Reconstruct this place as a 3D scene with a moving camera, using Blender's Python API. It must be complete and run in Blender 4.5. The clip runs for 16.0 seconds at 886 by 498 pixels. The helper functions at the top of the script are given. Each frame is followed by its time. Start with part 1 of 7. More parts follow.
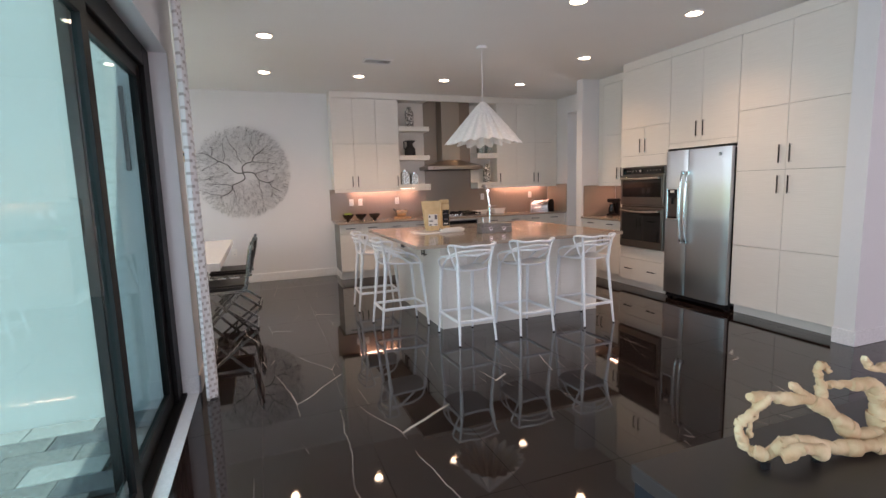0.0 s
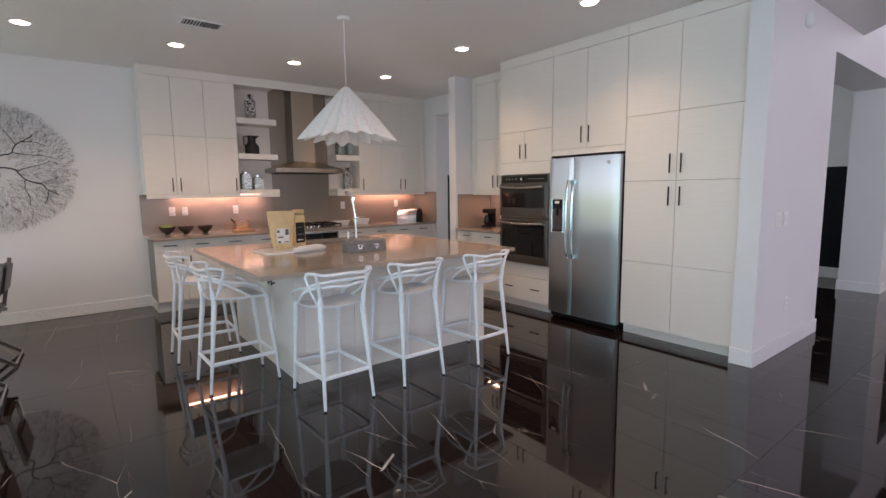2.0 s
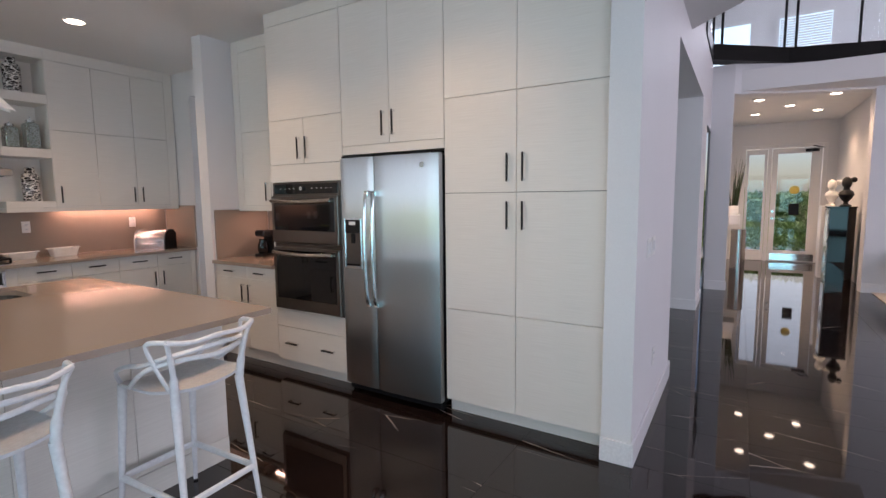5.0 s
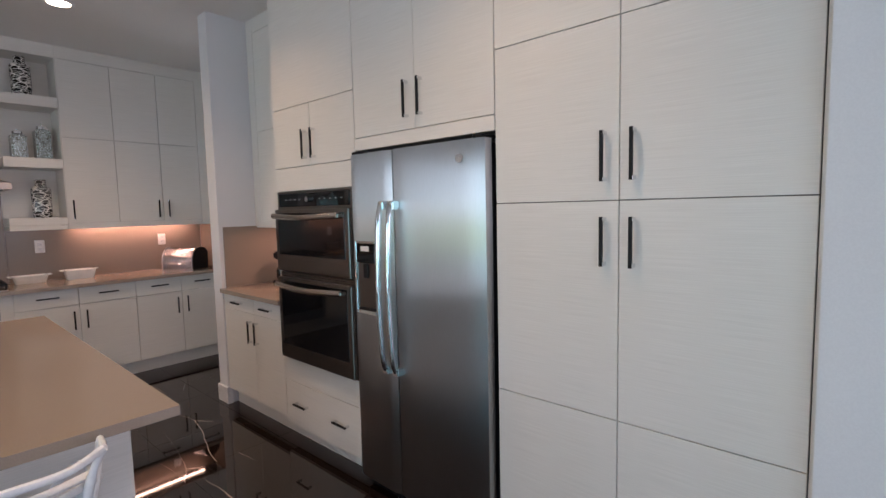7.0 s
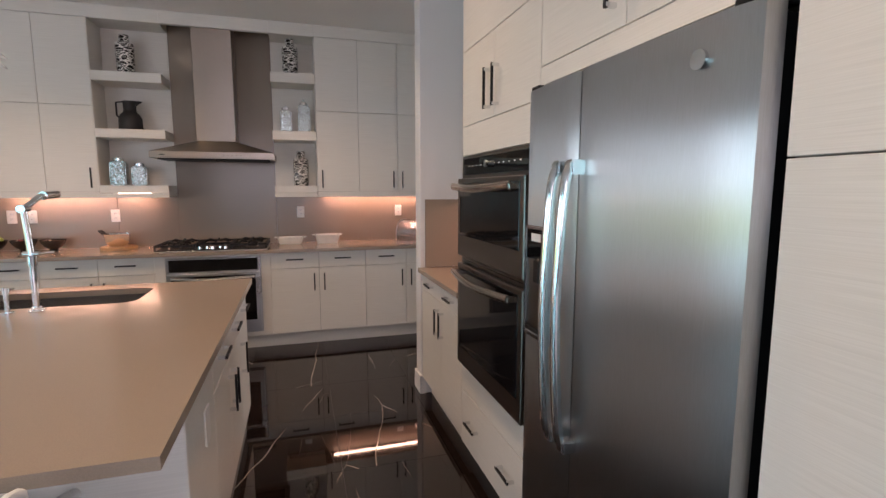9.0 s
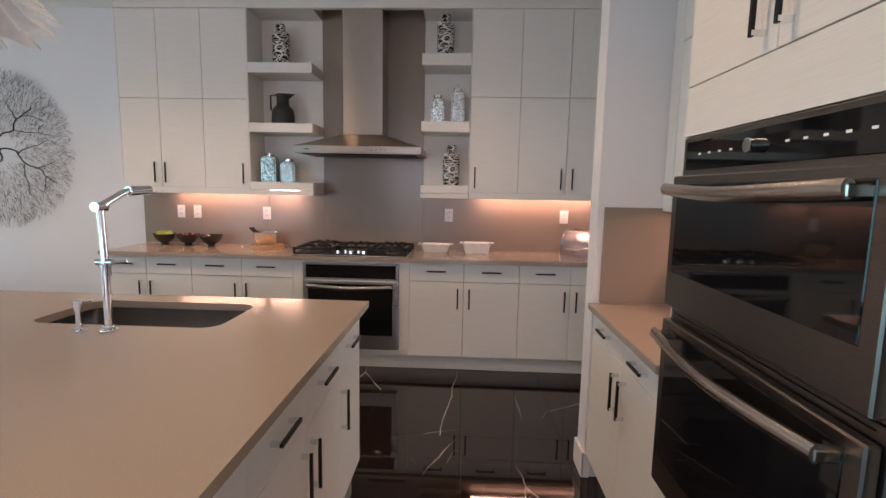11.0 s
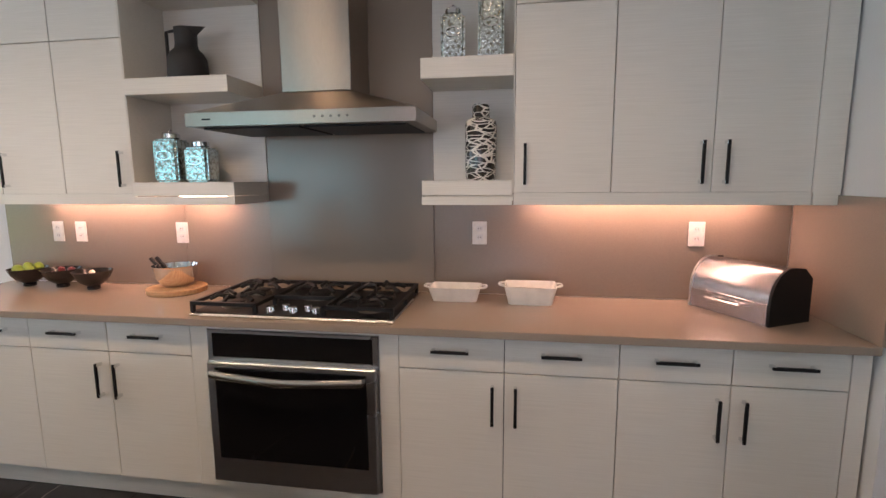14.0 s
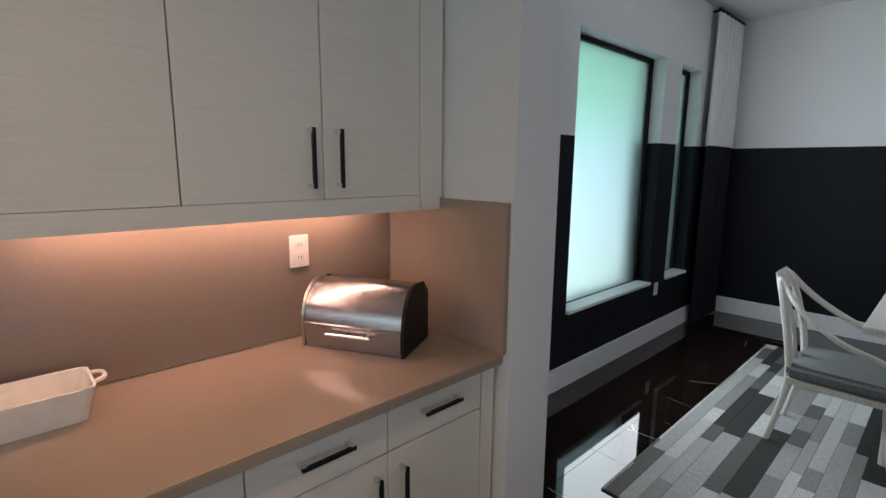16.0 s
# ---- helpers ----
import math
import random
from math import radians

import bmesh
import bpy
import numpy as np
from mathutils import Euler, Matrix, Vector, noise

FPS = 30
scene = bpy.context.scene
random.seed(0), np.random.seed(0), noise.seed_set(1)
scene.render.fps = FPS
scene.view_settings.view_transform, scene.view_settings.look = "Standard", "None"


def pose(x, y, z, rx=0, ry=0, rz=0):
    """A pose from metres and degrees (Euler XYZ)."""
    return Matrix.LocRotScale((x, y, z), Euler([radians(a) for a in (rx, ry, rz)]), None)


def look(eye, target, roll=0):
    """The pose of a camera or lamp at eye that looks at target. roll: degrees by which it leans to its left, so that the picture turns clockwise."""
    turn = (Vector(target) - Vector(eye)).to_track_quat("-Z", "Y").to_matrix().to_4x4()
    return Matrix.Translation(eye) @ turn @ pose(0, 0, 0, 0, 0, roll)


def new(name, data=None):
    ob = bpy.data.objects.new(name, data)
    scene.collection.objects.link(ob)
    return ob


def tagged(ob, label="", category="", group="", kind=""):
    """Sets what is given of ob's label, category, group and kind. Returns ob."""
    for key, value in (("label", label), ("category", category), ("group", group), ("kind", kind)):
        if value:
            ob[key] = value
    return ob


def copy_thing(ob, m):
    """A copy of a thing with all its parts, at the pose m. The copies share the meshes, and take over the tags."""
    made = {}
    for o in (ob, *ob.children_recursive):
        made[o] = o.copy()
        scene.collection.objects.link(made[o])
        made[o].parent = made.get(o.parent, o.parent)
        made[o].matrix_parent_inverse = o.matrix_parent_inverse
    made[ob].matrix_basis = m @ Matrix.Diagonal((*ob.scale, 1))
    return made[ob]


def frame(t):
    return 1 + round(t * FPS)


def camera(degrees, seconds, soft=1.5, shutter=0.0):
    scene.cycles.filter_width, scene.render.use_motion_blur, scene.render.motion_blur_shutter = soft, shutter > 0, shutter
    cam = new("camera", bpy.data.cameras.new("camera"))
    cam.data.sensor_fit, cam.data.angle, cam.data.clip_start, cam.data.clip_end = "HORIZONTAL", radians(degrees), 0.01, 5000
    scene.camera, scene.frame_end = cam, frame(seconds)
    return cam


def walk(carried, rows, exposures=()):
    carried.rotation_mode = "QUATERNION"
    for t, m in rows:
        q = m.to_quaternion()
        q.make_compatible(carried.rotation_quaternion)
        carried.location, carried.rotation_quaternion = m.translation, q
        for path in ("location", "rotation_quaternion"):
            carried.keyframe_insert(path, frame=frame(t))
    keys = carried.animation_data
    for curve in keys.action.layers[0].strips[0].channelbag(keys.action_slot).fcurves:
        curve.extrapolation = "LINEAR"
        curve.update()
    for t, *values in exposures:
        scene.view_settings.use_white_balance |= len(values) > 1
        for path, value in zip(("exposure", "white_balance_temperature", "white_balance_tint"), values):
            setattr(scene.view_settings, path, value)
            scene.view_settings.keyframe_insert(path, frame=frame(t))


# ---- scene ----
cam = camera(85.1, 16.0)
METRES, EYE, TILT, LEAN, TURN = 8.0, 1.5, 0.0, 0.0, -19.2
PATH = [
    (0, (-0.149, -0.05, 1.446), (0.546, 1.808, 1.186), -1.7),
    (0.5, (-0.076, 0.248, 1.459), (0.747, 2.052, 1.198), -1.1),
    (1, (-0.023, 0.5, 1.432), (0.945, 2.235, 1.201), -0.5),
    (1.5, (0.046, 0.734, 1.44), (1.155, 2.381, 1.195), -0.8),
    (2, (0.217, 0.969, 1.44), (1.431, 2.539, 1.199), -0.7),
    (2.5, (0.373, 1.229, 1.457), (1.73, 2.677, 1.206), -0.5),
    (3, (0.546, 1.454, 1.428), (2.029, 2.772, 1.175), -0.8),
    (3.5, (0.84, 1.58, 1.445), (2.403, 2.802, 1.193), -0.6),
    (4, (1.128, 1.724, 1.44), (2.791, 2.811, 1.206), -0.4),
    (4.2, (1.245, 1.789, 1.443), (2.945, 2.82, 1.224), -0.4),
    (6.3, (2.565, 2.224, 1.521), (4.185, 3.384, 1.351), -1.1),
    (6.5, (2.653, 2.299, 1.504), (4.245, 3.498, 1.338), -0.9),
    (7, (2.89, 2.479, 1.493), (4.377, 3.805, 1.323), -1.3),
    (7.5, (3.154, 2.597, 1.502), (4.44, 4.117, 1.314), -1.3),
    (8, (3.347, 2.738, 1.475), (4.442, 4.401, 1.284), -0.6),
    (8.5, (3.522, 2.884, 1.451), (4.402, 4.667, 1.237), -0.4),
    (9, (3.698, 2.985, 1.451), (4.267, 4.887, 1.206), -0.0),
    (9.5, (3.816, 3.141, 1.449), (4.156, 5.092, 1.174), 0.3),
    (9.7, (3.796, 3.168, 1.416), (4.083, 5.132, 1.167), 1.0),
    (12, (3.905, 4.576, 1.487), (3.483, 6.516, 1.248), -0.1),
    (12.5, (3.885, 4.863, 1.492), (3.302, 6.762, 1.26), 0.4),
    (13, (3.862, 5.154, 1.502), (3.206, 7.029, 1.265), 0.2),
    (13.5, (3.918, 5.468, 1.514), (3.314, 7.357, 1.254), 0.1),
    (14, (3.916, 5.735, 1.487), (3.604, 7.691, 1.204), -0.4),
    (14.5, (3.862, 5.955, 1.484), (3.943, 7.929, 1.177), -1.2),
    (15, (3.889, 6.196, 1.479), (4.365, 8.116, 1.185), -0.8),
    (15.5, (3.936, 6.396, 1.512), (4.886, 8.124, 1.174), -0.1),
    (16, (3.952, 6.546, 1.533), (5.298, 7.985, 1.192), 0.5),
]
walk(cam, [(t, look(eye, target, roll)) for t, eye, target, roll in PATH], exposures=((0, -0.04, 7150, 25), (2, -0.1, 6800, 23), (4, -0.08, 6650, 22), (6.5, -0.25, 6450, 22), (8, -0.18, 6550, 22), (9.5, -0.02, 6900, 22), (12, 0.06, 6450, 20), (14.5, 0.17, 6600, 17), (15.5, -0.25, 6500, 15), (16, -0.42, 6500, 14)))

# ---- world, sun, large lights ----
world = bpy.data.worlds.new("world")
scene.world = world
world.use_nodes = True
wn = world.node_tree
sky = wn.nodes.new("ShaderNodeTexSky")
sky.sky_type = "NISHITA"
sky.sun_disc = False
sky.sun_elevation, sky.sun_rotation = radians(60), radians(170)
sky.air_density, sky.dust_density = 1.0, 1.5
bg = wn.nodes["Background"]
wn.links.new(sky.outputs[0], bg.inputs[0])
bg.inputs[1].default_value = 0.15
sun = new("sun", bpy.data.lights.new("sun", "SUN"))
sun.data.energy, sun.data.angle, sun.data.color = 4.0, radians(0.5), (1.0, 0.95, 0.88)
az = radians(170)
sun_from = Vector((math.sin(az) * math.cos(radians(60)), math.cos(az) * math.cos(radians(60)), math.sin(radians(60))))
sun.matrix_world = look(sun_from * 40, (0, 0, 0))


def area(name, x, y, z, target, w, h, watts, color):
    l = bpy.data.lights.new(name, "AREA")
    l.shape, l.size, l.size_y, l.energy, l.color = "RECTANGLE", w, h, watts, color
    ob = new(name, l)
    ob.matrix_world = look((x, y, z), target)
    return ob


DAY = (0.86, 0.88, 1.0)
area("daylight_slider", -0.95, -0.6, 1.25, (3, -0.6, 1.25), 6.8, 2.2, 215, (0.76, 0.89, 1.0))
area("daylight_upstairs", 14.3, 0.6, 4.5, (9, 0.6, 4.2), 4.0, 1.4, 120, DAY)
# added fill lamp before the windowless south wall, brightens the living side
area("fill_living", 5.0, -5.9, 2.6, (5.0, 0, 1.6), 8.0, 4.2, 340, (0.92, 0.88, 1.0))
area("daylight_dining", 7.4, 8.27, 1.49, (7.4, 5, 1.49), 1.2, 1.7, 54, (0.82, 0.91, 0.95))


# ---- helpers of this scene ----
def finish(bm, name, material, bevel=0.0, segments=1, smooth=False):
    if bevel > 0:
        edges = [e for e in bm.edges if len(e.link_faces) == 2 and e.calc_face_angle(0) > 0.5]
        bmesh.ops.bevel(bm, geom=edges, offset=bevel, segments=segments, affect="EDGES", clamp_overlap=True)
    bmesh.ops.recalc_face_normals(bm, faces=bm.faces)
    me = bpy.data.meshes.new(name)
    bm.to_mesh(me)
    bm.free()
    me.materials.append(material)
    if smooth:
        for p in me.polygons:
            p.use_smooth = True
        me.set_sharp_from_angle(angle=radians(40))
    return me


def box(bm, x0, x1, y0, y1, z0, z1):
    m = Matrix.Translation(((x0 + x1) / 2, (y0 + y1) / 2, (z0 + z1) / 2)) @ Matrix.Diagonal((abs(x1 - x0), abs(y1 - y0), abs(z1 - z0), 1))
    return bmesh.ops.create_cube(bm, size=1, matrix=m)["verts"]


def cyl(bm, x, y, z0, z1, r0, r1=None, seg=24, axis="z"):
    r1 = r0 if r1 is None else r1
    d = abs(z1 - z0)
    rot = {"z": Matrix.Identity(4), "x": Matrix.Rotation(radians(90), 4, "Y"), "y": Matrix.Rotation(radians(-90), 4, "X")}[axis]
    mid = (z0 + z1) / 2
    place = {"z": (x, y, mid), "x": (mid, x, y), "y": (x, mid, y)}[axis]
    return bmesh.ops.create_cone(bm, cap_ends=True, segments=seg, radius1=r0, radius2=r1, depth=d, matrix=Matrix.Translation(place) @ rot)["verts"]


def tube(bm, pts, r, seg=8, closed=False, flat=1.0):
    """A round bar along the points; r is one radius or one a point; flat squeezes it upright."""
    pts = [Vector(p) for p in pts]
    n = len(pts)
    radii = [r] * n if isinstance(r, (int, float)) else list(r)
    rings, side = [], None
    for i, p in enumerate(pts):
        a = pts[(i - 1) % n] if closed or i else pts[0]
        b = pts[(i + 1) % n] if closed or i < n - 1 else pts[-1]
        t = (b - a).normalized()
        if side is None:
            side = t.cross(Vector((0, 0, 1)))
            if side.length < 0.1:
                side = t.cross(Vector((0, 1, 0)))
        side = (side - t * side.dot(t)).normalized()
        up = side.cross(t)
        rings.append([bm.verts.new(p + (side * math.cos(k * 2 * math.pi / seg) + up * flat * math.sin(k * 2 * math.pi / seg)) * radii[i]) for k in range(seg)])
    for i in range(n if closed else n - 1):
        A, B = rings[i], rings[(i + 1) % n]
        for k in range(seg):
            bm.faces.new((A[k], A[(k + 1) % seg], B[(k + 1) % seg], B[k]))
    if not closed:
        bm.faces.new(rings[0][::-1])
        bm.faces.new(rings[-1])


def spline(pts, steps=6, closed=False):
    """Points along a smooth curve through pts."""
    P = [Vector(p) for p in pts]
    n, out = len(P), []
    for i in range(n if closed else n - 1):
        p0 = P[(i - 1) % n] if closed or i else P[0]
        p1, p2 = P[i], P[(i + 1) % n]
        p3 = P[(i + 2) % n] if closed or i + 2 < n else P[-1]
        for k in range(steps):
            t = k / steps
            out.append(0.5 * ((2 * p1) + (p2 - p0) * t + (2 * p0 - 5 * p1 + 4 * p2 - p3) * t * t + (3 * p1 - p0 - 3 * p2 + p3) * t ** 3))
    if not closed:
        out.append(P[-1])
    return out


def lathe(bm, profile, seg=28, x=0, y=0, square=0.0):
    """A turned body of (radius, z) pairs; square above 0 makes it a rounded square."""
    rings = []
    for r, z in profile:
        ring = []
        for k in range(seg):
            a = (k + 0.5) * 2 * math.pi / seg
            c, s = math.cos(a), math.sin(a)
            q = 1.0
            if square:
                q = (1 - square) + square / max(abs(c), abs(s))
            ring.append(bm.verts.new((x + r * q * c, y + r * q * s, z)))
        rings.append(ring)
    for A, B in zip(rings, rings[1:]):
        for k in range(seg):
            bm.faces.new((A[k], A[(k + 1) % seg], B[(k + 1) % seg], B[k]))
    bm.faces.new(rings[0][::-1])
    bm.faces.new(rings[-1])


def thing(name, x, y, z, rz=0, label="", category="", group="", kind=""):
    ob = new(name)
    ob.empty_display_size = 0.1
    ob.matrix_world = pose(x, y, z, 0, 0, rz)
    return tagged(ob, label, category, group, kind)


def part(name, bm, material, parent, label="", bevel=0.0, segments=1, smooth=False, at=None, kind=""):
    ob = new(name, finish(bm, name, material, bevel, segments, smooth))
    ob.parent = parent
    if at is not None:
        ob.location = at
    return tagged(ob, label, kind=kind)


def boxes(name, parent, material, *dims, bevel=0.0, label="", segments=1):
    bm = bmesh.new()
    for d in dims:
        box(bm, *d)
    return part(name, bm, material, parent, label, bevel, segments)


def solid(name, material, *dims, label="", bevel=0.0, category="", kind="structure"):
    """A piece of the setting, in world metres."""
    bm = bmesh.new()
    for d in dims:
        box(bm, *d)
    ob = new(name, finish(bm, name, material, bevel))
    return tagged(ob, label, category, kind=kind)


# ---- materials ----
def material(name, color, rough=0.5, metal=0.0, color2=None, scale=20.0, stretch=(1, 1, 1), bump=0.0, bump_scale=None, rough2=None, detail=4.0, spec=0.5, coat=0.0, large=0.06, ramp=(0.35, 0.65), bump_stretch=None):
    m = bpy.data.materials.new(name)
    m.use_nodes = True
    nt = m.node_tree
    p = nt.nodes["Principled BSDF"]
    p.inputs["Metallic"].default_value = metal
    p.inputs["Specular IOR Level"].default_value = spec
    p.inputs["Coat Weight"].default_value = coat
    p.inputs["Coat Roughness"].default_value = 0.05
    tc = nt.nodes.new("ShaderNodeTexCoord")
    mp = nt.nodes.new("ShaderNodeMapping")
    mp.inputs["Scale"].default_value = stretch
    nt.links.new(tc.outputs["Object"], mp.inputs[0])
    n1 = nt.nodes.new("ShaderNodeTexNoise")
    n1.inputs["Scale"].default_value, n1.inputs["Detail"].default_value = scale, detail
    nt.links.new(mp.outputs[0], n1.inputs["Vector"])
    cr = nt.nodes.new("ShaderNodeValToRGB")
    c2 = color2 or tuple(c * 0.9 for c in color)
    cr.color_ramp.elements[0].position, cr.color_ramp.elements[1].position = ramp
    cr.color_ramp.elements[0].color, cr.color_ramp.elements[1].color = (*c2, 1), (*color, 1)
    nt.links.new(n1.outputs["Fac"], cr.inputs[0])
    n2 = nt.nodes.new("ShaderNodeTexNoise")
    n2.inputs["Scale"].default_value = 1.7
    nt.links.new(tc.outputs["Object"], n2.inputs["Vector"])
    hsv = nt.nodes.new("ShaderNodeHueSaturation")
    mr = nt.nodes.new("ShaderNodeMapRange")
    mr.inputs["To Min"].default_value, mr.inputs["To Max"].default_value = 1 - large, 1 + large
    nt.links.new(n2.outputs["Fac"], mr.inputs[0])
    nt.links.new(mr.outputs[0], hsv.inputs["Value"])
    nt.links.new(cr.outputs[0], hsv.inputs["Color"])
    nt.links.new(hsv.outputs[0], p.inputs["Base Color"])
    rr = nt.nodes.new("ShaderNodeMapRange")
    rr.inputs["To Min"].default_value, rr.inputs["To Max"].default_value = rough, rough if rough2 is None else rough2
    nt.links.new(n2.outputs["Fac"], rr.inputs[0])
    nt.links.new(rr.outputs[0], p.inputs["Roughness"])
    if bump:
        b = nt.nodes.new("ShaderNodeBump")
        b.inputs["Strength"].default_value, b.inputs["Distance"].default_value = bump, 0.002
        n3 = n1
        if bump_scale:
            n3 = nt.nodes.new("ShaderNodeTexNoise")
            n3.inputs["Scale"].default_value = bump_scale
            mp3 = nt.nodes.new("ShaderNodeMapping")
            mp3.inputs["Scale"].default_value = bump_stretch or stretch
            nt.links.new(tc.outputs["Object"], mp3.inputs[0])
            nt.links.new(mp3.outputs[0], n3.inputs["Vector"])
        nt.links.new(n3.outputs["Fac"], b.inputs["Height"])
        nt.links.new(b.outputs[0], p.inputs["Normal"])
    return m


def glow(name, color, strength):
    m = bpy.data.materials.new(name)
    m.use_nodes = True
    p = m.node_tree.nodes["Principled BSDF"]
    p.inputs["Base Color"].default_value = (*color, 1)
    p.inputs["Emission Color"].default_value = (*color, 1)
    p.inputs["Emission Strength"].default_value = strength
    return m


def glass(name, color=(1, 1, 1), rough=0.0, ior=1.45, thin=True):
    m = bpy.data.materials.new(name)
    m.use_nodes = True
    nt = m.node_tree
    p = nt.nodes["Principled BSDF"]
    p.inputs["Base Color"].default_value = (*color, 1)
    p.inputs["Roughness"].default_value = rough
    p.inputs["IOR"].default_value = ior
    p.inputs["Transmission Weight"].default_value = 1.0
    if thin:
        out = nt.nodes["Material Output"]
        tr, gl, mx, fr = (nt.nodes.new(k) for k in ("ShaderNodeBsdfTransparent", "ShaderNodeBsdfGlossy", "ShaderNodeMixShader", "ShaderNodeLayerWeight"))
        tr.inputs[0].default_value = (*color, 1)
        gl.inputs["Roughness"].default_value = rough
        fr.inputs[0].default_value = 0.5
        pw_, ma_ = nt.nodes.new("ShaderNodeMath"), nt.nodes.new("ShaderNodeMath")
        pw_.operation, ma_.operation = "POWER", "MULTIPLY_ADD"
        pw_.inputs[1].default_value = 4.0
        ma_.inputs[1].default_value, ma_.inputs[2].default_value = 0.35, 0.035
        nt.links.new(fr.outputs["Facing"], pw_.inputs[0])
        nt.links.new(pw_.outputs[0], ma_.inputs[0])
        nt.links.new(ma_.outputs[0], mx.inputs[0])
        nt.links.new(tr.outputs[0], mx.inputs[1])
        nt.links.new(gl.outputs[0], mx.inputs[2])
        nt.links.new(mx.outputs[0], out.inputs[0])
    return m


WALL = material("wall_paint", (0.74, 0.74, 0.75), 0.6, color2=(0.71, 0.71, 0.72), scale=180, bump=0.12, large=0.02)
CEIL = material("ceiling_paint", (0.80, 0.79, 0.78), 0.8, color2=(0.77, 0.76, 0.75), scale=120, bump=0.25, large=0.02)
TRIM = material("trim_paint", (0.80, 0.80, 0.81), 0.35, scale=60, large=0.02)
NAVY = material("dado_paint", (0.006, 0.008, 0.012), 0.65, scale=150, bump=0.1, spec=0.2)
CAB = material("textured_laminate", (0.76, 0.735, 0.685), 0.36, color2=(0.69, 0.665, 0.615), scale=30, stretch=(0.16, 2, 13), bump=0.04, large=0.03, detail=7, ramp=(0.32, 0.64))
# carcass darker than its doors: the shade in the gaps is put into this colour
CABIN = material("carcass_gap_shade", (0.22, 0.21, 0.19), 0.6, scale=30, stretch=(0.5, 4, 12))
QUARTZ = material("taupe_quartz", (0.325, 0.265, 0.215), 0.11, color2=(0.295, 0.24, 0.195), scale=350, rough2=0.16, large=0.03)
SPLASH = material("taupe_splash_tile", (0.30, 0.245, 0.20), 0.17, color2=(0.27, 0.22, 0.18), scale=160, stretch=(1, 1, 4), large=0.0)
STEEL = material("brushed_steel", (0.60, 0.59, 0.58), 0.24, 1.0, color2=(0.46, 0.47, 0.49), scale=90, stretch=(0.4, 6, 30), bump=0.06, rough2=0.32, large=0.03)
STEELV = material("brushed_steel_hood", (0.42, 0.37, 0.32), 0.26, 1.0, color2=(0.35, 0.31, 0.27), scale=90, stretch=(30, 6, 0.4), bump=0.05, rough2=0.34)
CHROME = material("chrome", (0.80, 0.81, 0.82), 0.08, 1.0, scale=20, rough2=0.14)
BLACK = material("black_metal", (0.008, 0.008, 0.009), 0.45, scale=60, spec=0.25)
IRON = material("cast_iron", (0.008, 0.008, 0.009), 0.5, scale=120, bump=0.3, spec=0.3)
BLACKGLASS = material("black_glass", (0.006, 0.006, 0.007), 0.04, scale=5, spec=0.38)
PLASTIC = material("white_plastic", (0.80, 0.82, 0.84), 0.32, scale=50, large=0.02)
PLATE = material("switch_plate", (0.85, 0.84, 0.82), 0.3, scale=50, large=0.01)
FRAME = material("dark_window_frame", (0.006, 0.0055, 0.0055), 0.45, scale=50, spec=0.15)
GLASS = glass("window_glass", (0.66, 0.89, 0.90))
CLEAR = glass("clear_glass", (0.95, 0.97, 0.97))
LAMPGLOW = glow("lamp_glow", (1.0, 0.82, 0.62), 14.0)
STRIP = glow("under_cabinet_strip", (1.0, 0.66, 0.46), 11.0)
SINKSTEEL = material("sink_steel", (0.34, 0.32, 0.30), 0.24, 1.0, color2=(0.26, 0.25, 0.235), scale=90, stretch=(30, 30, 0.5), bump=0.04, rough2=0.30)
HANDLE = material("warm_brushed_steel", (0.50, 0.45, 0.41), 0.22, 1.0, color2=(0.42, 0.38, 0.34), scale=90, stretch=(0.4, 20, 20), rough2=0.28)
LEATHER = material("black_leather", (0.014, 0.013, 0.013), 0.4, scale=150, bump=0.3)
PAVER = material("grey_paver", (0.34, 0.33, 0.32), 0.85, color2=(0.22, 0.215, 0.21), scale=30, bump=0.5, large=0.25)
STUCCO = material("white_stucco", (0.78, 0.79, 0.78), 0.9, scale=200, bump=0.6, large=0.03)
DARKWOOD = material("dark_table_top", (0.020, 0.016, 0.015), 0.33, scale=20, stretch=(1, 8, 8))
OVENSTEEL = material("dark_brushed_steel", (0.20, 0.175, 0.16), 0.26, 1.0, color2=(0.15, 0.135, 0.125), scale=90, stretch=(0.4, 6, 30), bump=0.05, rough2=0.32)
DRIFT = material("bleached_driftwood", (0.72, 0.53, 0.34), 0.75, color2=(0.50, 0.31, 0.17), scale=14, bump=0.8, bump_scale=40, large=0.15)
PAPER = material("pleated_paper_shade", (0.86, 0.85, 0.83), 0.7, scale=40, large=0.02)

# floor stone: near-black with thin white veins that differ from tile to tile
tg = STEELV.node_tree.nodes.new("ShaderNodeTangent")
tg.direction_type, tg.axis = "RADIAL", "Z"
STEELV.node_tree.links.new(tg.outputs[0], STEELV.node_tree.nodes["Principled BSDF"].inputs["Tangent"])
STEELV.node_tree.nodes["Principled BSDF"].inputs["Anisotropic"].default_value = 0.85
STEELV.node_tree.nodes["Principled BSDF"].inputs["Anisotropic Rotation"].default_value = 0.25
MARBLE = bpy.data.materials.new("black_marble")
MARBLE.use_nodes = True
nt = MARBLE.node_tree
p = nt.nodes["Principled BSDF"]
tc = nt.nodes.new("ShaderNodeTexCoord")
oi = nt.nodes.new("ShaderNodeObjectInfo")
vm = nt.nodes.new("ShaderNodeVectorMath")
vm.operation = "MULTIPLY_ADD"
vm.inputs[1].default_value = (1, 1, 1)
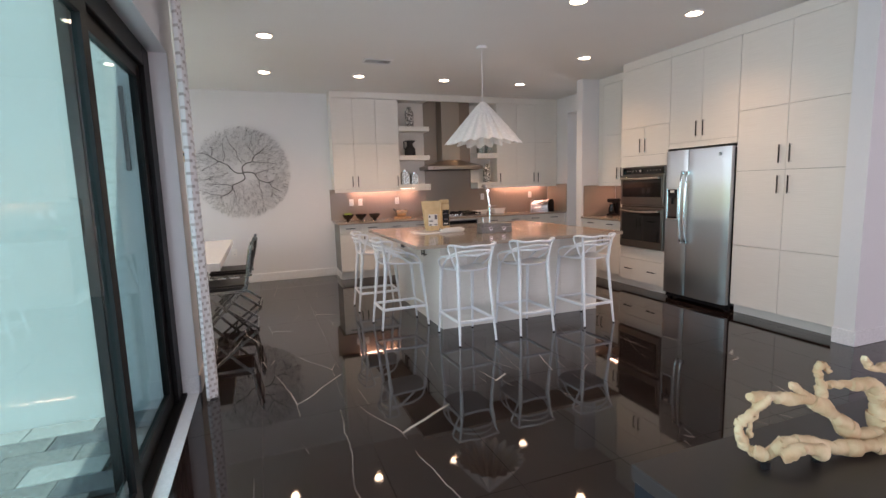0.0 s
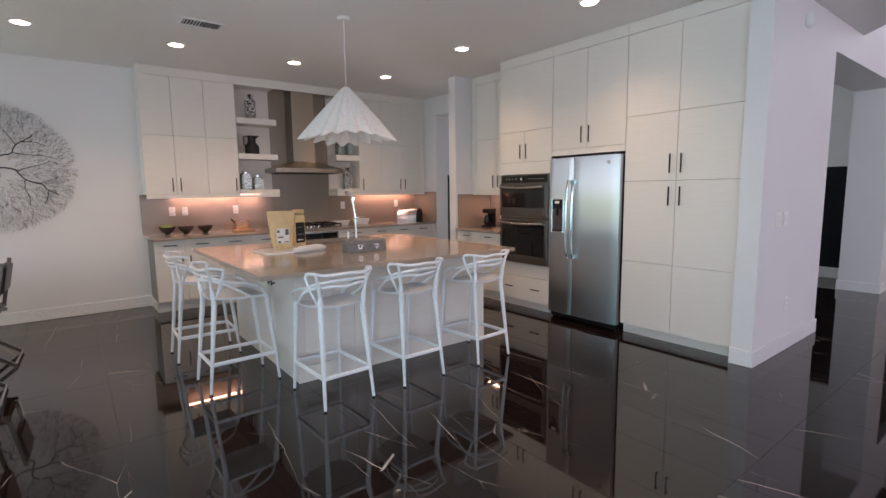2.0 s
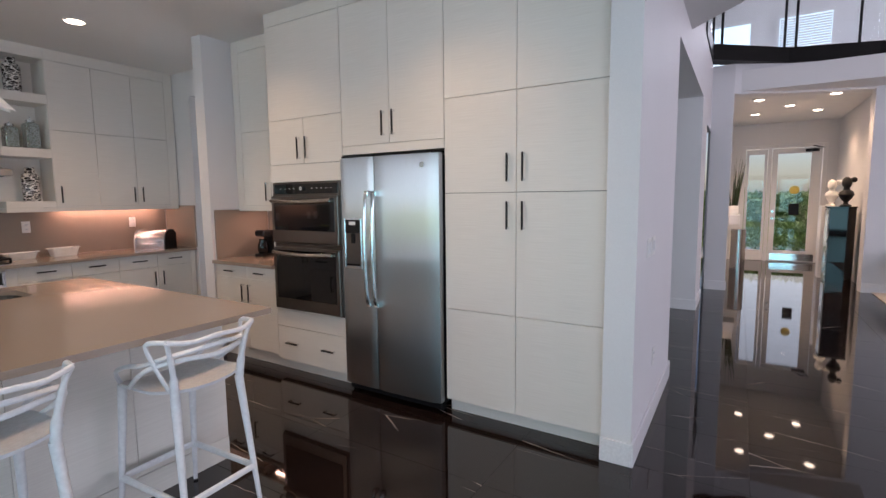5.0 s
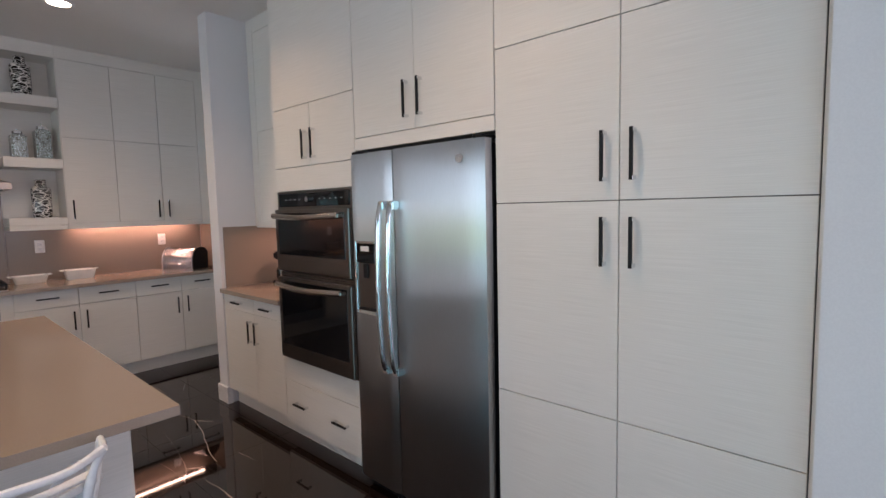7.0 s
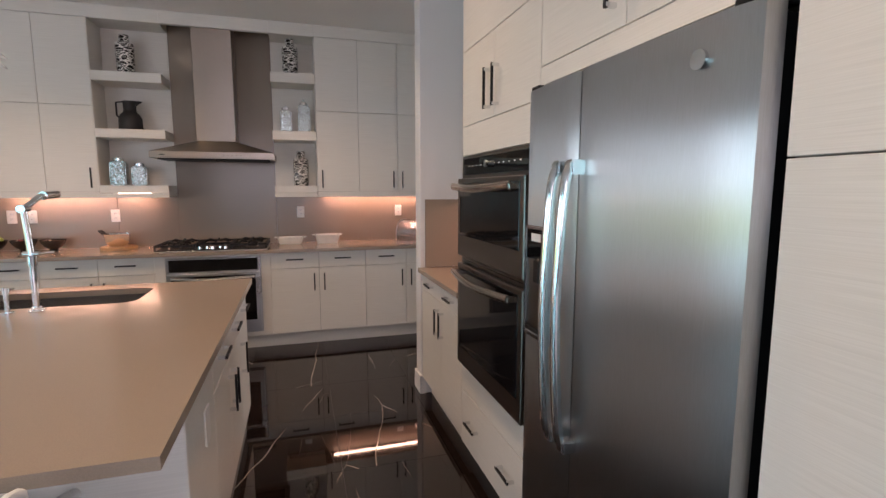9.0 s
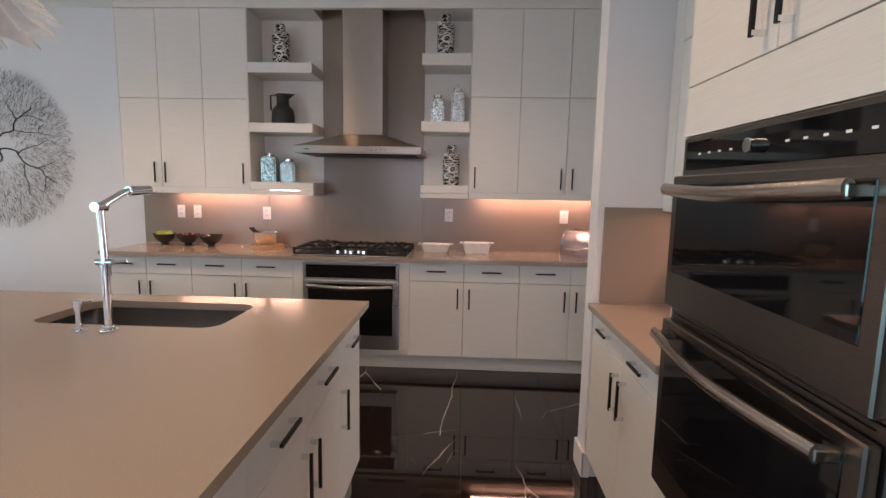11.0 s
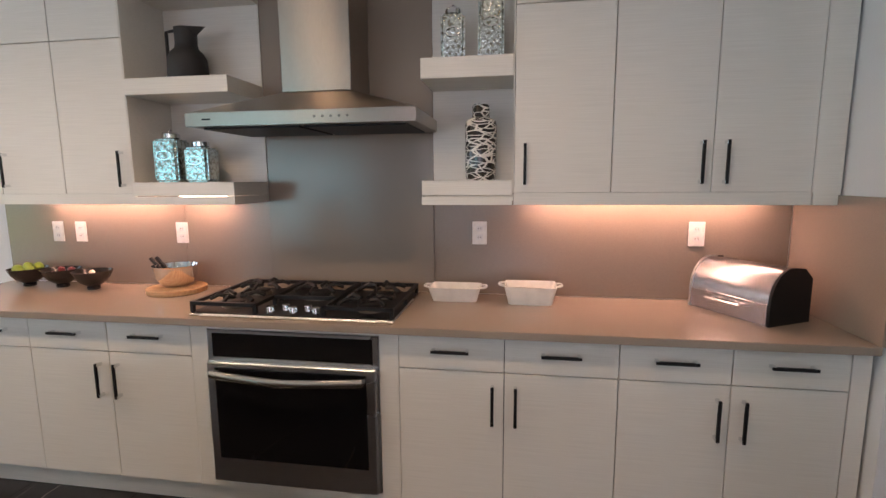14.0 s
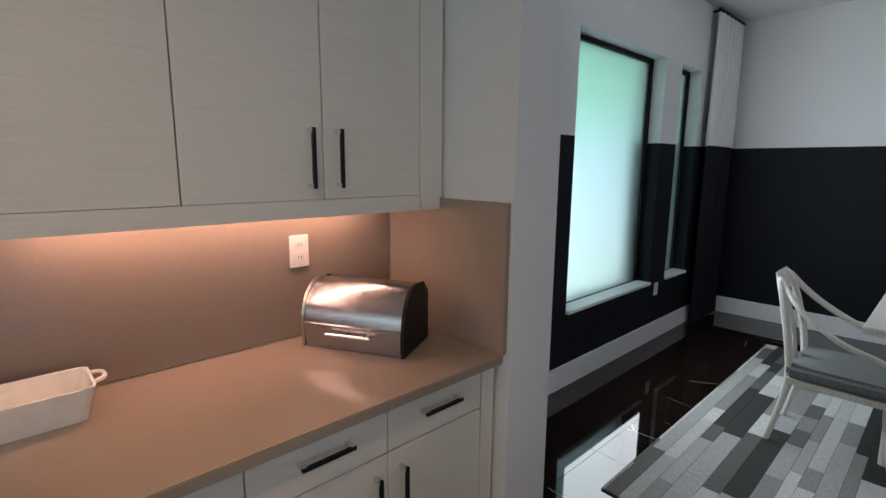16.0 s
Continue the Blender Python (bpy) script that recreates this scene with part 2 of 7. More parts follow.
cb = nt.nodes.new("ShaderNodeCombineXYZ")
for k, f in enumerate((37.0, 91.0, 53.0)):
    mu = nt.nodes.new("ShaderNodeMath")
    mu.operation = "MULTIPLY"
    mu.inputs[1].default_value = f
    nt.links.new(oi.outputs["Random"], mu.inputs[0])
    nt.links.new(mu.outputs[0], cb.inputs[k])
nt.links.new(tc.outputs["Object"], vm.inputs[0])
nt.links.new(cb.outputs[0], vm.inputs[2])


def vein(scale, width, mask_lo, mask_hi, rot, stretch):
    """A net of nearly straight cracks, kept only where a soft mask lets it."""
    wob = nt.nodes.new("ShaderNodeTexNoise")
    wob.inputs["Scale"].default_value, wob.inputs["Detail"].default_value = 3.0, 5.0
    nt.links.new(vm.outputs[0], wob.inputs["Vector"])
    add = nt.nodes.new("ShaderNodeVectorMath")
    add.operation = "MULTIPLY_ADD"
    add.inputs[1].default_value = (0.07, 0.07, 0.0)
    nt.links.new(wob.outputs["Color"], add.inputs[0])
    nt.links.new(vm.outputs[0], add.inputs[2])
    mp = nt.nodes.new("ShaderNodeMapping")
    mp.inputs["Rotation"].default_value = (0, 0, rot)
    mp.inputs["Scale"].default_value = (stretch, 0.5, 0.0)
    nt.links.new(add.outputs[0], mp.inputs[0])
    n = nt.nodes.new("ShaderNodeTexVoronoi")
    n.feature = "DISTANCE_TO_EDGE"
    n.inputs["Scale"].default_value = scale
    nt.links.new(mp.outputs[0], n.inputs["Vector"])
    r = nt.nodes.new("ShaderNodeMapRange")
    r.inputs["From Min"].default_value, r.inputs["From Max"].default_value = width * 0.3, width
    r.inputs["To Min"].default_value, r.inputs["To Max"].default_value = 1.0, 0.0
    nt.links.new(n.outputs["Distance"], r.inputs[0])
    k = nt.nodes.new("ShaderNodeTexNoise")
    k.inputs["Scale"].default_value = 1.3
    nt.links.new(vm.outputs[0], k.inputs["Vector"])
    kr = nt.nodes.new("ShaderNodeMapRange")
    kr.inputs["From Min"].default_value, kr.inputs["From Max"].default_value = mask_lo, mask_hi
    nt.links.new(k.outputs["Fac"], kr.inputs[0])
    m = nt.nodes.new("ShaderNodeMath")
    m.operation = "MULTIPLY"
    nt.links.new(r.outputs[0], m.inputs[0])
    nt.links.new(kr.outputs[0], m.inputs[1])
    return m


v1, v2 = vein(0.62, 0.0030, 0.47, 0.62, 0.7, 1.9), vein(0.95, 0.0022, 0.54, 0.66, -0.75, 2.1)
mx = nt.nodes.new("ShaderNodeMath")
mx.operation = "MAXIMUM"
nt.links.new(v1.outputs[0], mx.inputs[0])
nt.links.new(v2.outputs[0], mx.inputs[1])
cl = nt.nodes.new("ShaderNodeTexNoise")
cl.inputs["Scale"].default_value = 5
nt.links.new(vm.outputs[0], cl.inputs["Vector"])
cr = nt.nodes.new("ShaderNodeValToRGB")
cr.color_ramp.elements[0].color, cr.color_ramp.elements[1].color = (0.005, 0.003, 0.0027, 1), (0.018, 0.010, 0.008, 1)
nt.links.new(cl.outputs["Fac"], cr.inputs[0])
mc = nt.nodes.new("ShaderNodeMix")
mc.data_type = "RGBA"
mc.inputs["B"].default_value = (0.50, 0.43, 0.38, 1)
nt.links.new(mx.outputs[0], mc.inputs["Factor"])
nt.links.new(cr.outputs[0], mc.inputs["A"])
nt.links.new(mc.outputs["Result"], p.inputs["Base Color"])
p.inputs["Roughness"].default_value = 0.035
p.inputs["IOR"].default_value = 1.60
GROUT = material("dark_grout", (0.09, 0.08, 0.075), 0.7, scale=80)

# ---- large structure ----
CEILZ = 2.97
solid("floor", GROUT, (-0.86, 14.8, -6.2, 8.5, -0.15, -0.006), (-3.0, -0.862, 3.95, 8.5, -0.15, -0.006), label="black polished marble tile floor with thin white veins")
# kitchen ceiling, with its edge slanting off at the tall living room
bm = bmesh.new()
outline = [(-3.0, 3.85), (-0.86, 3.85), (-0.86, -6.2), (5.6, -6.2), (5.6, 1.4), (6.85, 2.41), (6.85, 2.5), (9.8, 2.5), (9.8, 8.6), (-3.0, 8.6)]
low = [bm.verts.new((x, y, CEILZ)) for x, y in outline]
high = [bm.verts.new((x, y, 3.5)) for x, y in outline]
bm.faces.new(low[::-1])
bm.faces.new(high)
for k in range(len(low)):
    bm.faces.new((low[k], low[(k + 1) % len(low)], high[(k + 1) % len(low)], high[k]))
tagged(new("ceiling", finish(bm, "ceiling", CEIL)), "smooth white plaster ceiling with recessed lamps", kind="structure")
solid("ceiling_living", CEIL, (5.0, 14.8, -6.2, 8.5, 5.9, 6.1), label="white upper ceiling over the tall room")
solid("wall_north", WALL, (-3.0, 5.37, 8.14, 8.34, 0, CEILZ), label="plain white painted wall behind the kitchen cabinets")
solid("wall_stub", WALL, (5.15, 5.384, 7.50, 8.14, 0, CEILZ), (5.15, 5.37, 6.34, 7.50, 2.68, CEILZ), label="white wall with an opening to the dining room")
solid("wall_kitchen_east", WALL, (5.15, 5.37, 2.57, 6.34, 0, CEILZ), (4.50, 5.15, 6.20, 6.34, 0, CEILZ), label="white wall behind the tall cabinets with a narrow return")
solid("wall_hall", WALL, (4.43, 5.98, 2.41, 2.57, 0, CEILZ), (5.98, 8.65, 2.41, 2.85, 2.68, 3.42), (5.98, 8.5, 2.41, 2.85, 3.42, 5.9), (8.65, 9.5, 2.41, 2.85, 0, 3.42), (9.5, 10.55, 2.41, 2.85, 2.45, 3.42), (5.37, 5.98, 2.57, 2.85, 0, CEILZ), (5.6, 5.98, 2.42, 2.85, CEILZ, 5.9), label="white wall along the hall with two openings")
solid("wall_upper", WALL, (14.6, 14.8, -6.2, 8.5, 3.3, 5.9), (6.85, 14.8, 4.4, 4.6, 3.3, 5.9), label="white upstairs walls behind the balcony")
solid("wall_south", WALL, (-3.0, 14.8, -6.4, -6.2, 0, 6.1), label="plain white wall at the far end of the living room")
solid("wall_low_edge", WALL, (5.5, 5.6, -6.2, 1.35, CEILZ + 0.01, 5.9), label="white face above the lower ceiling")
solid("wall_closing", WALL, (14.8, 14.95, -6.2, -0.1, 0, 3.3), (10.9, 14.8, 2.85, 3.0, 0, 3.3), label="plain closing walls")
# west side: slider wall, nook walls
WX = -0.66

solid("wall_nook_south", STUCCO, (-3.0, -0.86, 3.85, 4.05, -0.3, CEILZ), label="white rendered outside wall beside the patio")
solid("wall_nook_west", WALL, (-3.0, -2.8, 4.05, 4.15, 0, CEILZ), (-3.0, -2.8, 7.95, 8.14, 0, CEILZ), (-3.0, -2.8, 4.15, 7.95, 2.4, CEILZ), (-3.0, -2.8, 4.15, 7.95, 0, 0.1), label="white wall with a wide window by the breakfast table")
# dining room: white above, near-black below
DZ = 1.73
W1, W2 = (6.75, 8.03), (8.35, 8.8)
DN = 8.30


def wall_with_windows(name, mat, z0, z1, label):
    d = []
    for a, b in ((5.37, W1[0]), (W1[1], W2[0]), (W2[1], 9.75)):
        d.append((a, b, DN, DN + 0.3, z0, z1))
    if z0 == 0:
        d += [(*W1, DN, DN + 0.3, 0, 0.53), (*W2, DN, DN + 0.3, 0, 0.53)]
    else:
        d += [(*W1, DN, DN + 0.3, 2.4, z1), (*W2, DN, DN + 0.3, 2.4, z1)]
    solid(name, mat, *d, label=label)


wall_with_windows("wall_dining_north_low", NAVY, 0, DZ, "near-black painted lower wall of the dining room")
wall_with_windows("wall_dining_north", WALL, DZ, CEILZ, "white painted upper wall round the dining windows")
solid("wall_dining_east_low", NAVY, (9.6, 9.75, 2.85, DN, 0, DZ), label="near-black painted lower wall of the dining room")
solid("wall_dining_east", WALL, (9.6, 9.75, 2.85, DN, DZ, CEILZ), label="white painted upper wall of the dining room")


def baseboard(name, *runs, h=0.135):
    solid(name, TRIM, *[(a, b, c, d, 0, h) for a, b, c, d in runs], bevel=0.004, label="tall white painted baseboard")


baseboard("baseboard", (-2.8, 1.0, 8.125, 8.14))
baseboard("baseboard_hall", (4.415, 5.995, 2.395, 2.41), (4.415, 4.43, 2.41, 2.575), (5.98, 5.995, 2.41, 2.85), (8.635, 9.515, 2.395, 2.41), (8.635, 8.65, 2.41, 2.865))
baseboard("baseboard_column", (4.485, 4.5, 6.185, 6.355), (4.485, 5.15, 6.34, 6.355), (4.485, 4.53, 6.185, 6.2))
baseboard("baseboard_stub", (5.135, 5.399, 7.485, 7.50))
baseboard("baseboard_dining", (5.385, 9.6, DN - 0.015, DN), (9.585, 9.6, 2.85, DN - 0.015), h=0.17)

# ---- outside ----
tagged(solid("ground", material("lawn", (0.10, 0.17, 0.05), 0.95, color2=(0.05, 0.10, 0.03), scale=3, bump=0.4, large=0.2), (-400, 400, -400, 400, -0.6, -0.35), label="green lawn reaching far away"), kind="structure")

# ---- cabinets: local x to the right along the front, y into the cabinet, z up ----
def handle(parent, x, z, length, upright=True):
    """A flat black bar on two chrome feet."""
    bm = bmesh.new()
    if upright:
        box(bm, x - 0.006, x + 0.006, -0.036, -0.026, z - length / 2, z + length / 2)
    else:
        box(bm, x - length / 2, x + length / 2, -0.036, -0.026, z - 0.006, z + 0.006)
    part("handle", bm, BLACK, parent, "flat black bar handle on chrome feet", 0.0015)
    for s in (-1, 1):
        bm = bmesh.new()
        d = s * (length / 2 - 0.008)
        cx, cz = (x, z + d) if upright else (x + d, z)
        box(bm, cx - 0.0065, cx + 0.0065, -0.034, 0.0, cz - 0.0065, cz + 0.0065)
        part("handle_foot", bm, CHROME, parent, "small chrome handle foot", 0.001)


def front(parent, x0, x1, z0, z1, name="door", hand=None, g=0.0018):
    """One slab door or drawer front with its handle. hand: (x, z, length, upright)."""
    w, h = x1 - x0 - 2 * g, z1 - z0 - 2 * g
    bm = bmesh.new()
    box(bm, -w / 2, w / 2, 0, 0.02, -h / 2, h / 2)
    d = part(name, bm, CAB, parent, "", 0.0012, at=((x0 + x1) / 2, 0, (z0 + z1) / 2))
    if hand:
        hx, hz, ln, up = hand
        handle(d, hx - (x0 + x1) / 2, hz - (z0 + z1) / 2, ln, up)
    return d


def cabinet(name, x, y, rz, w, z0, z1, depth, label, category="cabinet", toe=0.0, group="", ends=()):
    ob = thing(name, x, y, 0, rz, label, category, group)
    bm = bmesh.new()
    box(bm, 0.003, w - 0.003, 0.021, depth, z0 + toe, z1)
    part("carcass", bm, CABIN, ob)
    for ex in ends:
        boxes("end_panel", ob, CAB, (ex - 0.0025, ex + 0.0025, 0.0, depth, z0 + toe, z1))
    if toe:
        bm = bmesh.new()
        box(bm, 0, w, 0.065, depth, z0 + 0.002, z0 + toe - 0.001)
        part("toe_kick", bm, CAB, ob)
    return ob


YB, YU, YW = 7.555, 7.825, 8.138
TOE, ZD, ZT = 0.13, 0.735, 0.882


def base_unit(x0, xs, hands, y=YB, rz=0, ox=None, oy=None, depth=0.58, zd=ZD, label="", group=""):
    """A base cabinet from its column edges xs, a drawer over a door in each. hands: side of each door's handle."""
    c = cabinet("base_cabinet", ox if ox is not None else x0, oy if oy is not None else y, rz, xs[-1] - xs[0], 0, ZT, depth, label, toe=TOE, group=group)
    for a, b, side in zip(xs, xs[1:], hands):
        a, b = a - xs[0], b - xs[0]
        front(c, a, b, zd, ZT, "drawer", ((a + b) / 2, (zd + ZT) / 2 + 0.01, 0.15, False))
        hx = b - 0.045 if side == "r" else a + 0.045
        front(c, a, b, TOE, zd, "door", (hx, zd - 0.13, 0.16, True))
    return c


BASE = "off-white textured base cabinet with black handles, drawers above doors"
base_unit(0.985, (0.985, 1.32, 1.69), "rl", label=BASE, group="base cabinets along the cooking wall")
base_unit(1.69, (1.69, 2.10, 2.515), "rl", label=BASE, group="base cabinets along the cooking wall")
base_unit(3.44, (3.44, 3.865, 4.295), "rl", label=BASE, group="base cabinets along the cooking wall")
base_unit(4.295, (4.295, 4.69, 5.075), "rl", label=BASE, group="base cabinets along the cooking wall")
oc = cabinet("oven_cabinet", 2.515, YB, 0, 0.925, 0, ZT, 0.58, "off-white cabinet holding the built-in oven under the cooktop", toe=TOE)
for dims in ((0.0, 0.08, 0, 0.02, TOE, ZT), (0.845, 0.925, 0, 0.02, TOE, ZT), (0.08, 0.845, 0, 0.02, 0.863, ZT), (0.08, 0.845, 0, 0.02, TOE, 0.17)):
    boxes("filler", oc, CAB, dims)
fp = cabinet("filler_panel", 5.077, YB, 0, 0.06, 0, ZT, 0.1, "narrow off-white filler strip beside the base cabinets")
boxes("strip", fp, CAB, (0, 0.06, 0, 0.02, 0, ZT))

# uppers over the cooking wall
ZR, ZS, ZP = 1.43, 2.17, 2.86


def upper_unit(x, xs, hands, y, depth, rz=0, label="", zs=ZS, zr=ZR, zp=ZP, oy=None, rail=True, group="upper cabinets"):
    c = cabinet("upper_cabinet", x, y, rz, xs[-1] - xs[0], zr, CEILZ - 0.002, depth, label, group=group, ends=(-0.003, xs[-1] - xs[0] + 0.003) if rail else ())
    for a, b, side in zip(xs, xs[1:], hands):
        a, b = a - xs[0], b - xs[0]
        hx = b - 0.045 if side == "r" else a + 0.045
        front(c, a, b, zr, zs, "door", (hx, zr + 0.12, 0.17, True) if side != "-" else None)
        front(c, a, b, zs, zp, "door")
    w = xs[-1] - xs[0]
    boxes("top_panel", c, CAB, (0, w, 0.0, 0.02, zp + 0.002, CEILZ - 0.002), bevel=0.001)
    if rail:
        boxes("light_rail", c, CAB, (0, w, 0.0, 0.02, zr - 0.05, zr + 0.0008))
    return c


UP = "off-white textured upper cabinet to the ceiling, two rows of slab doors"
upper_unit(0.985, (0.985, 1.32, 1.69, 2.071), "rlr", YU, YW - YU, label=UP, zs=2.152)
upper_unit(3.889, (3.889, 4.285, 4.67, 5.036), "lrl", YU, YW - YU, label=UP, zs=2.188)
fu = thing("filler_panel", 5.042, YU, 0, 0, "narrow off-white filler strip beside the upper cabinets", "cabinet")
boxes("strip", fu, CAB, (0, 0.096, 0, 0.02, ZR - 0.05, CEILZ - 0.002))


def shelves(x0, x1, levels, open_right):
    s = thing("shelf_unit", x0, YU, 0, 0, "off-white open display shelves with thick boards beside the hood", "shelf", "display shelves")
    w, d = x1 - x0, YW - YU
    boxes("back_panel", s, CAB, (0, w, d - 0.02, d, 1.385, CEILZ - 0.002))
    for a, b in levels:
        boxes("shelf", s, CAB, (0.001, w, -0.012, d - 0.021, a, b), bevel=0.002)
    e0, e1 = (w - 0.02, w) if open_right else (0.0, 0.02)
    boxes("light_rail", s, CAB, (0.0, w, -0.012, 0.008, 1.380, 1.4165), (e0, e1, 0.0085, d - 0.021, 1.380, 1.4165))
    boxes("top_board", s, CAB, (0, w, 0, d - 0.021, 2.86, CEILZ - 0.002))
    return s


shelves(2.077, 2.605, ((1.42, 1.485), (1.89, 1.965), (2.36, 2.44)), True)
shelves(3.492, 3.883, ((1.42, 1.485), (1.91, 1.995), (2.43, 2.52)), False)
hp = thing("header_panel", 2.606, YU, 0, 0, "off-white panel across the niche above the range hood", "cabinet")
boxes("strip", hp, CAB, (0, 0.885, 0.0, 0.05, 2.862, CEILZ - 0.002), bevel=0.001)

# tall wall: ovens, fridge, pantry. Local x runs towards -y of the world.
XF = 4.505
DEEP = 0.62


def tall(name, y_left, w, z0, z1, label, toe=0.0, group=""):
    return cabinet(name, XF, y_left, -90, w, z0, z1, DEEP, label, toe=toe, group=group)


c = tall("pantry_cabinet", 3.625, 1.04, 0, CEILZ - 0.002, "off-white textured floor-to-ceiling pantry cabinet with eight slab doors", toe=0.1)
for a, b, s in ((0, 0.505, "r"), (0.505, 1.04, "l")):
    hx = b - 0.05 if s == "r" else a + 0.05
    front(c, a, b, 0.1, 0.735)
    front(c, a, b, 0.735, 1.505, "door", (hx, 1.505 - 0.14, 0.17, True))
    front(c, a, b, 1.505, 2.11, "door", (hx, 1.505 + 0.15, 0.17, True))
    front(c, a, b, 2.11, 2.86)
boxes("top_panel", c, CAB, (0, 1.04, 0, 0.02, 2.862, CEILZ - 0.002))
fp = tall("filler_panel", 2.583, 0.0125, 0, CEILZ - 0.002, "narrow off-white filler strip at the end of the tall cabinets")
boxes("strip", fp, CAB, (0, 0.0125, 0.0, 0.02, 0, CEILZ - 0.002))
c = cabinet("bridge_cabinet", XF, 4.52, -90, 0.893, 1.80, CEILZ - 0.002, DEEP, "off-white textured cabinet above the refrigerator with two doors")
boxes("lower_panel", c, CAB, (0, 0.893, 0.0, 0.02, 1.80, 1.86))
front(c, 0, 0.445, 1.862, 2.86, "door", (0.40, 2.0, 0.17, True))
front(c, 0.445, 0.893, 1.862, 2.86, "door", (0.49, 2.0, 0.17, True))
boxes("top_panel", c, CAB, (0, 0.893, 0, 0.02, 2.862, CEILZ - 0.002))
c = cabinet("oven_tower_cabinet", XF, 5.335, -90, 0.813, 0, CEILZ - 0.002, DEEP, "off-white textured tall cabinet holding the double wall oven", toe=0.1)
d = front(c, 0, 0.813, 0.1, 0.395, "drawer", (0.19, 0.26, 0.13, False))
handle(d, 0.20, 0.0125, 0.13, False)
for dims in ((0, 0.813, 0, 0.02, 0.398, 0.552), (0, 0.024, 0, 0.02, 0.555, 1.615), (0.79, 0.813, 0, 0.02, 0.555, 1.615), (0, 0.813, 0, 0.02, 1.618, 1.756)):
    boxes("filler", c, CAB, dims)
front(c, 0, 0.405, 1.758, 2.115, "door", (0.36, 1.88, 0.17, True))
front(c, 0.405, 0.813, 1.758, 2.115, "door", (0.45, 1.88, 0.17, True))
front(c, 0, 0.813, 2.115, 2.86)
boxes("top_panel", c, CAB, (0, 0.813, 0, 0.02, 2.862, CEILZ - 0.002))
# alcove beside the ovens
c = cabinet("base_cabinet", XF, 6.185, -90, 0.848, 0, ZT, DEEP, "off-white textured base cabinet in the coffee alcove with two drawers", toe=TOE)
for a, b, s in ((0.0, 0.46, "r"), (0.46, 0.848, "l")):
    front(c, a, b, 0.77, ZT, "drawer", ((a + b) / 2, 0.83, 0.13, False))
    hx = b - 0.045 if s == "r" else a + 0.045
    front(c, a, b, TOE, 0.77, "door", (hx, 0.64, 0.16, True))
c = cabinet("upper_cabinet", 4.80, 6.10, -90, 0.763, 1.42, CEILZ - 0.002, 0.33, "off-white textured upper cabinet over the coffee alcove")
front(c, 0, 0.40, 1.42, 2.115, "door", (0.355, 1.55, 0.17, True))
front(c, 0.40, 0.763, 1.42, 2.115, "door", (0.445, 1.55, 0.17, True))
front(c, 0, 0.40, 2.115, 2.86)
front(c, 0.40, 0.763, 2.115, 2.86)
boxes("top_panel", c, CAB, (0, 0.763, 0, 0.02, 2.862, CEILZ - 0.002))
boxes("light_rail", c, CAB, (0, 0.763, 0, 0.02, 1.37, 1.4208))
fp = cabinet("filler_panel", 4.80, 6.195, -90, 0.093, 1.37, CEILZ - 0.002, 0.1, "off-white filler strip beside the alcove cabinet")
boxes("strip", fp, CAB, (0, 0.093, 0, 0.02, 1.37, CEILZ - 0.002))


# ---- worktops and splash tiles ----
def worktop(name, x0, x1, y0, y1, label, z0=0.884, z1=0.915):
    ob = thing(name, (x0 + x1) / 2, (y0 + y1) / 2, z0, 0, label, "worktop")
    bm = bmesh.new()
    box(bm, -(x1 - x0) / 2, (x1 - x0) / 2, -(y1 - y0) / 2, (y1 - y0) / 2, 0, z1 - z0)
    part("slab", bm, QUARTZ, ob, "", 0.003, 2)
    return ob


worktop("worktop", 0.955, 5.138, 7.515, 8.13, "taupe polished quartz worktop along the cooking wall")
worktop("worktop", 4.475, 5.14, 5.338, 6.19, "taupe polished quartz worktop in the coffee alcove")


def splash(name, parent_label, pieces, axis):
    ob = tagged(thing(name, 0, 0, 0), parent_label, "splashback", kind="structure")
    for p in pieces:
        bm = bmesh.new()
        box(bm, *p)
        part("panel", bm, SPLASH, ob, "", 0.001)


splash("splashback", "taupe stone-look splashback panels behind the cooktop",
       [(0.94, 2.10, 8.129, 8.138, 0.916, 1.43), (2.102, 2.602, 8.129, 8.138, 0.916, 1.38), (2.604, 3.489, 8.125, 8.138, 0.916, 2.965), (3.491, 5.128, 8.129, 8.138, 0.916, 1.43)], "y")
splash("splashback_side", "taupe stone-look side splashback", [(5.13, 5.149, 7.512, 8.128, 0.916, 1.418)], "x")
splash("splashback_alcove", "taupe stone-look splashback in the coffee alcove", [(4.53, 5.13, 6.188, 6.199, 0.916, 1.383), (5.132, 5.146, 5.34, 6.187, 0.916, 1.40)], "x")
# hidden wiring strips below the uppers give the warm glow
for x0, x1, y, zl in ((1.30, 2.05, 8.06, 1.4175), (2.14, 2.40, 8.06, 1.4065), (3.98, 4.98, 8.06, 1.4175)):
    t = thing("under_cabinet_light", (x0 + x1) / 2, y, zl, 0, "slim warm strip lamp fixed under the cabinet", "lamp", "under-cabinet strip lamps")
    bm = bmesh.new()
    h = (x1 - x0) / 2
    z = 0.012
    box(bm, -h, h, -0.012, 0.012, z - 0.01, z)
    part("strip", bm, STRIP, t)
    l = area("strip_light", (x0 + x1) / 2, y, zl - 0.004, ((x0 + x1) / 2, y, 0), x1 - x0, 0.03, 4.7 * (x1 - x0), (1.0, 0.54, 0.39))
t = thing("under_cabinet_light", 4.95, 5.72, 1.40, 0, "slim warm strip lamp fixed under the cabinet", "lamp", "under-cabinet strip lamps")
bm = bmesh.new()
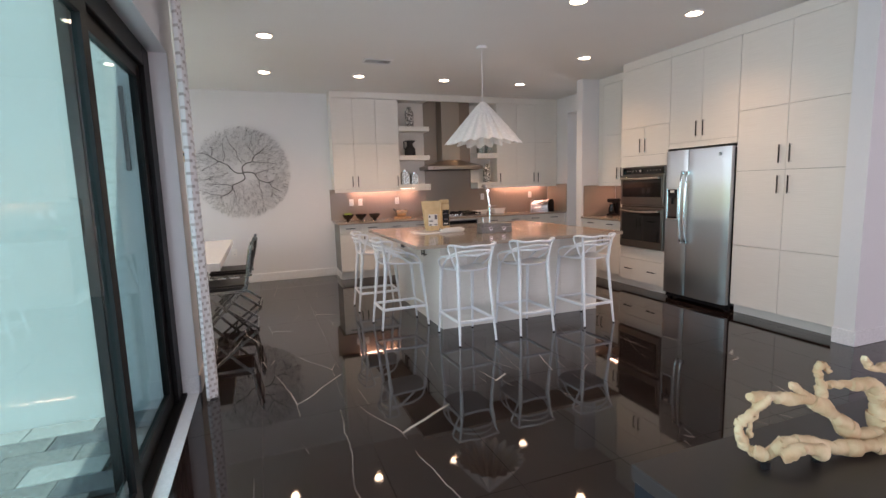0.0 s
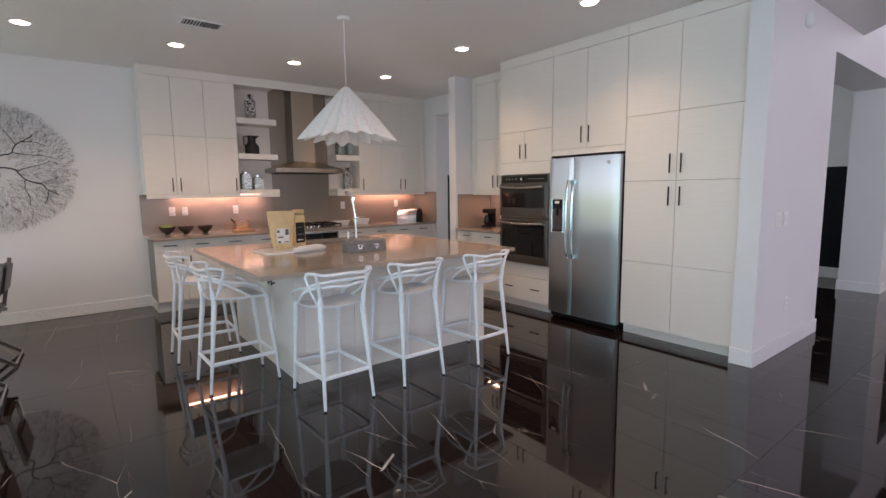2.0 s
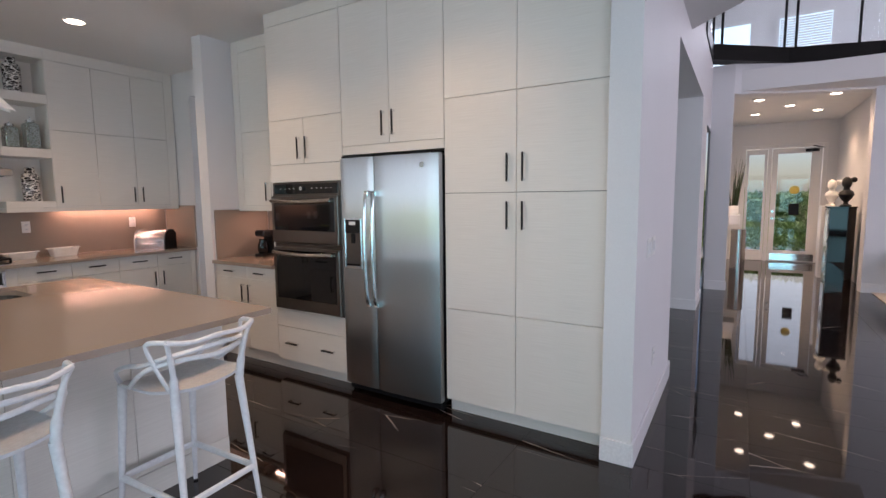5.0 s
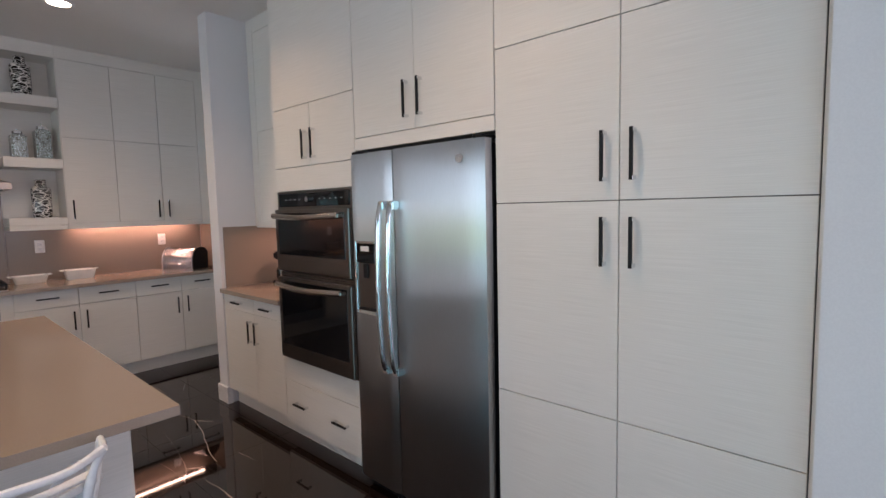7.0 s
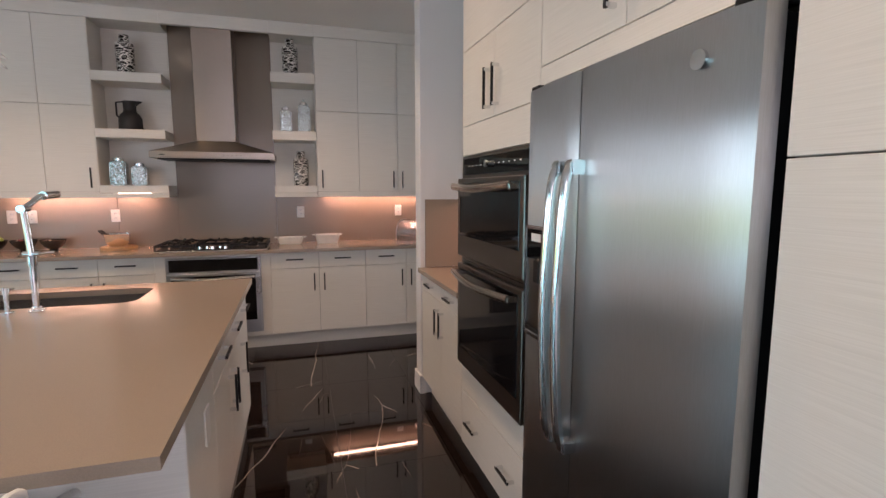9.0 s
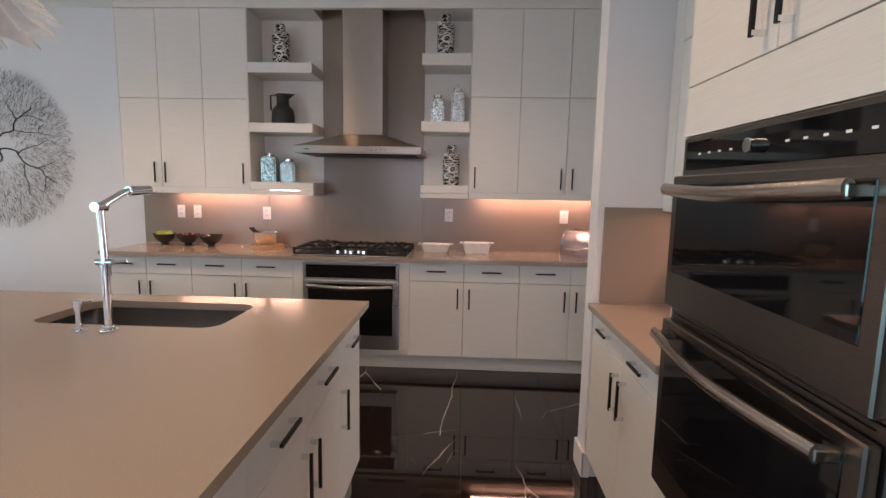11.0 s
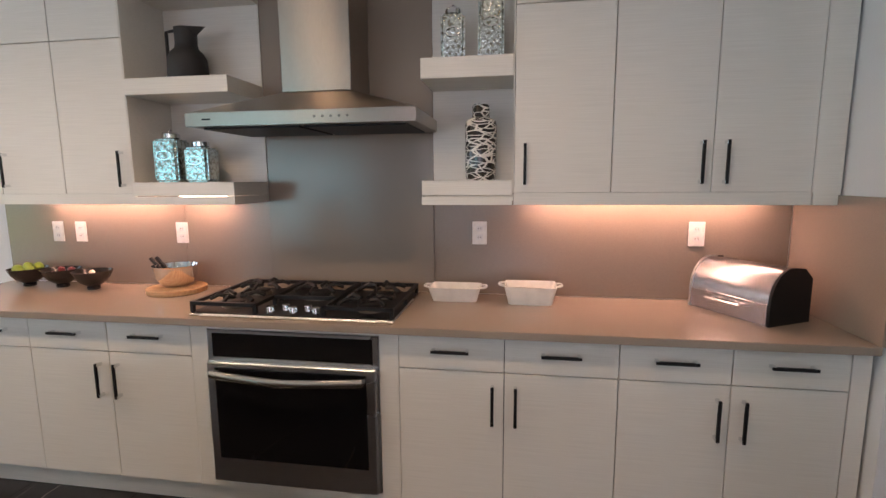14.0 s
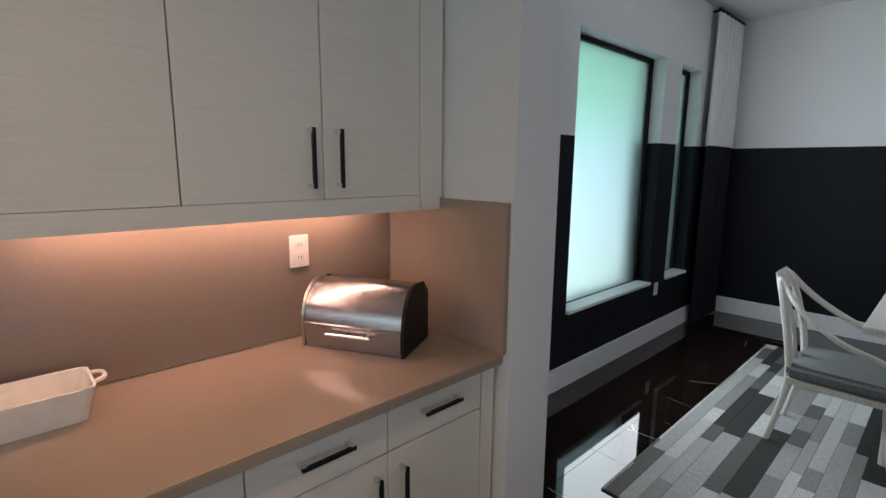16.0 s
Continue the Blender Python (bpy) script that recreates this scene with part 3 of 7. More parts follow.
box(bm, -0.012, 0.012, -0.3, 0.3, 0.0, 0.012)
part("strip", bm, STRIP, t)
area("strip_light", 4.95, 5.72, 1.39, (4.95, 5.72, 0), 0.03, 0.6, 2.6, (1.0, 0.56, 0.42))

# ---- island ----
isl = thing("kitchen_island", 2.42, 5.2, 0, 0, "off-white textured kitchen island with cabinets on its sides", "kitchen island")
IX0, IX1, IY0, IY1 = 1.49 - 2.42, 3.375 - 2.42, 4.41 - 5.2, 6.05 - 5.2
sink_x0, sink_x1, sink_y0, sink_y1 = 2.18 - 2.42, 2.93 - 2.42, 5.57 - 5.2, 5.95 - 5.2
boxes("body", isl, CABIN, (IX0 + 0.022, IX1 - 0.022, IY0 + 0.022, sink_y0 - 0.03, 0.0, ZT), (IX0 + 0.022, IX1 - 0.022, sink_y0 - 0.03, IY1 - 0.08, 0.0, 0.6), (IX0 + 0.022, IX1 - 0.022, IY1 - 0.08, IY1 - 0.022, 0.1, ZT),
      (IX0 + 0.022, sink_x0 - 0.03, sink_y0 - 0.03, IY1 - 0.08, 0.6, ZT), (sink_x1 + 0.03, IX1 - 0.022, sink_y0 - 0.03, IY1 - 0.08, 0.6, ZT))
# seating side panels with a plinth
seams = [IX0, IX0 + 0.06, -0.45, 0.0, 0.47, IX1]
for a, b in zip(seams, seams[1:]):
    boxes("panel", isl, CAB, (a + 0.001, b - 0.001, IY0, IY0 + 0.02, 0.13, ZT), bevel=0.0015)
boxes("plinth", isl, CAB, (IX0 + 0.0, IX1, IY0 - 0.004, IY0 + 0.016, 0.0, 0.128), bevel=0.0015)
ys = [IY0 + 0.022, -0.32, 0.12, 0.5, IY1]
for a, b in zip(ys, ys[1:]):
    bm = bmesh.new()
    box(bm, 0, 0.02, -(b - a) / 2 + 0.0015, (b - a) / 2 - 0.0015, -0.375, 0.375)
    part("door", bm, CAB, isl, "", 0.0015, at=(IX0, (a + b) / 2, 0.507))
boxes("plinth", isl, CAB, (IX0 + 0.004, IX0 + 0.02, IY0 + 0.02, IY1, 0, 0.128))
for y in (-0.36, -0.28, 0.46, 0.54):
    bm = bmesh.new()
    box(bm, IX0 - 0.034, IX0 - 0.024, y - 0.006, y + 0.006, 0.70, 0.86)
    box(bm, IX0 - 0.026, IX0, y - 0.005, y + 0.005, 0.71, 0.72)
    box(bm, IX0 - 0.026, IX0, y - 0.005, y + 0.005, 0.84, 0.85)
    part("handle", bm, BLACK, isl, "flat black bar handle")
# aisle side, facing the refrigerator
side = [(4.41, 4.86), (4.86, 5.27), (5.27, 5.66), (5.66, 6.05)]
for k, (a, b) in enumerate(side):
    a, b = a - 5.2, b - 5.2
    for z0, z1, nm in ((0.13, 0.70, "door"), (0.70, ZT, "drawer")):
        if k == 0:
            if nm == "door":
                continue
            z0 = 0.13
        bm = bmesh.new()
        box(bm, 0, 0.02, -(b - a) / 2 + 0.0018, (b - a) / 2 - 0.0018, -(z1 - z0) / 2 + 0.0018, (z1 - z0) / 2 - 0.0018)
        d = part(nm if k else "end_panel", bm, CAB, isl, "", 0.0012, at=(IX1 - 0.02, (a + b) / 2, (z0 + z1) / 2))
        if k:
            bm = bmesh.new()
            if nm == "drawer":
                box(bm, 0.046, 0.056, -0.075, 0.075, -0.006, 0.006)
                feet = [(s - 0.0065, s + 0.0065, -0.0065, 0.0065) for s in (-0.065, 0.065)]
            else:
                s = 1 if k in (1, 3) else -1
                yy = s * ((b - a) / 2 - 0.045) * (1 if k != 3 else -1)
                box(bm, 0.046, 0.056, yy - 0.006, yy + 0.006, 0.05, 0.22)
                feet = [(yy - 0.0065, yy + 0.0065, q - 0.0065, q + 0.0065) for q in (0.06, 0.21)]
            h = part("handle", bm, BLACK, d, "flat black bar handle on chrome feet", 0.001)
            for ft in feet:
                boxes("handle_foot", h, CHROME, (0.02, 0.048, *ft), label="small chrome handle foot")
boxes("socket_plate", isl, PLATE, (IX1, IX1 + 0.006, 4.66 - 5.2, 4.735 - 5.2, 0.60, 0.72), bevel=0.001, label="white socket plate")
boxes("socket_plate", isl, PLATE, (-0.72, -0.645, IY0 - 0.006, IY0, 0.60, 0.72), bevel=0.001, label="white socket plate")
boxes("toe_kick", isl, CAB, (IX1 - 0.06, IX1 - 0.045, IY0 + 0.02, IY1, 0.0, 0.128))

top = thing("island_worktop", 2.27, 5.06, 0.884, 0, "large taupe polished quartz island worktop with a sink cutout", "worktop")
bm = bmesh.new()
tx0, tx1, ty0, ty1 = 1.13 - 2.27, 3.412 - 2.27, 4.03 - 5.06, 6.09 - 5.06
hx0, hx1, hy0, hy1 = 2.18 - 2.27, 2.93 - 2.27, 5.575 - 5.06, 5.955 - 5.06


def rrect(x0, x1, y0, y1, r, n=5):
    out = []
    for cx, cy, a0 in ((x1 - r, y1 - r, 0), (x0 + r, y1 - r, 90), (x0 + r, y0 + r, 180), (x1 - r, y0 + r, 270)):
        for k in range(n + 1):
            a = radians(a0 + 90 * k / n)
            out.append((cx + r * math.cos(a), cy + r * math.sin(a)))
    return out


inner = rrect(hx0, hx1, hy0, hy1, 0.07)
corners = [(tx1, ty1), (tx0, ty1), (tx0, ty0), (tx1, ty0)]
per = len(inner) // 4
for z_lo, z_hi in ((0.0, 0.031),):
    rings = {}
    for z in (z_lo, z_hi):
        rings[z] = ([bm.verts.new((x, y, z)) for x, y in inner], [bm.verts.new((x, y, z)) for x, y in corners])
    for z in (z_lo, z_hi):
        I, O = rings[z]
        for q in range(4):
            for k in range(per - 1):
                bm.faces.new((I[q * per + k], I[q * per + k + 1], O[q]))
            nq = (q + 1) % 4
            bm.faces.new((I[q * per + per - 1], I[nq * per], O[nq], O[q]))
    (Il, Ol), (Ih, Oh) = rings[z_lo], rings[z_hi]
    for k in range(4):
        bm.faces.new((Ol[k], Ol[(k + 1) % 4], Oh[(k + 1) % 4], Oh[k]))
    for k in range(len(Il)):
        bm.faces.new((Il[k], Il[(k + 1) % len(Il)], Ih[(k + 1) % len(Il)], Ih[k]))
part("slab", bm, QUARTZ, top, "", 0.0025)

sink = thing("sink", 2.555, 5.765, 0.70, 0, "undermounted brushed steel sink bowl with rounded corners", "sink")
bm = bmesh.new()
prev = None
for grow, z in ((0.004, 0.182), (0.004, 0.17), (0.0, 0.03), (-0.02, 0.004), (-0.05, 0.0)):
    ring = [bm.verts.new((x, y, z)) for x, y in rrect(-0.375 - grow, 0.375 + grow, -0.19 - grow, 0.19 + grow, 0.072)]
    if prev:
        for k in range(len(ring)):
            bm.faces.new((prev[k], prev[(k + 1) % len(ring)], ring[(k + 1) % len(ring)], ring[k]))
    prev = ring
bm.faces.new(prev)
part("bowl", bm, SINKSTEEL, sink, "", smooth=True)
bm = bmesh.new()
cyl(bm, 0.0, 0.05, 0.0005, 0.004, 0.045)
cyl(bm, 0.0, 0.05, 0.004, 0.006, 0.03)
part("drain", bm, CHROME, sink, "round chrome drain", smooth=True)

fa = thing("faucet", 2.575, 5.50, 0.9155, 0, "tall chrome jointed kitchen faucet standing on the island", "faucet")
bm = bmesh.new()
cyl(bm, 0, 0, 0, 0.008, 0.032)
cyl(bm, 0, 0, 0.008, 0.02, 0.020)
part("base", bm, CHROME, fa, "", 0.002, smooth=True)
bm = bmesh.new()
cyl(bm, 0, 0, 0.02, 0.24, 0.0135)
cyl(bm, 0, 0, 0.205, 0.245, 0.019)
part("stem", bm, CHROME, fa, "", smooth=True)
bm = bmesh.new()
cyl(bm, 0, 0.0, -0.03, 0.03, 0.012, axis="x")
part("joint", bm, CHROME, fa, "chrome swivel joint", at=(0, 0, 0.255), smooth=True)
bm = bmesh.new()
tube(bm, [(0, 0, 0.25), (-0.02, 0.02, 0.44)], 0.013, 14)
part("arm", bm, CHROME, fa, "", smooth=True)
bm = bmesh.new()
cyl(bm, 0, 0, -0.026, 0.026, 0.017, axis="y")
part("joint", bm, CHROME, fa, "chrome swivel joint", at=(-0.02, 0.02, 0.452), smooth=True)
bm = bmesh.new()
tube(bm, [(-0.02, 0.02, 0.452), (0.0, 0.11, 0.50), (0.01, 0.145, 0.51)], 0.013, 14)
tube(bm, [(0.01, 0.13, 0.507), (0.02, 0.235, 0.512)], 0.019, 14)
part("spout", bm, CHROME, fa, "", smooth=True)
bm = bmesh.new()
tube(bm, [(0.03, 0, 0.255), (0.09, -0.01, 0.262)], 0.005, 8)
part("lever", bm, CHROME, fa, "slim chrome lever", smooth=True)
so = thing("soap_dispenser", 2.475, 5.485, 0.9155, 0, "small chrome soap pump beside the faucet", "soap dispenser")
bm = bmesh.new()
cyl(bm, 0, 0, 0, 0.006, 0.024)
cyl(bm, 0, 0, 0.006, 0.08, 0.010)
part("body", bm, CHROME, so, "", smooth=True)
bm = bmesh.new()
cyl(bm, 0, 0, 0.08, 0.115, 0.013)
tube(bm, [(0, 0, 0.105), (0, 0.06, 0.10)], 0.005)
part("pump_head", bm, CHROME, so, "", smooth=True)

# ---- refrigerator: local x to the right along the front, y into the wall ----
fr = thing("refrigerator", 4.435, 4.503, 0, -90, "side-by-side brushed stainless steel refrigerator with an ice dispenser", "refrigerator")
FWID, SPL = 0.862, 0.328
boxes("body", fr, BLACK, (0.01, FWID - 0.01, 0.075, 0.68, 0.05, 1.755))
FRIDGE_DOORS = []


def fridge_door(x0, x1, nm):
    bm = bmesh.new()
    n = 10
    w = x1 - x0
    pts = []
    for k in range(n + 1):
        u = k / n
        xx = x0 + w * u
        bow = 0.012 * (2 * abs((xx - FWID / 2) / FWID)) ** 2
        edge = 0.012 if k in (0, n) else 0.0
        pts.append((xx, bow + edge))
    lo = [bm.verts.new((x, y, 0.075)) for x, y in pts] + [bm.verts.new((x1, 0.07, 0.075)), bm.verts.new((x0, 0.07, 0.075))]
    hi = [bm.verts.new((x, y, 1.77)) for x, y in pts] + [bm.verts.new((x1, 0.07, 1.77)), bm.verts.new((x0, 0.07, 1.77))]
    m = len(lo)
    for k in range(m):
        bm.faces.new((lo[k], lo[(k + 1) % m], hi[(k + 1) % m], hi[k]))
    bm.faces.new(lo[::-1])
    bm.faces.new(hi)
    return part(nm, bm, FRIDGE, fr, "brushed steel door", 0.003, 2, smooth=True)


FRIDGE = material("fridge_steel", (0.53, 0.525, 0.53), 0.28, 1.0, color2=(0.49, 0.485, 0.48), scale=80, stretch=(12, 4, 0.3), rough2=0.30, large=0.03)
an = FRIDGE.node_tree
tg = an.nodes.new("ShaderNodeTangent")
tg.direction_type, tg.axis = "RADIAL", "Z"
an.links.new(tg.outputs[0], an.nodes["Principled BSDF"].inputs["Tangent"])
an.nodes["Principled BSDF"].inputs["Anisotropic"].default_value = 1.0
an.nodes["Principled BSDF"].inputs["Anisotropic Rotation"].default_value = 0.0
fridge_door(0.002, SPL - 0.003, "freezer_door")
fridge_door(SPL + 0.003, FWID - 0.002, "fridge_door")
for hx in (SPL - 0.035, SPL + 0.035):  # one curved bar a door
    bm = bmesh.new()
    pts = spline([(hx, 0.0, 1.52), (hx, -0.045, 1.49), (hx, -0.062, 1.3), (hx, -0.068, 1.12), (hx, -0.062, 0.92), (hx, -0.045, 0.74), (hx, 0.0, 0.71)], 6)
    tube(bm, pts, 0.0145, 10)
    part("handle", bm, CHROME, fr, "long curved steel door handle", smooth=True)
    for hz in (1.49, 0.70):
        boxes("handle_cap", fr, CHROME, (hx - 0.02, hx + 0.02, -0.045, 0.004, hz, hz + 0.04), bevel=0.006, segments=2)
for dims in ((0.048, 0.062, -0.012, 0.012, 0.965, 1.335), (0.203, 0.217, -0.012, 0.012, 0.965, 1.335), (0.062, 0.203, -0.012, 0.012, 0.965, 0.983), (0.062, 0.203, -0.012, 0.012, 1.323, 1.335)):
    boxes("dispenser_frame", fr, CHROME, dims, bevel=0.004, segments=2)
boxes("dispenser_panel", fr, BLACKGLASS, (0.0625, 0.2025, -0.009, 0.0, 1.225, 1.3225), bevel=0.003, label="black glossy dispenser controls")
# no hollow here: a flat plate whose dark steel colour gives the recess's shade
boxes("dispenser_recess_plate", fr, OVENSTEEL, (0.0625, 0.2025, -0.0015, 0.002, 0.9835, 1.2245), label="flat dark steel plate coloured like a shaded dispenser recess")
boxes("dispenser_tray", fr, BLACK, (0.066, 0.199, -0.014, -0.002, 0.984, 1.0), bevel=0.003)
boxes("dispenser_spout", fr, BLACK, (0.115, 0.15, -0.012, -0.002, 1.15, 1.2245), bevel=0.003)
boxes("display", fr, PLATE, (0.10, 0.16, -0.012, -0.009, 1.285, 1.31), label="small grey display")
bm = bmesh.new()
cyl(bm, 0.0, 0.0, -0.004, 0.004, 0.019, axis="y")
part("badge", bm, CHROME, fr, "round chrome badge", at=(0.745, 0.001, 1.695), smooth=True)
boxes("base_grille", fr, BLACK, (0.02, FWID - 0.02, 0.05, 0.1, 0.02, 0.07))
for hx in (0.04, FWID - 0.04):
    boxes("hinge_cover", fr, BLACK, (hx - 0.025, hx + 0.025, 0.02, 0.12, 1.772, 1.786), bevel=0.003)
    boxes("foot", fr, BLACK, (hx - 0.02, hx + 0.02, 0.08, 0.12, 0.0, 0.05))


# ---- ovens ----
def oven(name, x, y, rz, w, z0, z1, label, panel=0.12, bottom=0.11, knob=False, double=False):
    o = thing(name, x, y, z0, rz, label, "oven")
    h = z1 - z0
    boxes("body", o, BLACK, (0.01, w - 0.01, 0.021, 0.5, 0.005, h - 0.005))
    boxes("frame", o, OVENSTEEL if double else STEEL, (0, w, -0.008, 0.02, 0, h), bevel=0.002)
    zt = h - panel
    boxes("control_panel", o, BLACKGLASS, (0.025, w - 0.025, -0.012, 0.0, zt + 0.008, h - 0.012), bevel=0.002, label="glossy black control panel")
    boxes("door", o, OVENSTEEL if double else STEEL, (0.008, w - 0.008, -0.036, -0.009, 0.008, zt - 0.008), bevel=0.004)
    boxes("door_glass", o, BLACKGLASS, (0.045, w - 0.045, -0.0385, -0.030, bottom, zt - 0.03), bevel=0.002, label="dark glass oven window")
    bm = bmesh.new()
    zz = zt - 0.052
    tube(bm, spline([(0.05, -0.075, zz + 0.006), (w * 0.3, -0.092, zz - 0.002), (w / 2, -0.097, zz - 0.006), (w * 0.7, -0.092, zz - 0.002), (w - 0.05, -0.075, zz + 0.006)], 4), 0.0125, 10, flat=1.35)
    hnd = part("handle", bm, HANDLE, o, "round steel bar handle", smooth=True)
    for bx in (0.047, w - 0.072):
        boxes("bracket", hnd, HANDLE, (bx, bx + 0.025, -0.08, -0.036, zz - 0.008, zz + 0.014), bevel=0.003)
    if knob:
        bm = bmesh.new()
        cyl(bm, w * 0.47, h - panel / 2, -0.032, -0.012, 0.016, axis="y")
        part("knob", bm, CHROME, o, "round chrome knob", smooth=True)
        bm = bmesh.new()
        for k in range(12):
            if 4 <= k <= 6:
                continue
            xx = 0.1 + k * (w - 0.2) / 11
            box(bm, xx, xx + 0.012, -0.0128, -0.0119, h - panel / 2 - 0.003, h - panel / 2 + 0.002)
        part("control_marks", bm, PLATE, o, "row of small pale marks")
    return o


oven("wall_oven", 2.596, YB + 0.002, 0, 0.762, 0.172, 0.86, "built-in stainless steel oven with dark glass under the cooktop", panel=0.125, bottom=0.12)
oven("wall_microwave_oven", XF, 5.31, -90, 0.765, 1.115, 1.612, "stainless steel microwave oven above the wall oven", panel=0.10, bottom=0.11, knob=True, double=True)
oven("wall_oven", XF, 5.31, -90, 0.765, 0.556, 1.113, "stainless steel lower wall oven with dark glass", panel=0.022, bottom=0.10, double=True)

# ---- hood ----
hd = thing("range_hood", 3.01, 8.12, 1.718, 0, "stainless steel chimney range hood over the cooktop", "range hood")
hw, yd = 0.50, -0.485
bm = bmesh.new()
for (x0, x1, y0, z0), (x2, x3, y2, z2) in (((-hw, hw, yd, 0.0), (-hw, hw, yd, 0.055)), ((-hw, hw, yd, 0.055), (-0.165, 0.165, -0.27, 0.165))):
    a = [bm.verts.new(v) for v in ((x0, y0, z0), (x1, y0, z0), (x1, 0, z0), (x0, 0, z0))]
    b = [bm.verts.new(v) for v in ((x2, y2, z2), (x3, y2, z2), (x3, 0, z2), (x2, 0, z2))]
    for k in range(4):
        bm.faces.new((a[k], a[(k + 1) % 4], b[(k + 1) % 4], b[k]))
    if z0 == 0.0:
        bm.faces.new(a[::-1])
    else:
        bm.faces.new(b)
bmesh.ops.remove_doubles(bm, verts=bm.verts, dist=0.0005)
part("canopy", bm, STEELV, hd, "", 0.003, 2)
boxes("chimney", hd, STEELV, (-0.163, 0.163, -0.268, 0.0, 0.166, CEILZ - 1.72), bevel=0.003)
boxes("filter", hd, BLACK, (-hw + 0.05, -0.01, yd + 0.05, -0.06, -0.008, 0.001), (0.01, hw - 0.05, yd + 0.05, -0.06, -0.008, 0.001), bevel=0.002, label="dark mesh grease filters")
for k in range(5):
    bm = bmesh.new()
    cyl(bm, -0.02 + k * 0.035 + 0.1, 0.028, yd - 0.003, yd + 0.001, 0.0055, axis="y", seg=12)
    part("button", bm, OVENSTEEL, hd, "small round button")
boxes("name_bar", hd, BLACK, (-0.42, -0.38, yd - 0.001, yd, 0.024, 0.031))

# ---- cooktop ----
ck = thing("gas_cooktop", 2.965, 7.815, 0.915, 0, "five-burner gas cooktop with black cast iron grates", "cooktop")
boxes("tray", ck, STEEL, (-0.455, 0.455, -0.255, 0.255, 0.0005, 0.009), bevel=0.004)
boxes("deck", ck, IRON, (-0.449, 0.449, -0.243, 0.249, 0.009, 0.014), bevel=0.001)
for bx, by, br in ((-0.32, 0.12, 0.04), (-0.32, -0.12, 0.045), (0.0, 0.07, 0.06), (0.32, 0.12, 0.04), (0.32, -0.12, 0.045)):
    bm = bmesh.new()
    cyl(bm, 0, 0, 0, 0.014, br * 1.25, br * 1.1)
    b = part("burner", bm, OVENSTEEL, ck, "", 0.002, at=(bx, by, 0.014), smooth=True)
    bm = bmesh.new()
    cyl(bm, 0, 0, 0.014, 0.024, br, br * 0.92)
    part("burner_cap", bm, IRON, b, "matt black burner cap", 0.002, smooth=True)
for gx in (-0.30, 0.0, 0.30):
    bm = bmesh.new()
    w, z = 0.146, 0.060
    y0 = -0.235 if gx else -0.08
    for a in (-w, w):
        box(bm, gx + a - 0.008, gx + a + 0.008, y0, 0.235, z - 0.016, z)
    for yy in (y0, 0.235):
        box(bm, gx - w, gx + w, yy - 0.008, yy + 0.008, z - 0.016, z)
    cs = ((gx, 0.12), (gx, -0.12)) if gx else ((0.0, 0.08),)
    for cx_, cy_ in cs:
        for k in range(6):
            a = k * math.pi / 3 + 0.5
            tube(bm, [(cx_ + 0.03 * math.cos(a), cy_ + 0.03 * math.sin(a), z + 0.004), (cx_ + 0.08 * math.cos(a), cy_ + 0.08 * math.sin(a), z + 0.013), (cx_ + 0.118 * math.cos(a), cy_ + 0.108 * math.sin(a), z - 0.004)], 0.0095, 6)
    for a in (-w, w):
        for yy in (y0, 0.0, 0.235):
            box(bm, gx + a - 0.008, gx + a + 0.008, yy - 0.008, yy + 0.008, 0.013, z)
    part("grate", bm, IRON, ck, "", 0.0)
for kx, ky in ((-0.105, -0.2), (-0.05, -0.165), (0.0, -0.2), (0.055, -0.165), (0.105, -0.2)):
    bm = bmesh.new()
    cyl(bm, 0, 0, 0, 0.026, 0.020, 0.017)
    part("knob", bm, CHROME, ck, "chrome burner knob", 0.002, at=(kx, ky, 0.014), smooth=True)


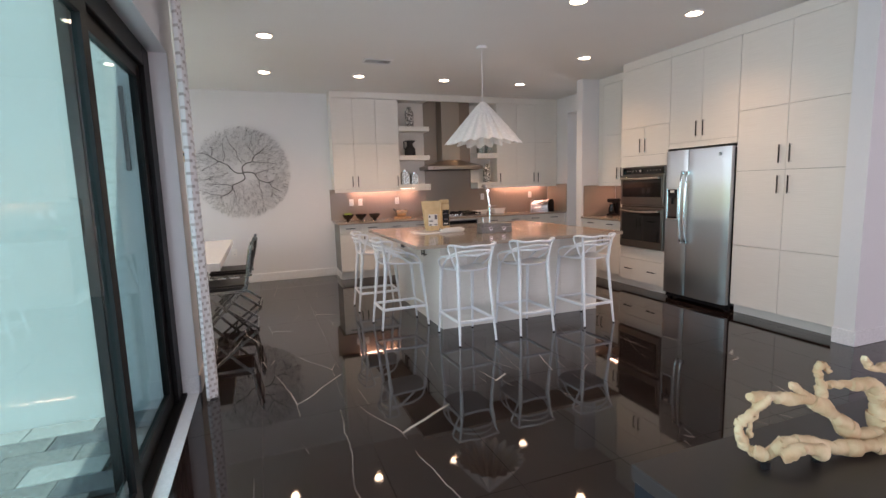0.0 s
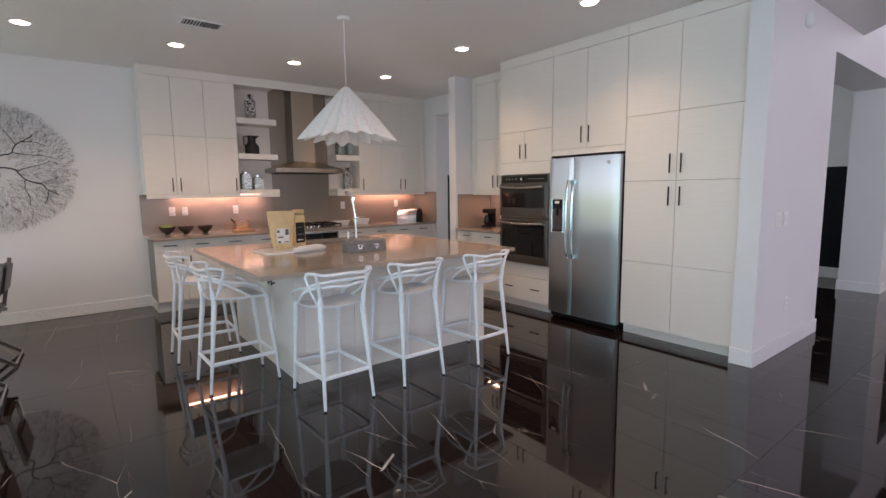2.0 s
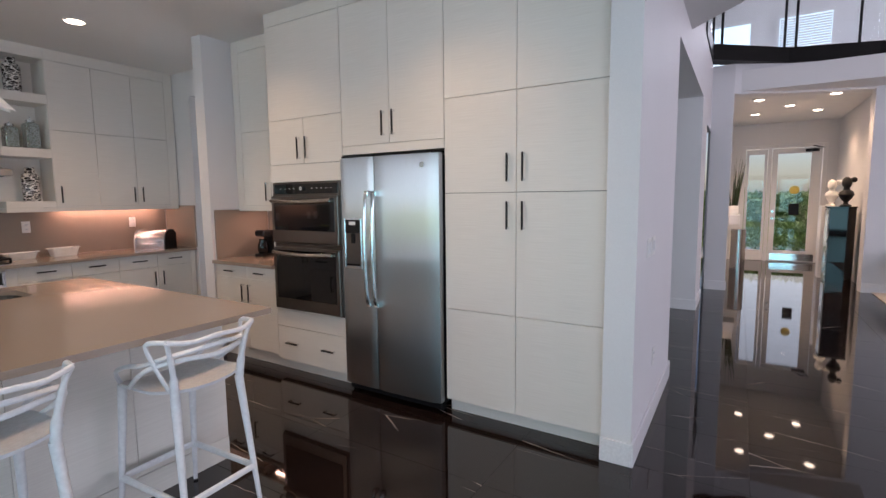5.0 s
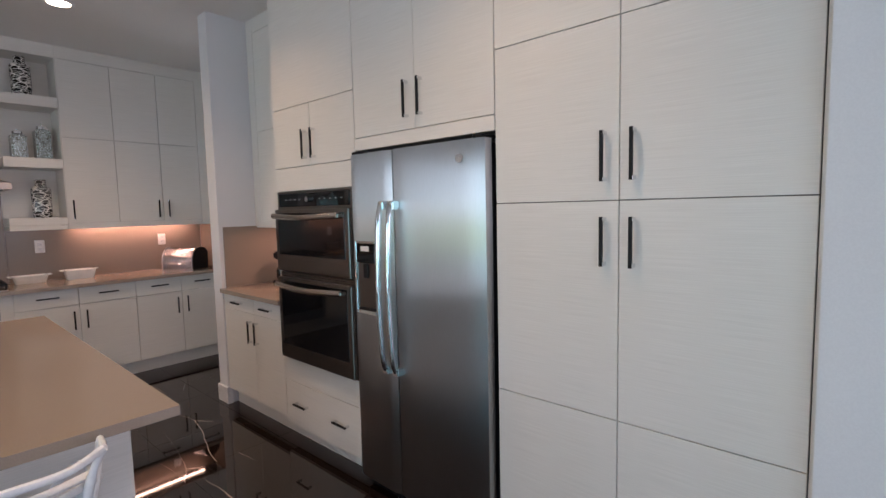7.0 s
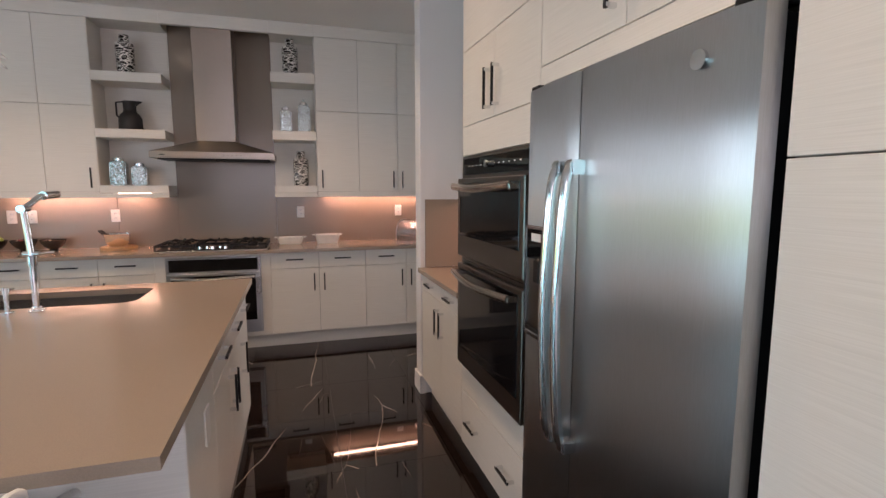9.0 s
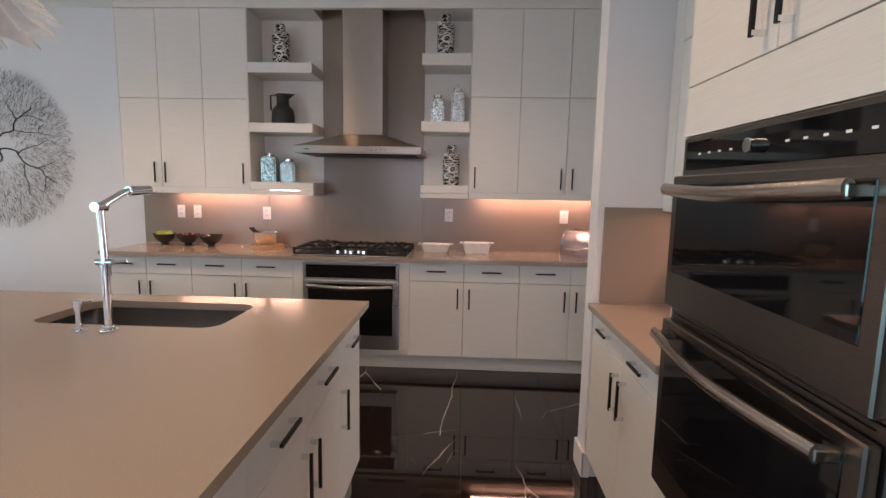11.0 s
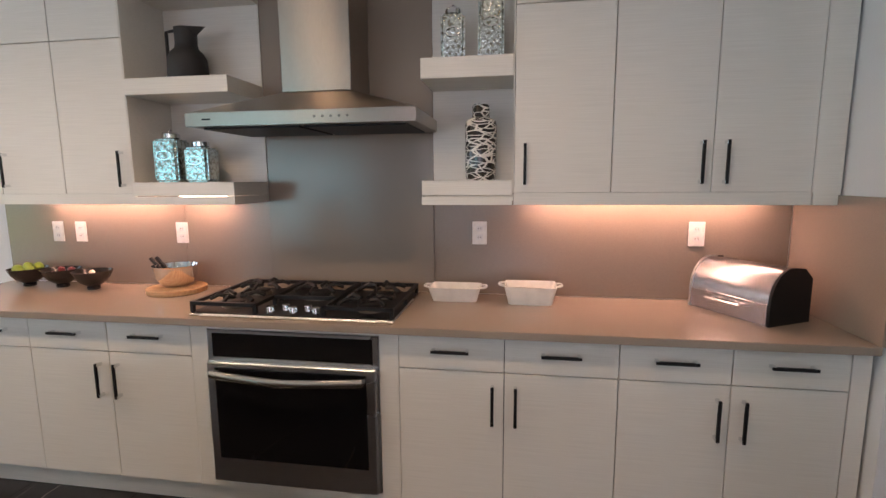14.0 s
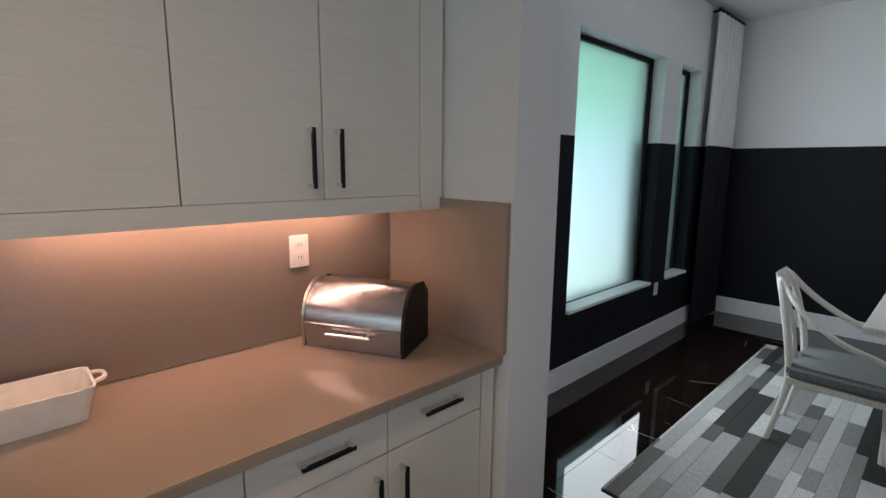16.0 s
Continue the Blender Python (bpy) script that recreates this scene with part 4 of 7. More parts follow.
# ---- bar stool: white plastic, three interlaced back lines, seat faces +y ----
def bar_stool():
    s = thing("bar_stool", 0, 0, 0, 0, "white moulded plastic bar stool with an interlaced looped back", "bar stool", "bar stools round the island")
    fx, by, fy, sz = 0.185, -0.255, 0.245, 0.66
    legs = {}
    for nm, x, y, tx, ty in (("back", -fx, by, -0.155, -0.185), ("back", fx, by, 0.155, -0.185), ("front", -fx, fy, -0.165, 0.185), ("front", fx, fy, 0.165, 0.185)):
        bm = bmesh.new()
        tube(bm, [(x, y, 0.008), ((x * 0.75 + tx * 0.25), (y * 0.75 + ty * 0.25), sz * 0.25), ((x + tx) / 2, (y + ty) / 2, sz * 0.5), (tx, ty, sz)], [0.0105, 0.0125, 0.015, 0.020], 10)
        l = part("leg", bm, PLASTIC, s, smooth=True)
        bm = bmesh.new()
        cyl(bm, x, y, 0.0, 0.010, 0.011, seg=12)
        part("rubber_foot", bm, BLACK, l, "dark rubber foot")

    def at(x, y, tx, ty, z):
        k = z / sz
        return (x + (tx - x) * k, y + (ty - y) * k, z)
    zf = 0.215
    A, B = at(-fx, by, -0.155, -0.185, zf), at(fx, by, 0.155, -0.185, zf)
    C, D = at(fx, fy, 0.165, 0.185, zf), at(-fx, fy, -0.165, 0.185, zf)
    for p, q in ((A, B), (B, C), (C, D), (D, A)):
        bm = bmesh.new()
        tube(bm, [p, q], 0.0125, 8, flat=1.25)
        part("footrest_bar", bm, PLASTIC, s, smooth=True)
    bm = bmesh.new()
    n, m = 12, 10
    grid = []
    for i in range(n + 1):
        row = []
        v = i / n * 2 - 1
        for j in range(m + 1):
            u = j / m * 2 - 1
            wx = 0.205 * (1 - 0.10 * abs(v) ** 3)
            dy = 0.205 * (1 - 0.08 * abs(u) ** 3)
            z = sz + 0.006 + 0.022 * (u * u) + 0.018 * max(0, -v) ** 2 - 0.012 * max(0, v) ** 3
            row.append((u * wx, v * dy, z))
        grid.append(row)
    topv = [[bm.verts.new(p) for p in r] for r in grid]
    botv = [[bm.verts.new((p[0] * 0.97, p[1] * 0.97, p[2] - 0.016)) for p in r] for r in grid]
    for i in range(n):
        for j in range(m):
            bm.faces.new((topv[i][j], topv[i][j + 1], topv[i + 1][j + 1], topv[i + 1][j]))
            bm.faces.new((botv[i][j], botv[i + 1][j], botv[i + 1][j + 1], botv[i][j + 1]))
    for i in range(n):
        for j in (0, m):
            bm.faces.new((topv[i][j], topv[i + 1][j], botv[i + 1][j], botv[i][j]))
    for j in range(m):
        for i in (0, n):
            bm.faces.new((topv[i][j], topv[i][j + 1], botv[i][j + 1], botv[i][j]))
    part("seat", bm, PLASTIC, s, smooth=True)
    r = 0.0088
    # back posts, rising from the back legs
    for sx in (-1, 1):
        bm = bmesh.new()
        tube(bm, spline([(sx * 0.155, -0.185, sz - 0.02), (sx * 0.165, -0.20, 0.76), (sx * 0.185, -0.215, 0.86), (sx * 0.205, -0.235, 0.918)], 5), [0.018] * 5 + [0.012] * 5 + [0.0095] * 6, 10)
        part("back_post", bm, PLASTIC, s, smooth=True)
    loops = [
        [(-0.205, -0.235, 0.918), (-0.12, -0.264, 0.902), (0.0, -0.274, 0.908), (0.12, -0.264, 0.902), (0.205, -0.235, 0.918)],
        [(-0.165, 0.185, 0.655), (-0.215, 0.13, 0.74), (-0.222, 0.03, 0.785), (-0.212, -0.08, 0.805), (-0.175, -0.19, 0.845), (-0.08, -0.25, 0.862), (0.0, -0.262, 0.866), (0.08, -0.25, 0.862), (0.175, -0.19, 0.845), (0.212, -0.08, 0.805), (0.222, 0.03, 0.785), (0.215, 0.13, 0.74), (0.165, 0.185, 0.655)],
        [(-0.205, 0.05, 0.685), (-0.225, -0.04, 0.745), (-0.215, -0.13, 0.80), (-0.13, -0.215, 0.825), (0.0, -0.245, 0.818), (0.13, -0.215, 0.825), (0.215, -0.13, 0.80), (0.225, -0.04, 0.745), (0.205, 0.05, 0.685)],
        [(-0.205, -0.235, 0.918), (-0.225, -0.13, 0.90), (-0.205, -0.15, 0.80), (-0.17, -0.17, 0.70)],
        [(0.205, -0.235, 0.918), (0.225, -0.13, 0.90), (0.205, -0.15, 0.80), (0.17, -0.17, 0.70)],
    ]
    for k, pts in enumerate(loops):
        bm = bmesh.new()
        tube(bm, spline(pts, 6), r, 8, flat=1.2)
        part("back_loop", bm, PLASTIC, s, smooth=True)
    return s


stool = bar_stool()
stool.matrix_world = pose(1.62, 4.10, 0, 0, 0, 2)
for x, y, rz in ((2.255, 4.11, 1), (2.965, 4.105, 3), (1.165, 4.80, -88), (1.11, 5.66, -91)):
    copy_thing(stool, pose(x, y, 0, 0, 0, rz))

# ---- pendant over the island ----
pe = thing("pendant_lamp", 2.285, 5.04, CEILZ, 0, "white pleated pendant lamp with a rippled rim, hanging unlit", "lamp")
bm = bmesh.new()
cyl(bm, 0, 0, -0.028, 0.0, 0.06)
part("canopy", bm, TRIM, pe, "", 0.006, 2, smooth=True)
bm = bmesh.new()
cyl(bm, 0, 0, -0.62, -0.02, 0.004, seg=8)
part("cord", bm, PLASTIC, pe)
bm = bmesh.new()
N, pleats = 220, 20
prev_o = prev_i = None
for i in range(13):
    t = i / 12
    rad = 0.028 + 0.38 * t ** 0.96
    zz = -0.60 - 0.45 * t ** 1.0
    amp = 0.040 * t ** 1.5
    ro, ri = [], []
    for k in range(N):
        a = k * 2 * math.pi / N
        wv = math.cos(pleats * a + 0.6 * math.sin(2 * a))
        q = rad + amp * wv
        dz = -0.016 * t ** 4 * wv + 0.016 * t ** 2 * math.sin(3 * a + 1)
        ro.append(bm.verts.new((q * math.cos(a), q * math.sin(a), zz + dz)))
        ri.append(bm.verts.new(((q - 0.003) * math.cos(a), (q - 0.003) * math.sin(a), zz + dz - 0.002)))
    if prev_o:
        for k in range(N):
            bm.faces.new((prev_o[k], prev_o[(k + 1) % N], ro[(k + 1) % N], ro[k]))
            bm.faces.new((prev_i[k], ri[k], ri[(k + 1) % N], prev_i[(k + 1) % N]))
    else:
        for k in range(N):
            bm.faces.new((ro[k], ri[k], ri[(k + 1) % N], ro[(k + 1) % N]))
    prev_o, prev_i = ro, ri
for k in range(N):
    bm.faces.new((prev_o[k], prev_o[(k + 1) % N], prev_i[(k + 1) % N], prev_i[k]))
part("shade", bm, PAPER, pe, "", smooth=True)

# ---- recessed lamps and vent ----
def downlight(x, y, z, watts=11, r=0.075):
    d = thing("recessed_light", x, y, z, 0, "round recessed ceiling lamp, lit warm white, white rim", "lamp", "recessed ceiling lamps")
    bm = bmesh.new()
    prof = [(r + 0.018, -0.001), (r + 0.018, -0.007), (r, -0.009), (r - 0.006, -0.003), (r - 0.006, -0.001)]
    lathe(bm, prof, 32)
    part("rim", bm, TRIM, d, smooth=True)
    bm = bmesh.new()
    cyl(bm, 0, 0, -0.0115, -0.0095, r - 0.008, seg=32)
    part("lens", bm, LAMPGLOW, d, "glowing lamp lens")
    l = bpy.data.lights.new("downlight", "SPOT")
    l.energy, l.spot_size, l.spot_blend, l.color, l.shadow_soft_size = watts * 5.0, radians(130), 1.0, (1.0, 0.70, 0.43), 0.05
    ob = new("downlight", l)
    ob.matrix_world = pose(x, y, z - 0.03)


for x, y in ((0.02, 6.79), (0.01, 5.22), (1.24, 6.75), (2.48, 6.73), (3.74, 6.74), (3.74, 5.15), (3.75, 3.53), (2.5, 3.58)):
    downlight(x, y, CEILZ)
ve = thing("ceiling_vent", 1.31, 5.93, CEILZ, 0, "white louvred air vent in the ceiling with dark gaps", "vent")
boxes("frame", ve, TRIM, (-0.18, 0.18, -0.11, -0.085, -0.012, -0.001), (-0.18, 0.18, 0.085, 0.11, -0.012, -0.001), (-0.18, -0.155, -0.085, 0.085, -0.012, -0.001), (0.155, 0.18, -0.085, 0.085, -0.012, -0.001), bevel=0.002)
# thin black sheet behind the slats, the darkness of the gaps as colour
boxes("gap_shade_plate", ve, BLACK, (-0.155, 0.155, -0.085, 0.085, -0.003, -0.001))
for k in range(12):
    x = -0.14 + k * 0.0255
    bm = bmesh.new()
    box(bm, -0.0045, 0.0045, -0.08, 0.08, -0.0008, 0.0008)
    sl = part("slat", bm, TRIM, ve, at=(x, 0, -0.008))
    sl.rotation_euler = (0, radians(62 if k < 6 else -62), 0)

# ---- small plates on the walls ----
def plate(name, x, y, z, rz, label, w=0.072, h=0.115, kind_="outlet"):
    t = thing(name, x, y, z, rz, label, kind_)
    boxes("cover", t, PLATE, (-w / 2, w / 2, -0.006, 0, -h / 2, h / 2), bevel=0.002, segments=2)
    n = max(1, round(w / 0.07))
    for k in range(n):
        cx = -w / 2 + (k + 0.5) * w / n
        if kind_ == "outlet":
            for dz in (-0.022, 0.022):
                boxes("socket", t, TRIM, (cx - 0.017, cx + 0.017, -0.0085, -0.006, dz - 0.014, dz + 0.014), bevel=0.003, label="small white socket face")
                boxes("slot", t, BLACK, (cx - 0.007, cx - 0.005, -0.0089, -0.0084, dz - 0.004, dz + 0.004), (cx + 0.005, cx + 0.007, -0.0089, -0.0084, dz - 0.004, dz + 0.004))
        else:
            boxes("rocker", t, TRIM, (cx - 0.016, cx + 0.016, -0.010, -0.006, -0.033, 0.033), bevel=0.002)
    return t


for x, z in ((1.29, 1.21), (1.44, 1.21), (2.08, 1.21), (3.72, 1.225), (4.73, 1.23)):
    plate("wall_outlet", x, 8.128, z, 0, "white double outlet plate on the taupe splashback")
plate("wall_outlet", -0.58, 8.139, 0.50, 0, "white outlet plate low on the white wall")
plate("wall_outlet", 5.11, 2.409, 0.43, 0, "white outlet plate low on the hall wall")
plate("wall_outlet", 8.18, 8.299, 0.47, 0, "white outlet plate low on the black dado")
plate("light_switch", 4.80, 2.409, 1.17, 0, "white double light switch on the hall wall", 0.115, 0.115, "switch")
plate("light_switch", 4.96, 2.409, 1.17, 0, "white double light switch on the hall wall", 0.115, 0.115, "switch")
t = thing("motion_detector", 5.12, 2.41, 2.78, 0, "small white motion detector high on the hall wall", "sensor")
boxes("housing", t, TRIM, (-0.035, 0.035, -0.05, 0, -0.055, 0.055), bevel=0.012, segments=3)

# ---- wall art: wire disc of branching twigs ----
art = thing("wall_sculpture", -0.36, 8.10, 1.735, 0, "round black wire wall sculpture of branching twigs with faint grey tips", "wall art")
rng = random.Random(7)
R = 0.70
TWIG = material("grey_wire", (0.20, 0.20, 0.21), 0.6)
bm = bmesh.new()


def wire(pts, r0, r1, seg=4):
    n = len(pts)
    tube(bm, pts, [r0 + (r1 - r0) * i / (n - 1) for i in range(n)], seg)


def twig(*pts, r=0.0078):
    """A main twig through (right, up) points, in hundredths of the disc's radius."""
    P = spline([(px * R / 100, rng.uniform(-0.008, 0.008), pz * R / 100) for px, pz in pts], 5)
    P = [Vector(p) + Vector((rng.uniform(-1, 1), 0, rng.uniform(-1, 1))) * 0.004 for p in P]
    wire(P, r, r * 0.55, 5)


twig((0, 0), (-10, -1), (-22, 6), (-30, 17), (-45, 24), (-58, 32), (-70, 40), (-82, 43))
twig((0, 0), (-1, 12), (8, 20), (20, 24), (24, 34), (33, 42), (45, 50), (46, 54))
twig((0, 0), (14, 1), (24, -4), (30, -14), (38, -20), (52, -24), (60, -34), (74, -42))
twig((0, 0), (3, -10), (0, -16), (-12, -22), (-24, -28), (-26, -38), (-36, -46), (-48, -50), (-48, -56))
twig((-38, 26), (-34, 36), (-37, 50), (-36, 64), r=0.0044)
twig((-62, 36), (-58, 46), (-62, 58), r=0.0044)
twig((0, 20), (-8, 32), (-12, 48), (-22, 62), (-26, 72), r=0.0044)
twig((26, 36), (20, 48), (12, 60), r=0.0044)
twig((34, 42), (48, 42), (62, 37), r=0.0044)
twig((20, 25), (38, 22), (56, 21), (70, 18), r=0.0044)
twig((24, -4), (38, 2), (52, 6), (66, 12), (76, 8), r=0.0044)
twig((46, -24), (60, -20), (74, -14), r=0.0044)
twig((32, -18), (32, -32), (36, -46), (36, -58), r=0.0044)
twig((60, -34), (58, -46), (54, -56), r=0.0044)
twig((-24, -30), (-20, -44), (-18, -60), (-20, -66), r=0.0044)
twig((-24, -28), (-44, -24), (-62, -24), (-78, -22), r=0.0044)
twig((-48, -48), (-62, -46), (-76, -42), r=0.0044)
twig((-30, 2), (-46, -6), (-60, -6), (-72, -12), (-84, -14), r=0.0044)
twig((-48, 24), (-62, 16), (-76, 10), (-84, 4), r=0.0044)
part("main_branch", bm, BLACK, art, "thick black wire branches")
bm = bmesh.new()
count = 0
while count < 3000:
    q, a = math.sqrt(rng.uniform(0.04, 1.0)) * R, rng.uniform(0, 2 * math.pi)
    x, z = q * math.cos(a), q * math.sin(a)
    h = a + rng.uniform(-0.8, 0.8)
    L = rng.uniform(0.035, 0.07)
    y = rng.uniform(-0.02, 0.03)
    p = [(x, y, z), (x + L * 0.5 * math.cos(h + 0.5), y, z + L * 0.5 * math.sin(h + 0.5)), (x + L * math.cos(h), y, z + L * math.sin(h))]
    if math.hypot(p[2][0], p[2][2]) < R * 1.03:
        rr = 0.0014 if q > 0.45 * R else 0.0011
        tube(bm, p, [rr, rr, rr * 0.6], 3)
        count += 1
part("fine_twig_mesh", bm, TWIG, art, "fine grey wire twigs", kind="stuff")

# ---- sliding door, patio, curtain ----
sd = tagged(thing("window_sliding_door", -0.80, 0, 0), "wide sliding glass door with thick dark bronze frame", "sliding door", kind="structure")
boxes("track", sd, FRAME, (-0.06, 0.06, -4.2, 3.73, -0.006, 0.018), bevel=0.003)
boxes("sill_strip", sd, TRIM, (0.062, 0.135, -4.2, 3.73, -0.005, 0.006), label="pale metal threshold strip")
boxes("window_frame", sd, FRAME, (-0.06, 0.03, 3.56, 3.74, 0.018, 2.38), (-0.06, 0.03, -4.2, 3.56, 2.25, 2.38), bevel=0.004)
for y0, y1, x in ((2.32, 3.56, -0.02), (0.40, 2.42, 0.02), (-1.95, 0.50, -0.02), (-4.18, -1.85, 0.02)):
    bm = bmesh.new()
    box(bm, x - 0.02, x + 0.02, y0, y0 + 0.09, 0.02, 2.25)
    box(bm, x - 0.02, x + 0.02, y1 - 0.09, y1, 0.02, 2.25)
    box(bm, x - 0.02, x + 0.02, y0 + 0.09, y1 - 0.09, 0.02, 0.12)
    box(bm, x - 0.02, x + 0.02, y0 + 0.09, y1 - 0.09, 2.17, 2.25)
    f = part("panel_frame", bm, FRAME, sd, "dark bronze door frame")
    bm = bmesh.new()
    box(bm, x - 0.004, x + 0.004, y0 + 0.09, y1 - 0.09, 0.12, 2.17)
    g = part("pane", bm, GLASS, f, "clear tinted glass pane")
    g.visible_shadow = False
solid("wall_jamb", WALL, (-0.86, WX, 3.745, 4.05, 0, CEILZ), (-0.86, WX, 3.05, 3.745, 2.381, CEILZ), label="white plaster jamb beside the sliding door")
baseboard("baseboard_slider", (WX, WX + 0.015, 3.73, 4.05), (-0.77, WX + 0.015, 3.73, 3.745), (-0.86, WX + 0.015, 4.05, 4.065))
solid("wall_west", WALL, (-0.86, WX, -6.2, 3.05, 2.381, CEILZ), (-0.86, WX, -6.2, -4.2, 0, 2.38), label="white wall over the wide sliding door")

CURT = bpy.data.materials.new("dashed_curtain")
CURT.use_nodes = True
nt = CURT.node_tree
pc = nt.nodes["Principled BSDF"]
pc.inputs["Roughness"].default_value = 0.85
tcc = nt.nodes.new("ShaderNodeTexCoord")
sp = nt.nodes.new("ShaderNodeSeparateXYZ")
nt.links.new(tcc.outputs["Object"], sp.inputs[0])
br = nt.nodes.new("ShaderNodeTexBrick")
br.inputs["Scale"].default_value = 1.0
br.inputs["Brick Width"].default_value, br.inputs["Row Height"].default_value = 0.055, 0.042
br.inputs["Mortar Size"].default_value = 0.016
br.inputs["Mortar Smooth"].default_value = 0.5
br.inputs["Color1"].default_value, br.inputs["Color2"].default_value, br.inputs["Mortar"].default_value = (0.46, 0.42, 0.40, 1), (0.62, 0.58, 0.56, 1), (0.84, 0.83, 0.83, 1)
cbb = nt.nodes.new("ShaderNodeCombineXYZ")
ad = nt.nodes.new("ShaderNodeMath")
ad.operation = "ADD"
nt.links.new(sp.outputs["X"], ad.inputs[0])
nt.links.new(sp.outputs["Y"], ad.inputs[1])
nt.links.new(ad.outputs[0], cbb.inputs[0])
nt.links.new(sp.outputs["Z"], cbb.inputs[1])
nt.links.new(cbb.outputs[0], br.inputs["Vector"])
nt.links.new(br.outputs["Color"], pc.inputs["Base Color"])
LINEN = material("white_linen", (0.82, 0.81, 0.79), 0.85, scale=200, stretch=(1, 1, 0.2), bump=0.2)


def curtain_sheet(x0, y0, x1, y1, z0, z1, folds, depth, mat, parent, name="fabric"):
    bm = bmesh.new()
    n, m = folds * 10, 8
    ax = Vector((x1 - x0, y1 - y0, 0))
    side = Vector((-ax.y, ax.x, 0)).normalized()
    rows = []
    for j in range(m + 1):
        v = j / m
        row = []
        for i in range(n + 1):
            u = i / n
            d = depth * (0.6 + 0.4 * (1 - v)) * math.sin(u * folds * 2 * math.pi + 0.5 * math.sin(v * 2 + u * 5))
            p = Vector((x0, y0, 0)) + ax * u + side * d
            row.append((p.x, p.y, z0 + (z1 - z0) * v))
        rows.append(row)
    A = [[bm.verts.new(p) for p in r] for r in rows]
    B = [[bm.verts.new(Vector(p) + side * 0.003) for p in r] for r in rows]
    for j in range(m):
        for i in range(n):
            bm.faces.new((A[j][i], A[j][i + 1], A[j + 1][i + 1], A[j + 1][i]))
            bm.faces.new((B[j][i], B[j + 1][i], B[j + 1][i + 1], B[j][i + 1]))
    for i in range(n):
        for j in (0, m):
            bm.faces.new((A[j][i], B[j][i], B[j][i + 1], A[j][i + 1]))
    for j in range(m):
        for i in (0, n):
            bm.faces.new((A[j][i], A[j + 1][i], B[j + 1][i], B[j][i]))
    return part(name, bm, mat, parent, smooth=True)


cu = thing("curtain", -0.56, 3.6, 0, 0, "white curtain with rows of grey dashes beside the sliding door", "curtain")
curtain_sheet(-0.02, 0.22, 0.0, -0.08, 0.012, 2.80, 3, 0.035, CURT, cu)
rod = thing("curtain_rod", -0.56, 3.6, 2.84, 0, "dark metal curtain rod above the sliding door", "curtain rod")
bm = bmesh.new()
tube(bm, [(0, -3.5, 0), (0, 0.30, 0)], 0.012, 10)
part("rod", bm, FRAME, rod, smooth=True)
bm = bmesh.new()
cyl(bm, 0, 0, 0.30, 0.36, 0.022, axis="y", seg=16)
part("finial", bm, FRAME, rod, smooth=True)
boxes("bracket", rod, FRAME, (-0.10, 0.0, 0.20, 0.215, -0.008, 0.008))

# plain grey upright bar fixed to the outside wall
ol = thing("outdoor_wall_light", -0.967, 3.85, 1.61, 0, "slim grey upright bar on the white outside wall", "lamp")
boxes("housing", ol, GROUT, (-0.0125, 0.0125, -0.04, 0.0, 0.0, 0.56), bevel=0.003)

# nook window, closing the breakfast corner
GARDEN = glow("garden_backdrop", (0, 0, 0), 5.2)
gn = GARDEN.node_tree
gp = gn.nodes["Principled BSDF"]
gt_, gs, gm, gr = (gn.nodes.new(k) for k in ("ShaderNodeTexCoord", "ShaderNodeSeparateXYZ", "ShaderNodeMapRange", "ShaderNodeValToRGB"))
gn.links.new(gt_.outputs["Object"], gs.inputs[0])
gn.links.new(gs.outputs["Z"], gm.inputs[0])
gm.inputs["From Min"].default_value, gm.inputs["From Max"].default_value = -0.3, 3.2
gn.links.new(gm.outputs[0], gr.inputs[0])
gn.links.new(gr.outputs[0], gp.inputs["Emission Color"])
ge = gr.color_ramp.elements
ge[0].position, ge[0].color = 0.0, (0.36, 0.52, 0.64, 1)
ge[1].position, ge[1].color = 1.0, (0.85, 0.93, 1.0, 1)
for pos, c in ((0.20, (0.46, 0.66, 0.76, 1)), (0.235, (0.27, 0.36, 0.17, 1)), (0.42, (0.33, 0.42, 0.21, 1)), (0.46, (0.62, 0.76, 0.82, 1)), (0.65, (0.68, 0.82, 0.95, 1))):
    e_ = ge.new(pos)
    e_.color = c
solid("backdrop_garden", GARDEN, (-4.02, -4.0, 3.4, 9.2, -0.3, 3.2), label="lawn, water and sky beyond the breakfast window")
nw = tagged(thing("window_nook", -2.9, 6.05, 0), "wide window of the breakfast corner", "window", kind="structure")
boxes("window_frame", nw, FRAME, (-0.03, 0.03, -1.9, -1.84, 0.1, 2.4), (-0.03, 0.03, 1.84, 1.9, 0.1, 2.4), (-0.03, 0.03, -1.84, 1.84, 2.34, 2.4), (-0.03, 0.03, -1.84, 1.84, 0.1, 0.16), (-0.03, 0.03, -0.03, 0.03, 0.16, 2.34))
for a, b in ((-1.84, -0.03), (0.03, 1.84)):
    g = boxes("pane", nw, CLEAR, (-0.004, 0.004, a, b, 0.16, 2.34))
    g.visible_shadow = False

# ---- breakfast table and chairs ----
WHITETOP = material("white_gloss_top", (0.80, 0.77, 0.73), 0.15, scale=30, large=0.02)
bt = thing("breakfast_table", -1.22, 6.33, 0, 0, "white slab breakfast table with a thick top on a panel base", "table")
boxes("tabletop", bt, WHITETOP, (-0.66, 0.66, -1.25, 1.25, 0.685, 0.76), bevel=0.004, segments=2)
boxes("base", bt, WHITETOP, (-0.35, 0.35, -0.75, 0.75, 0.0, 0.684), bevel=0.003)
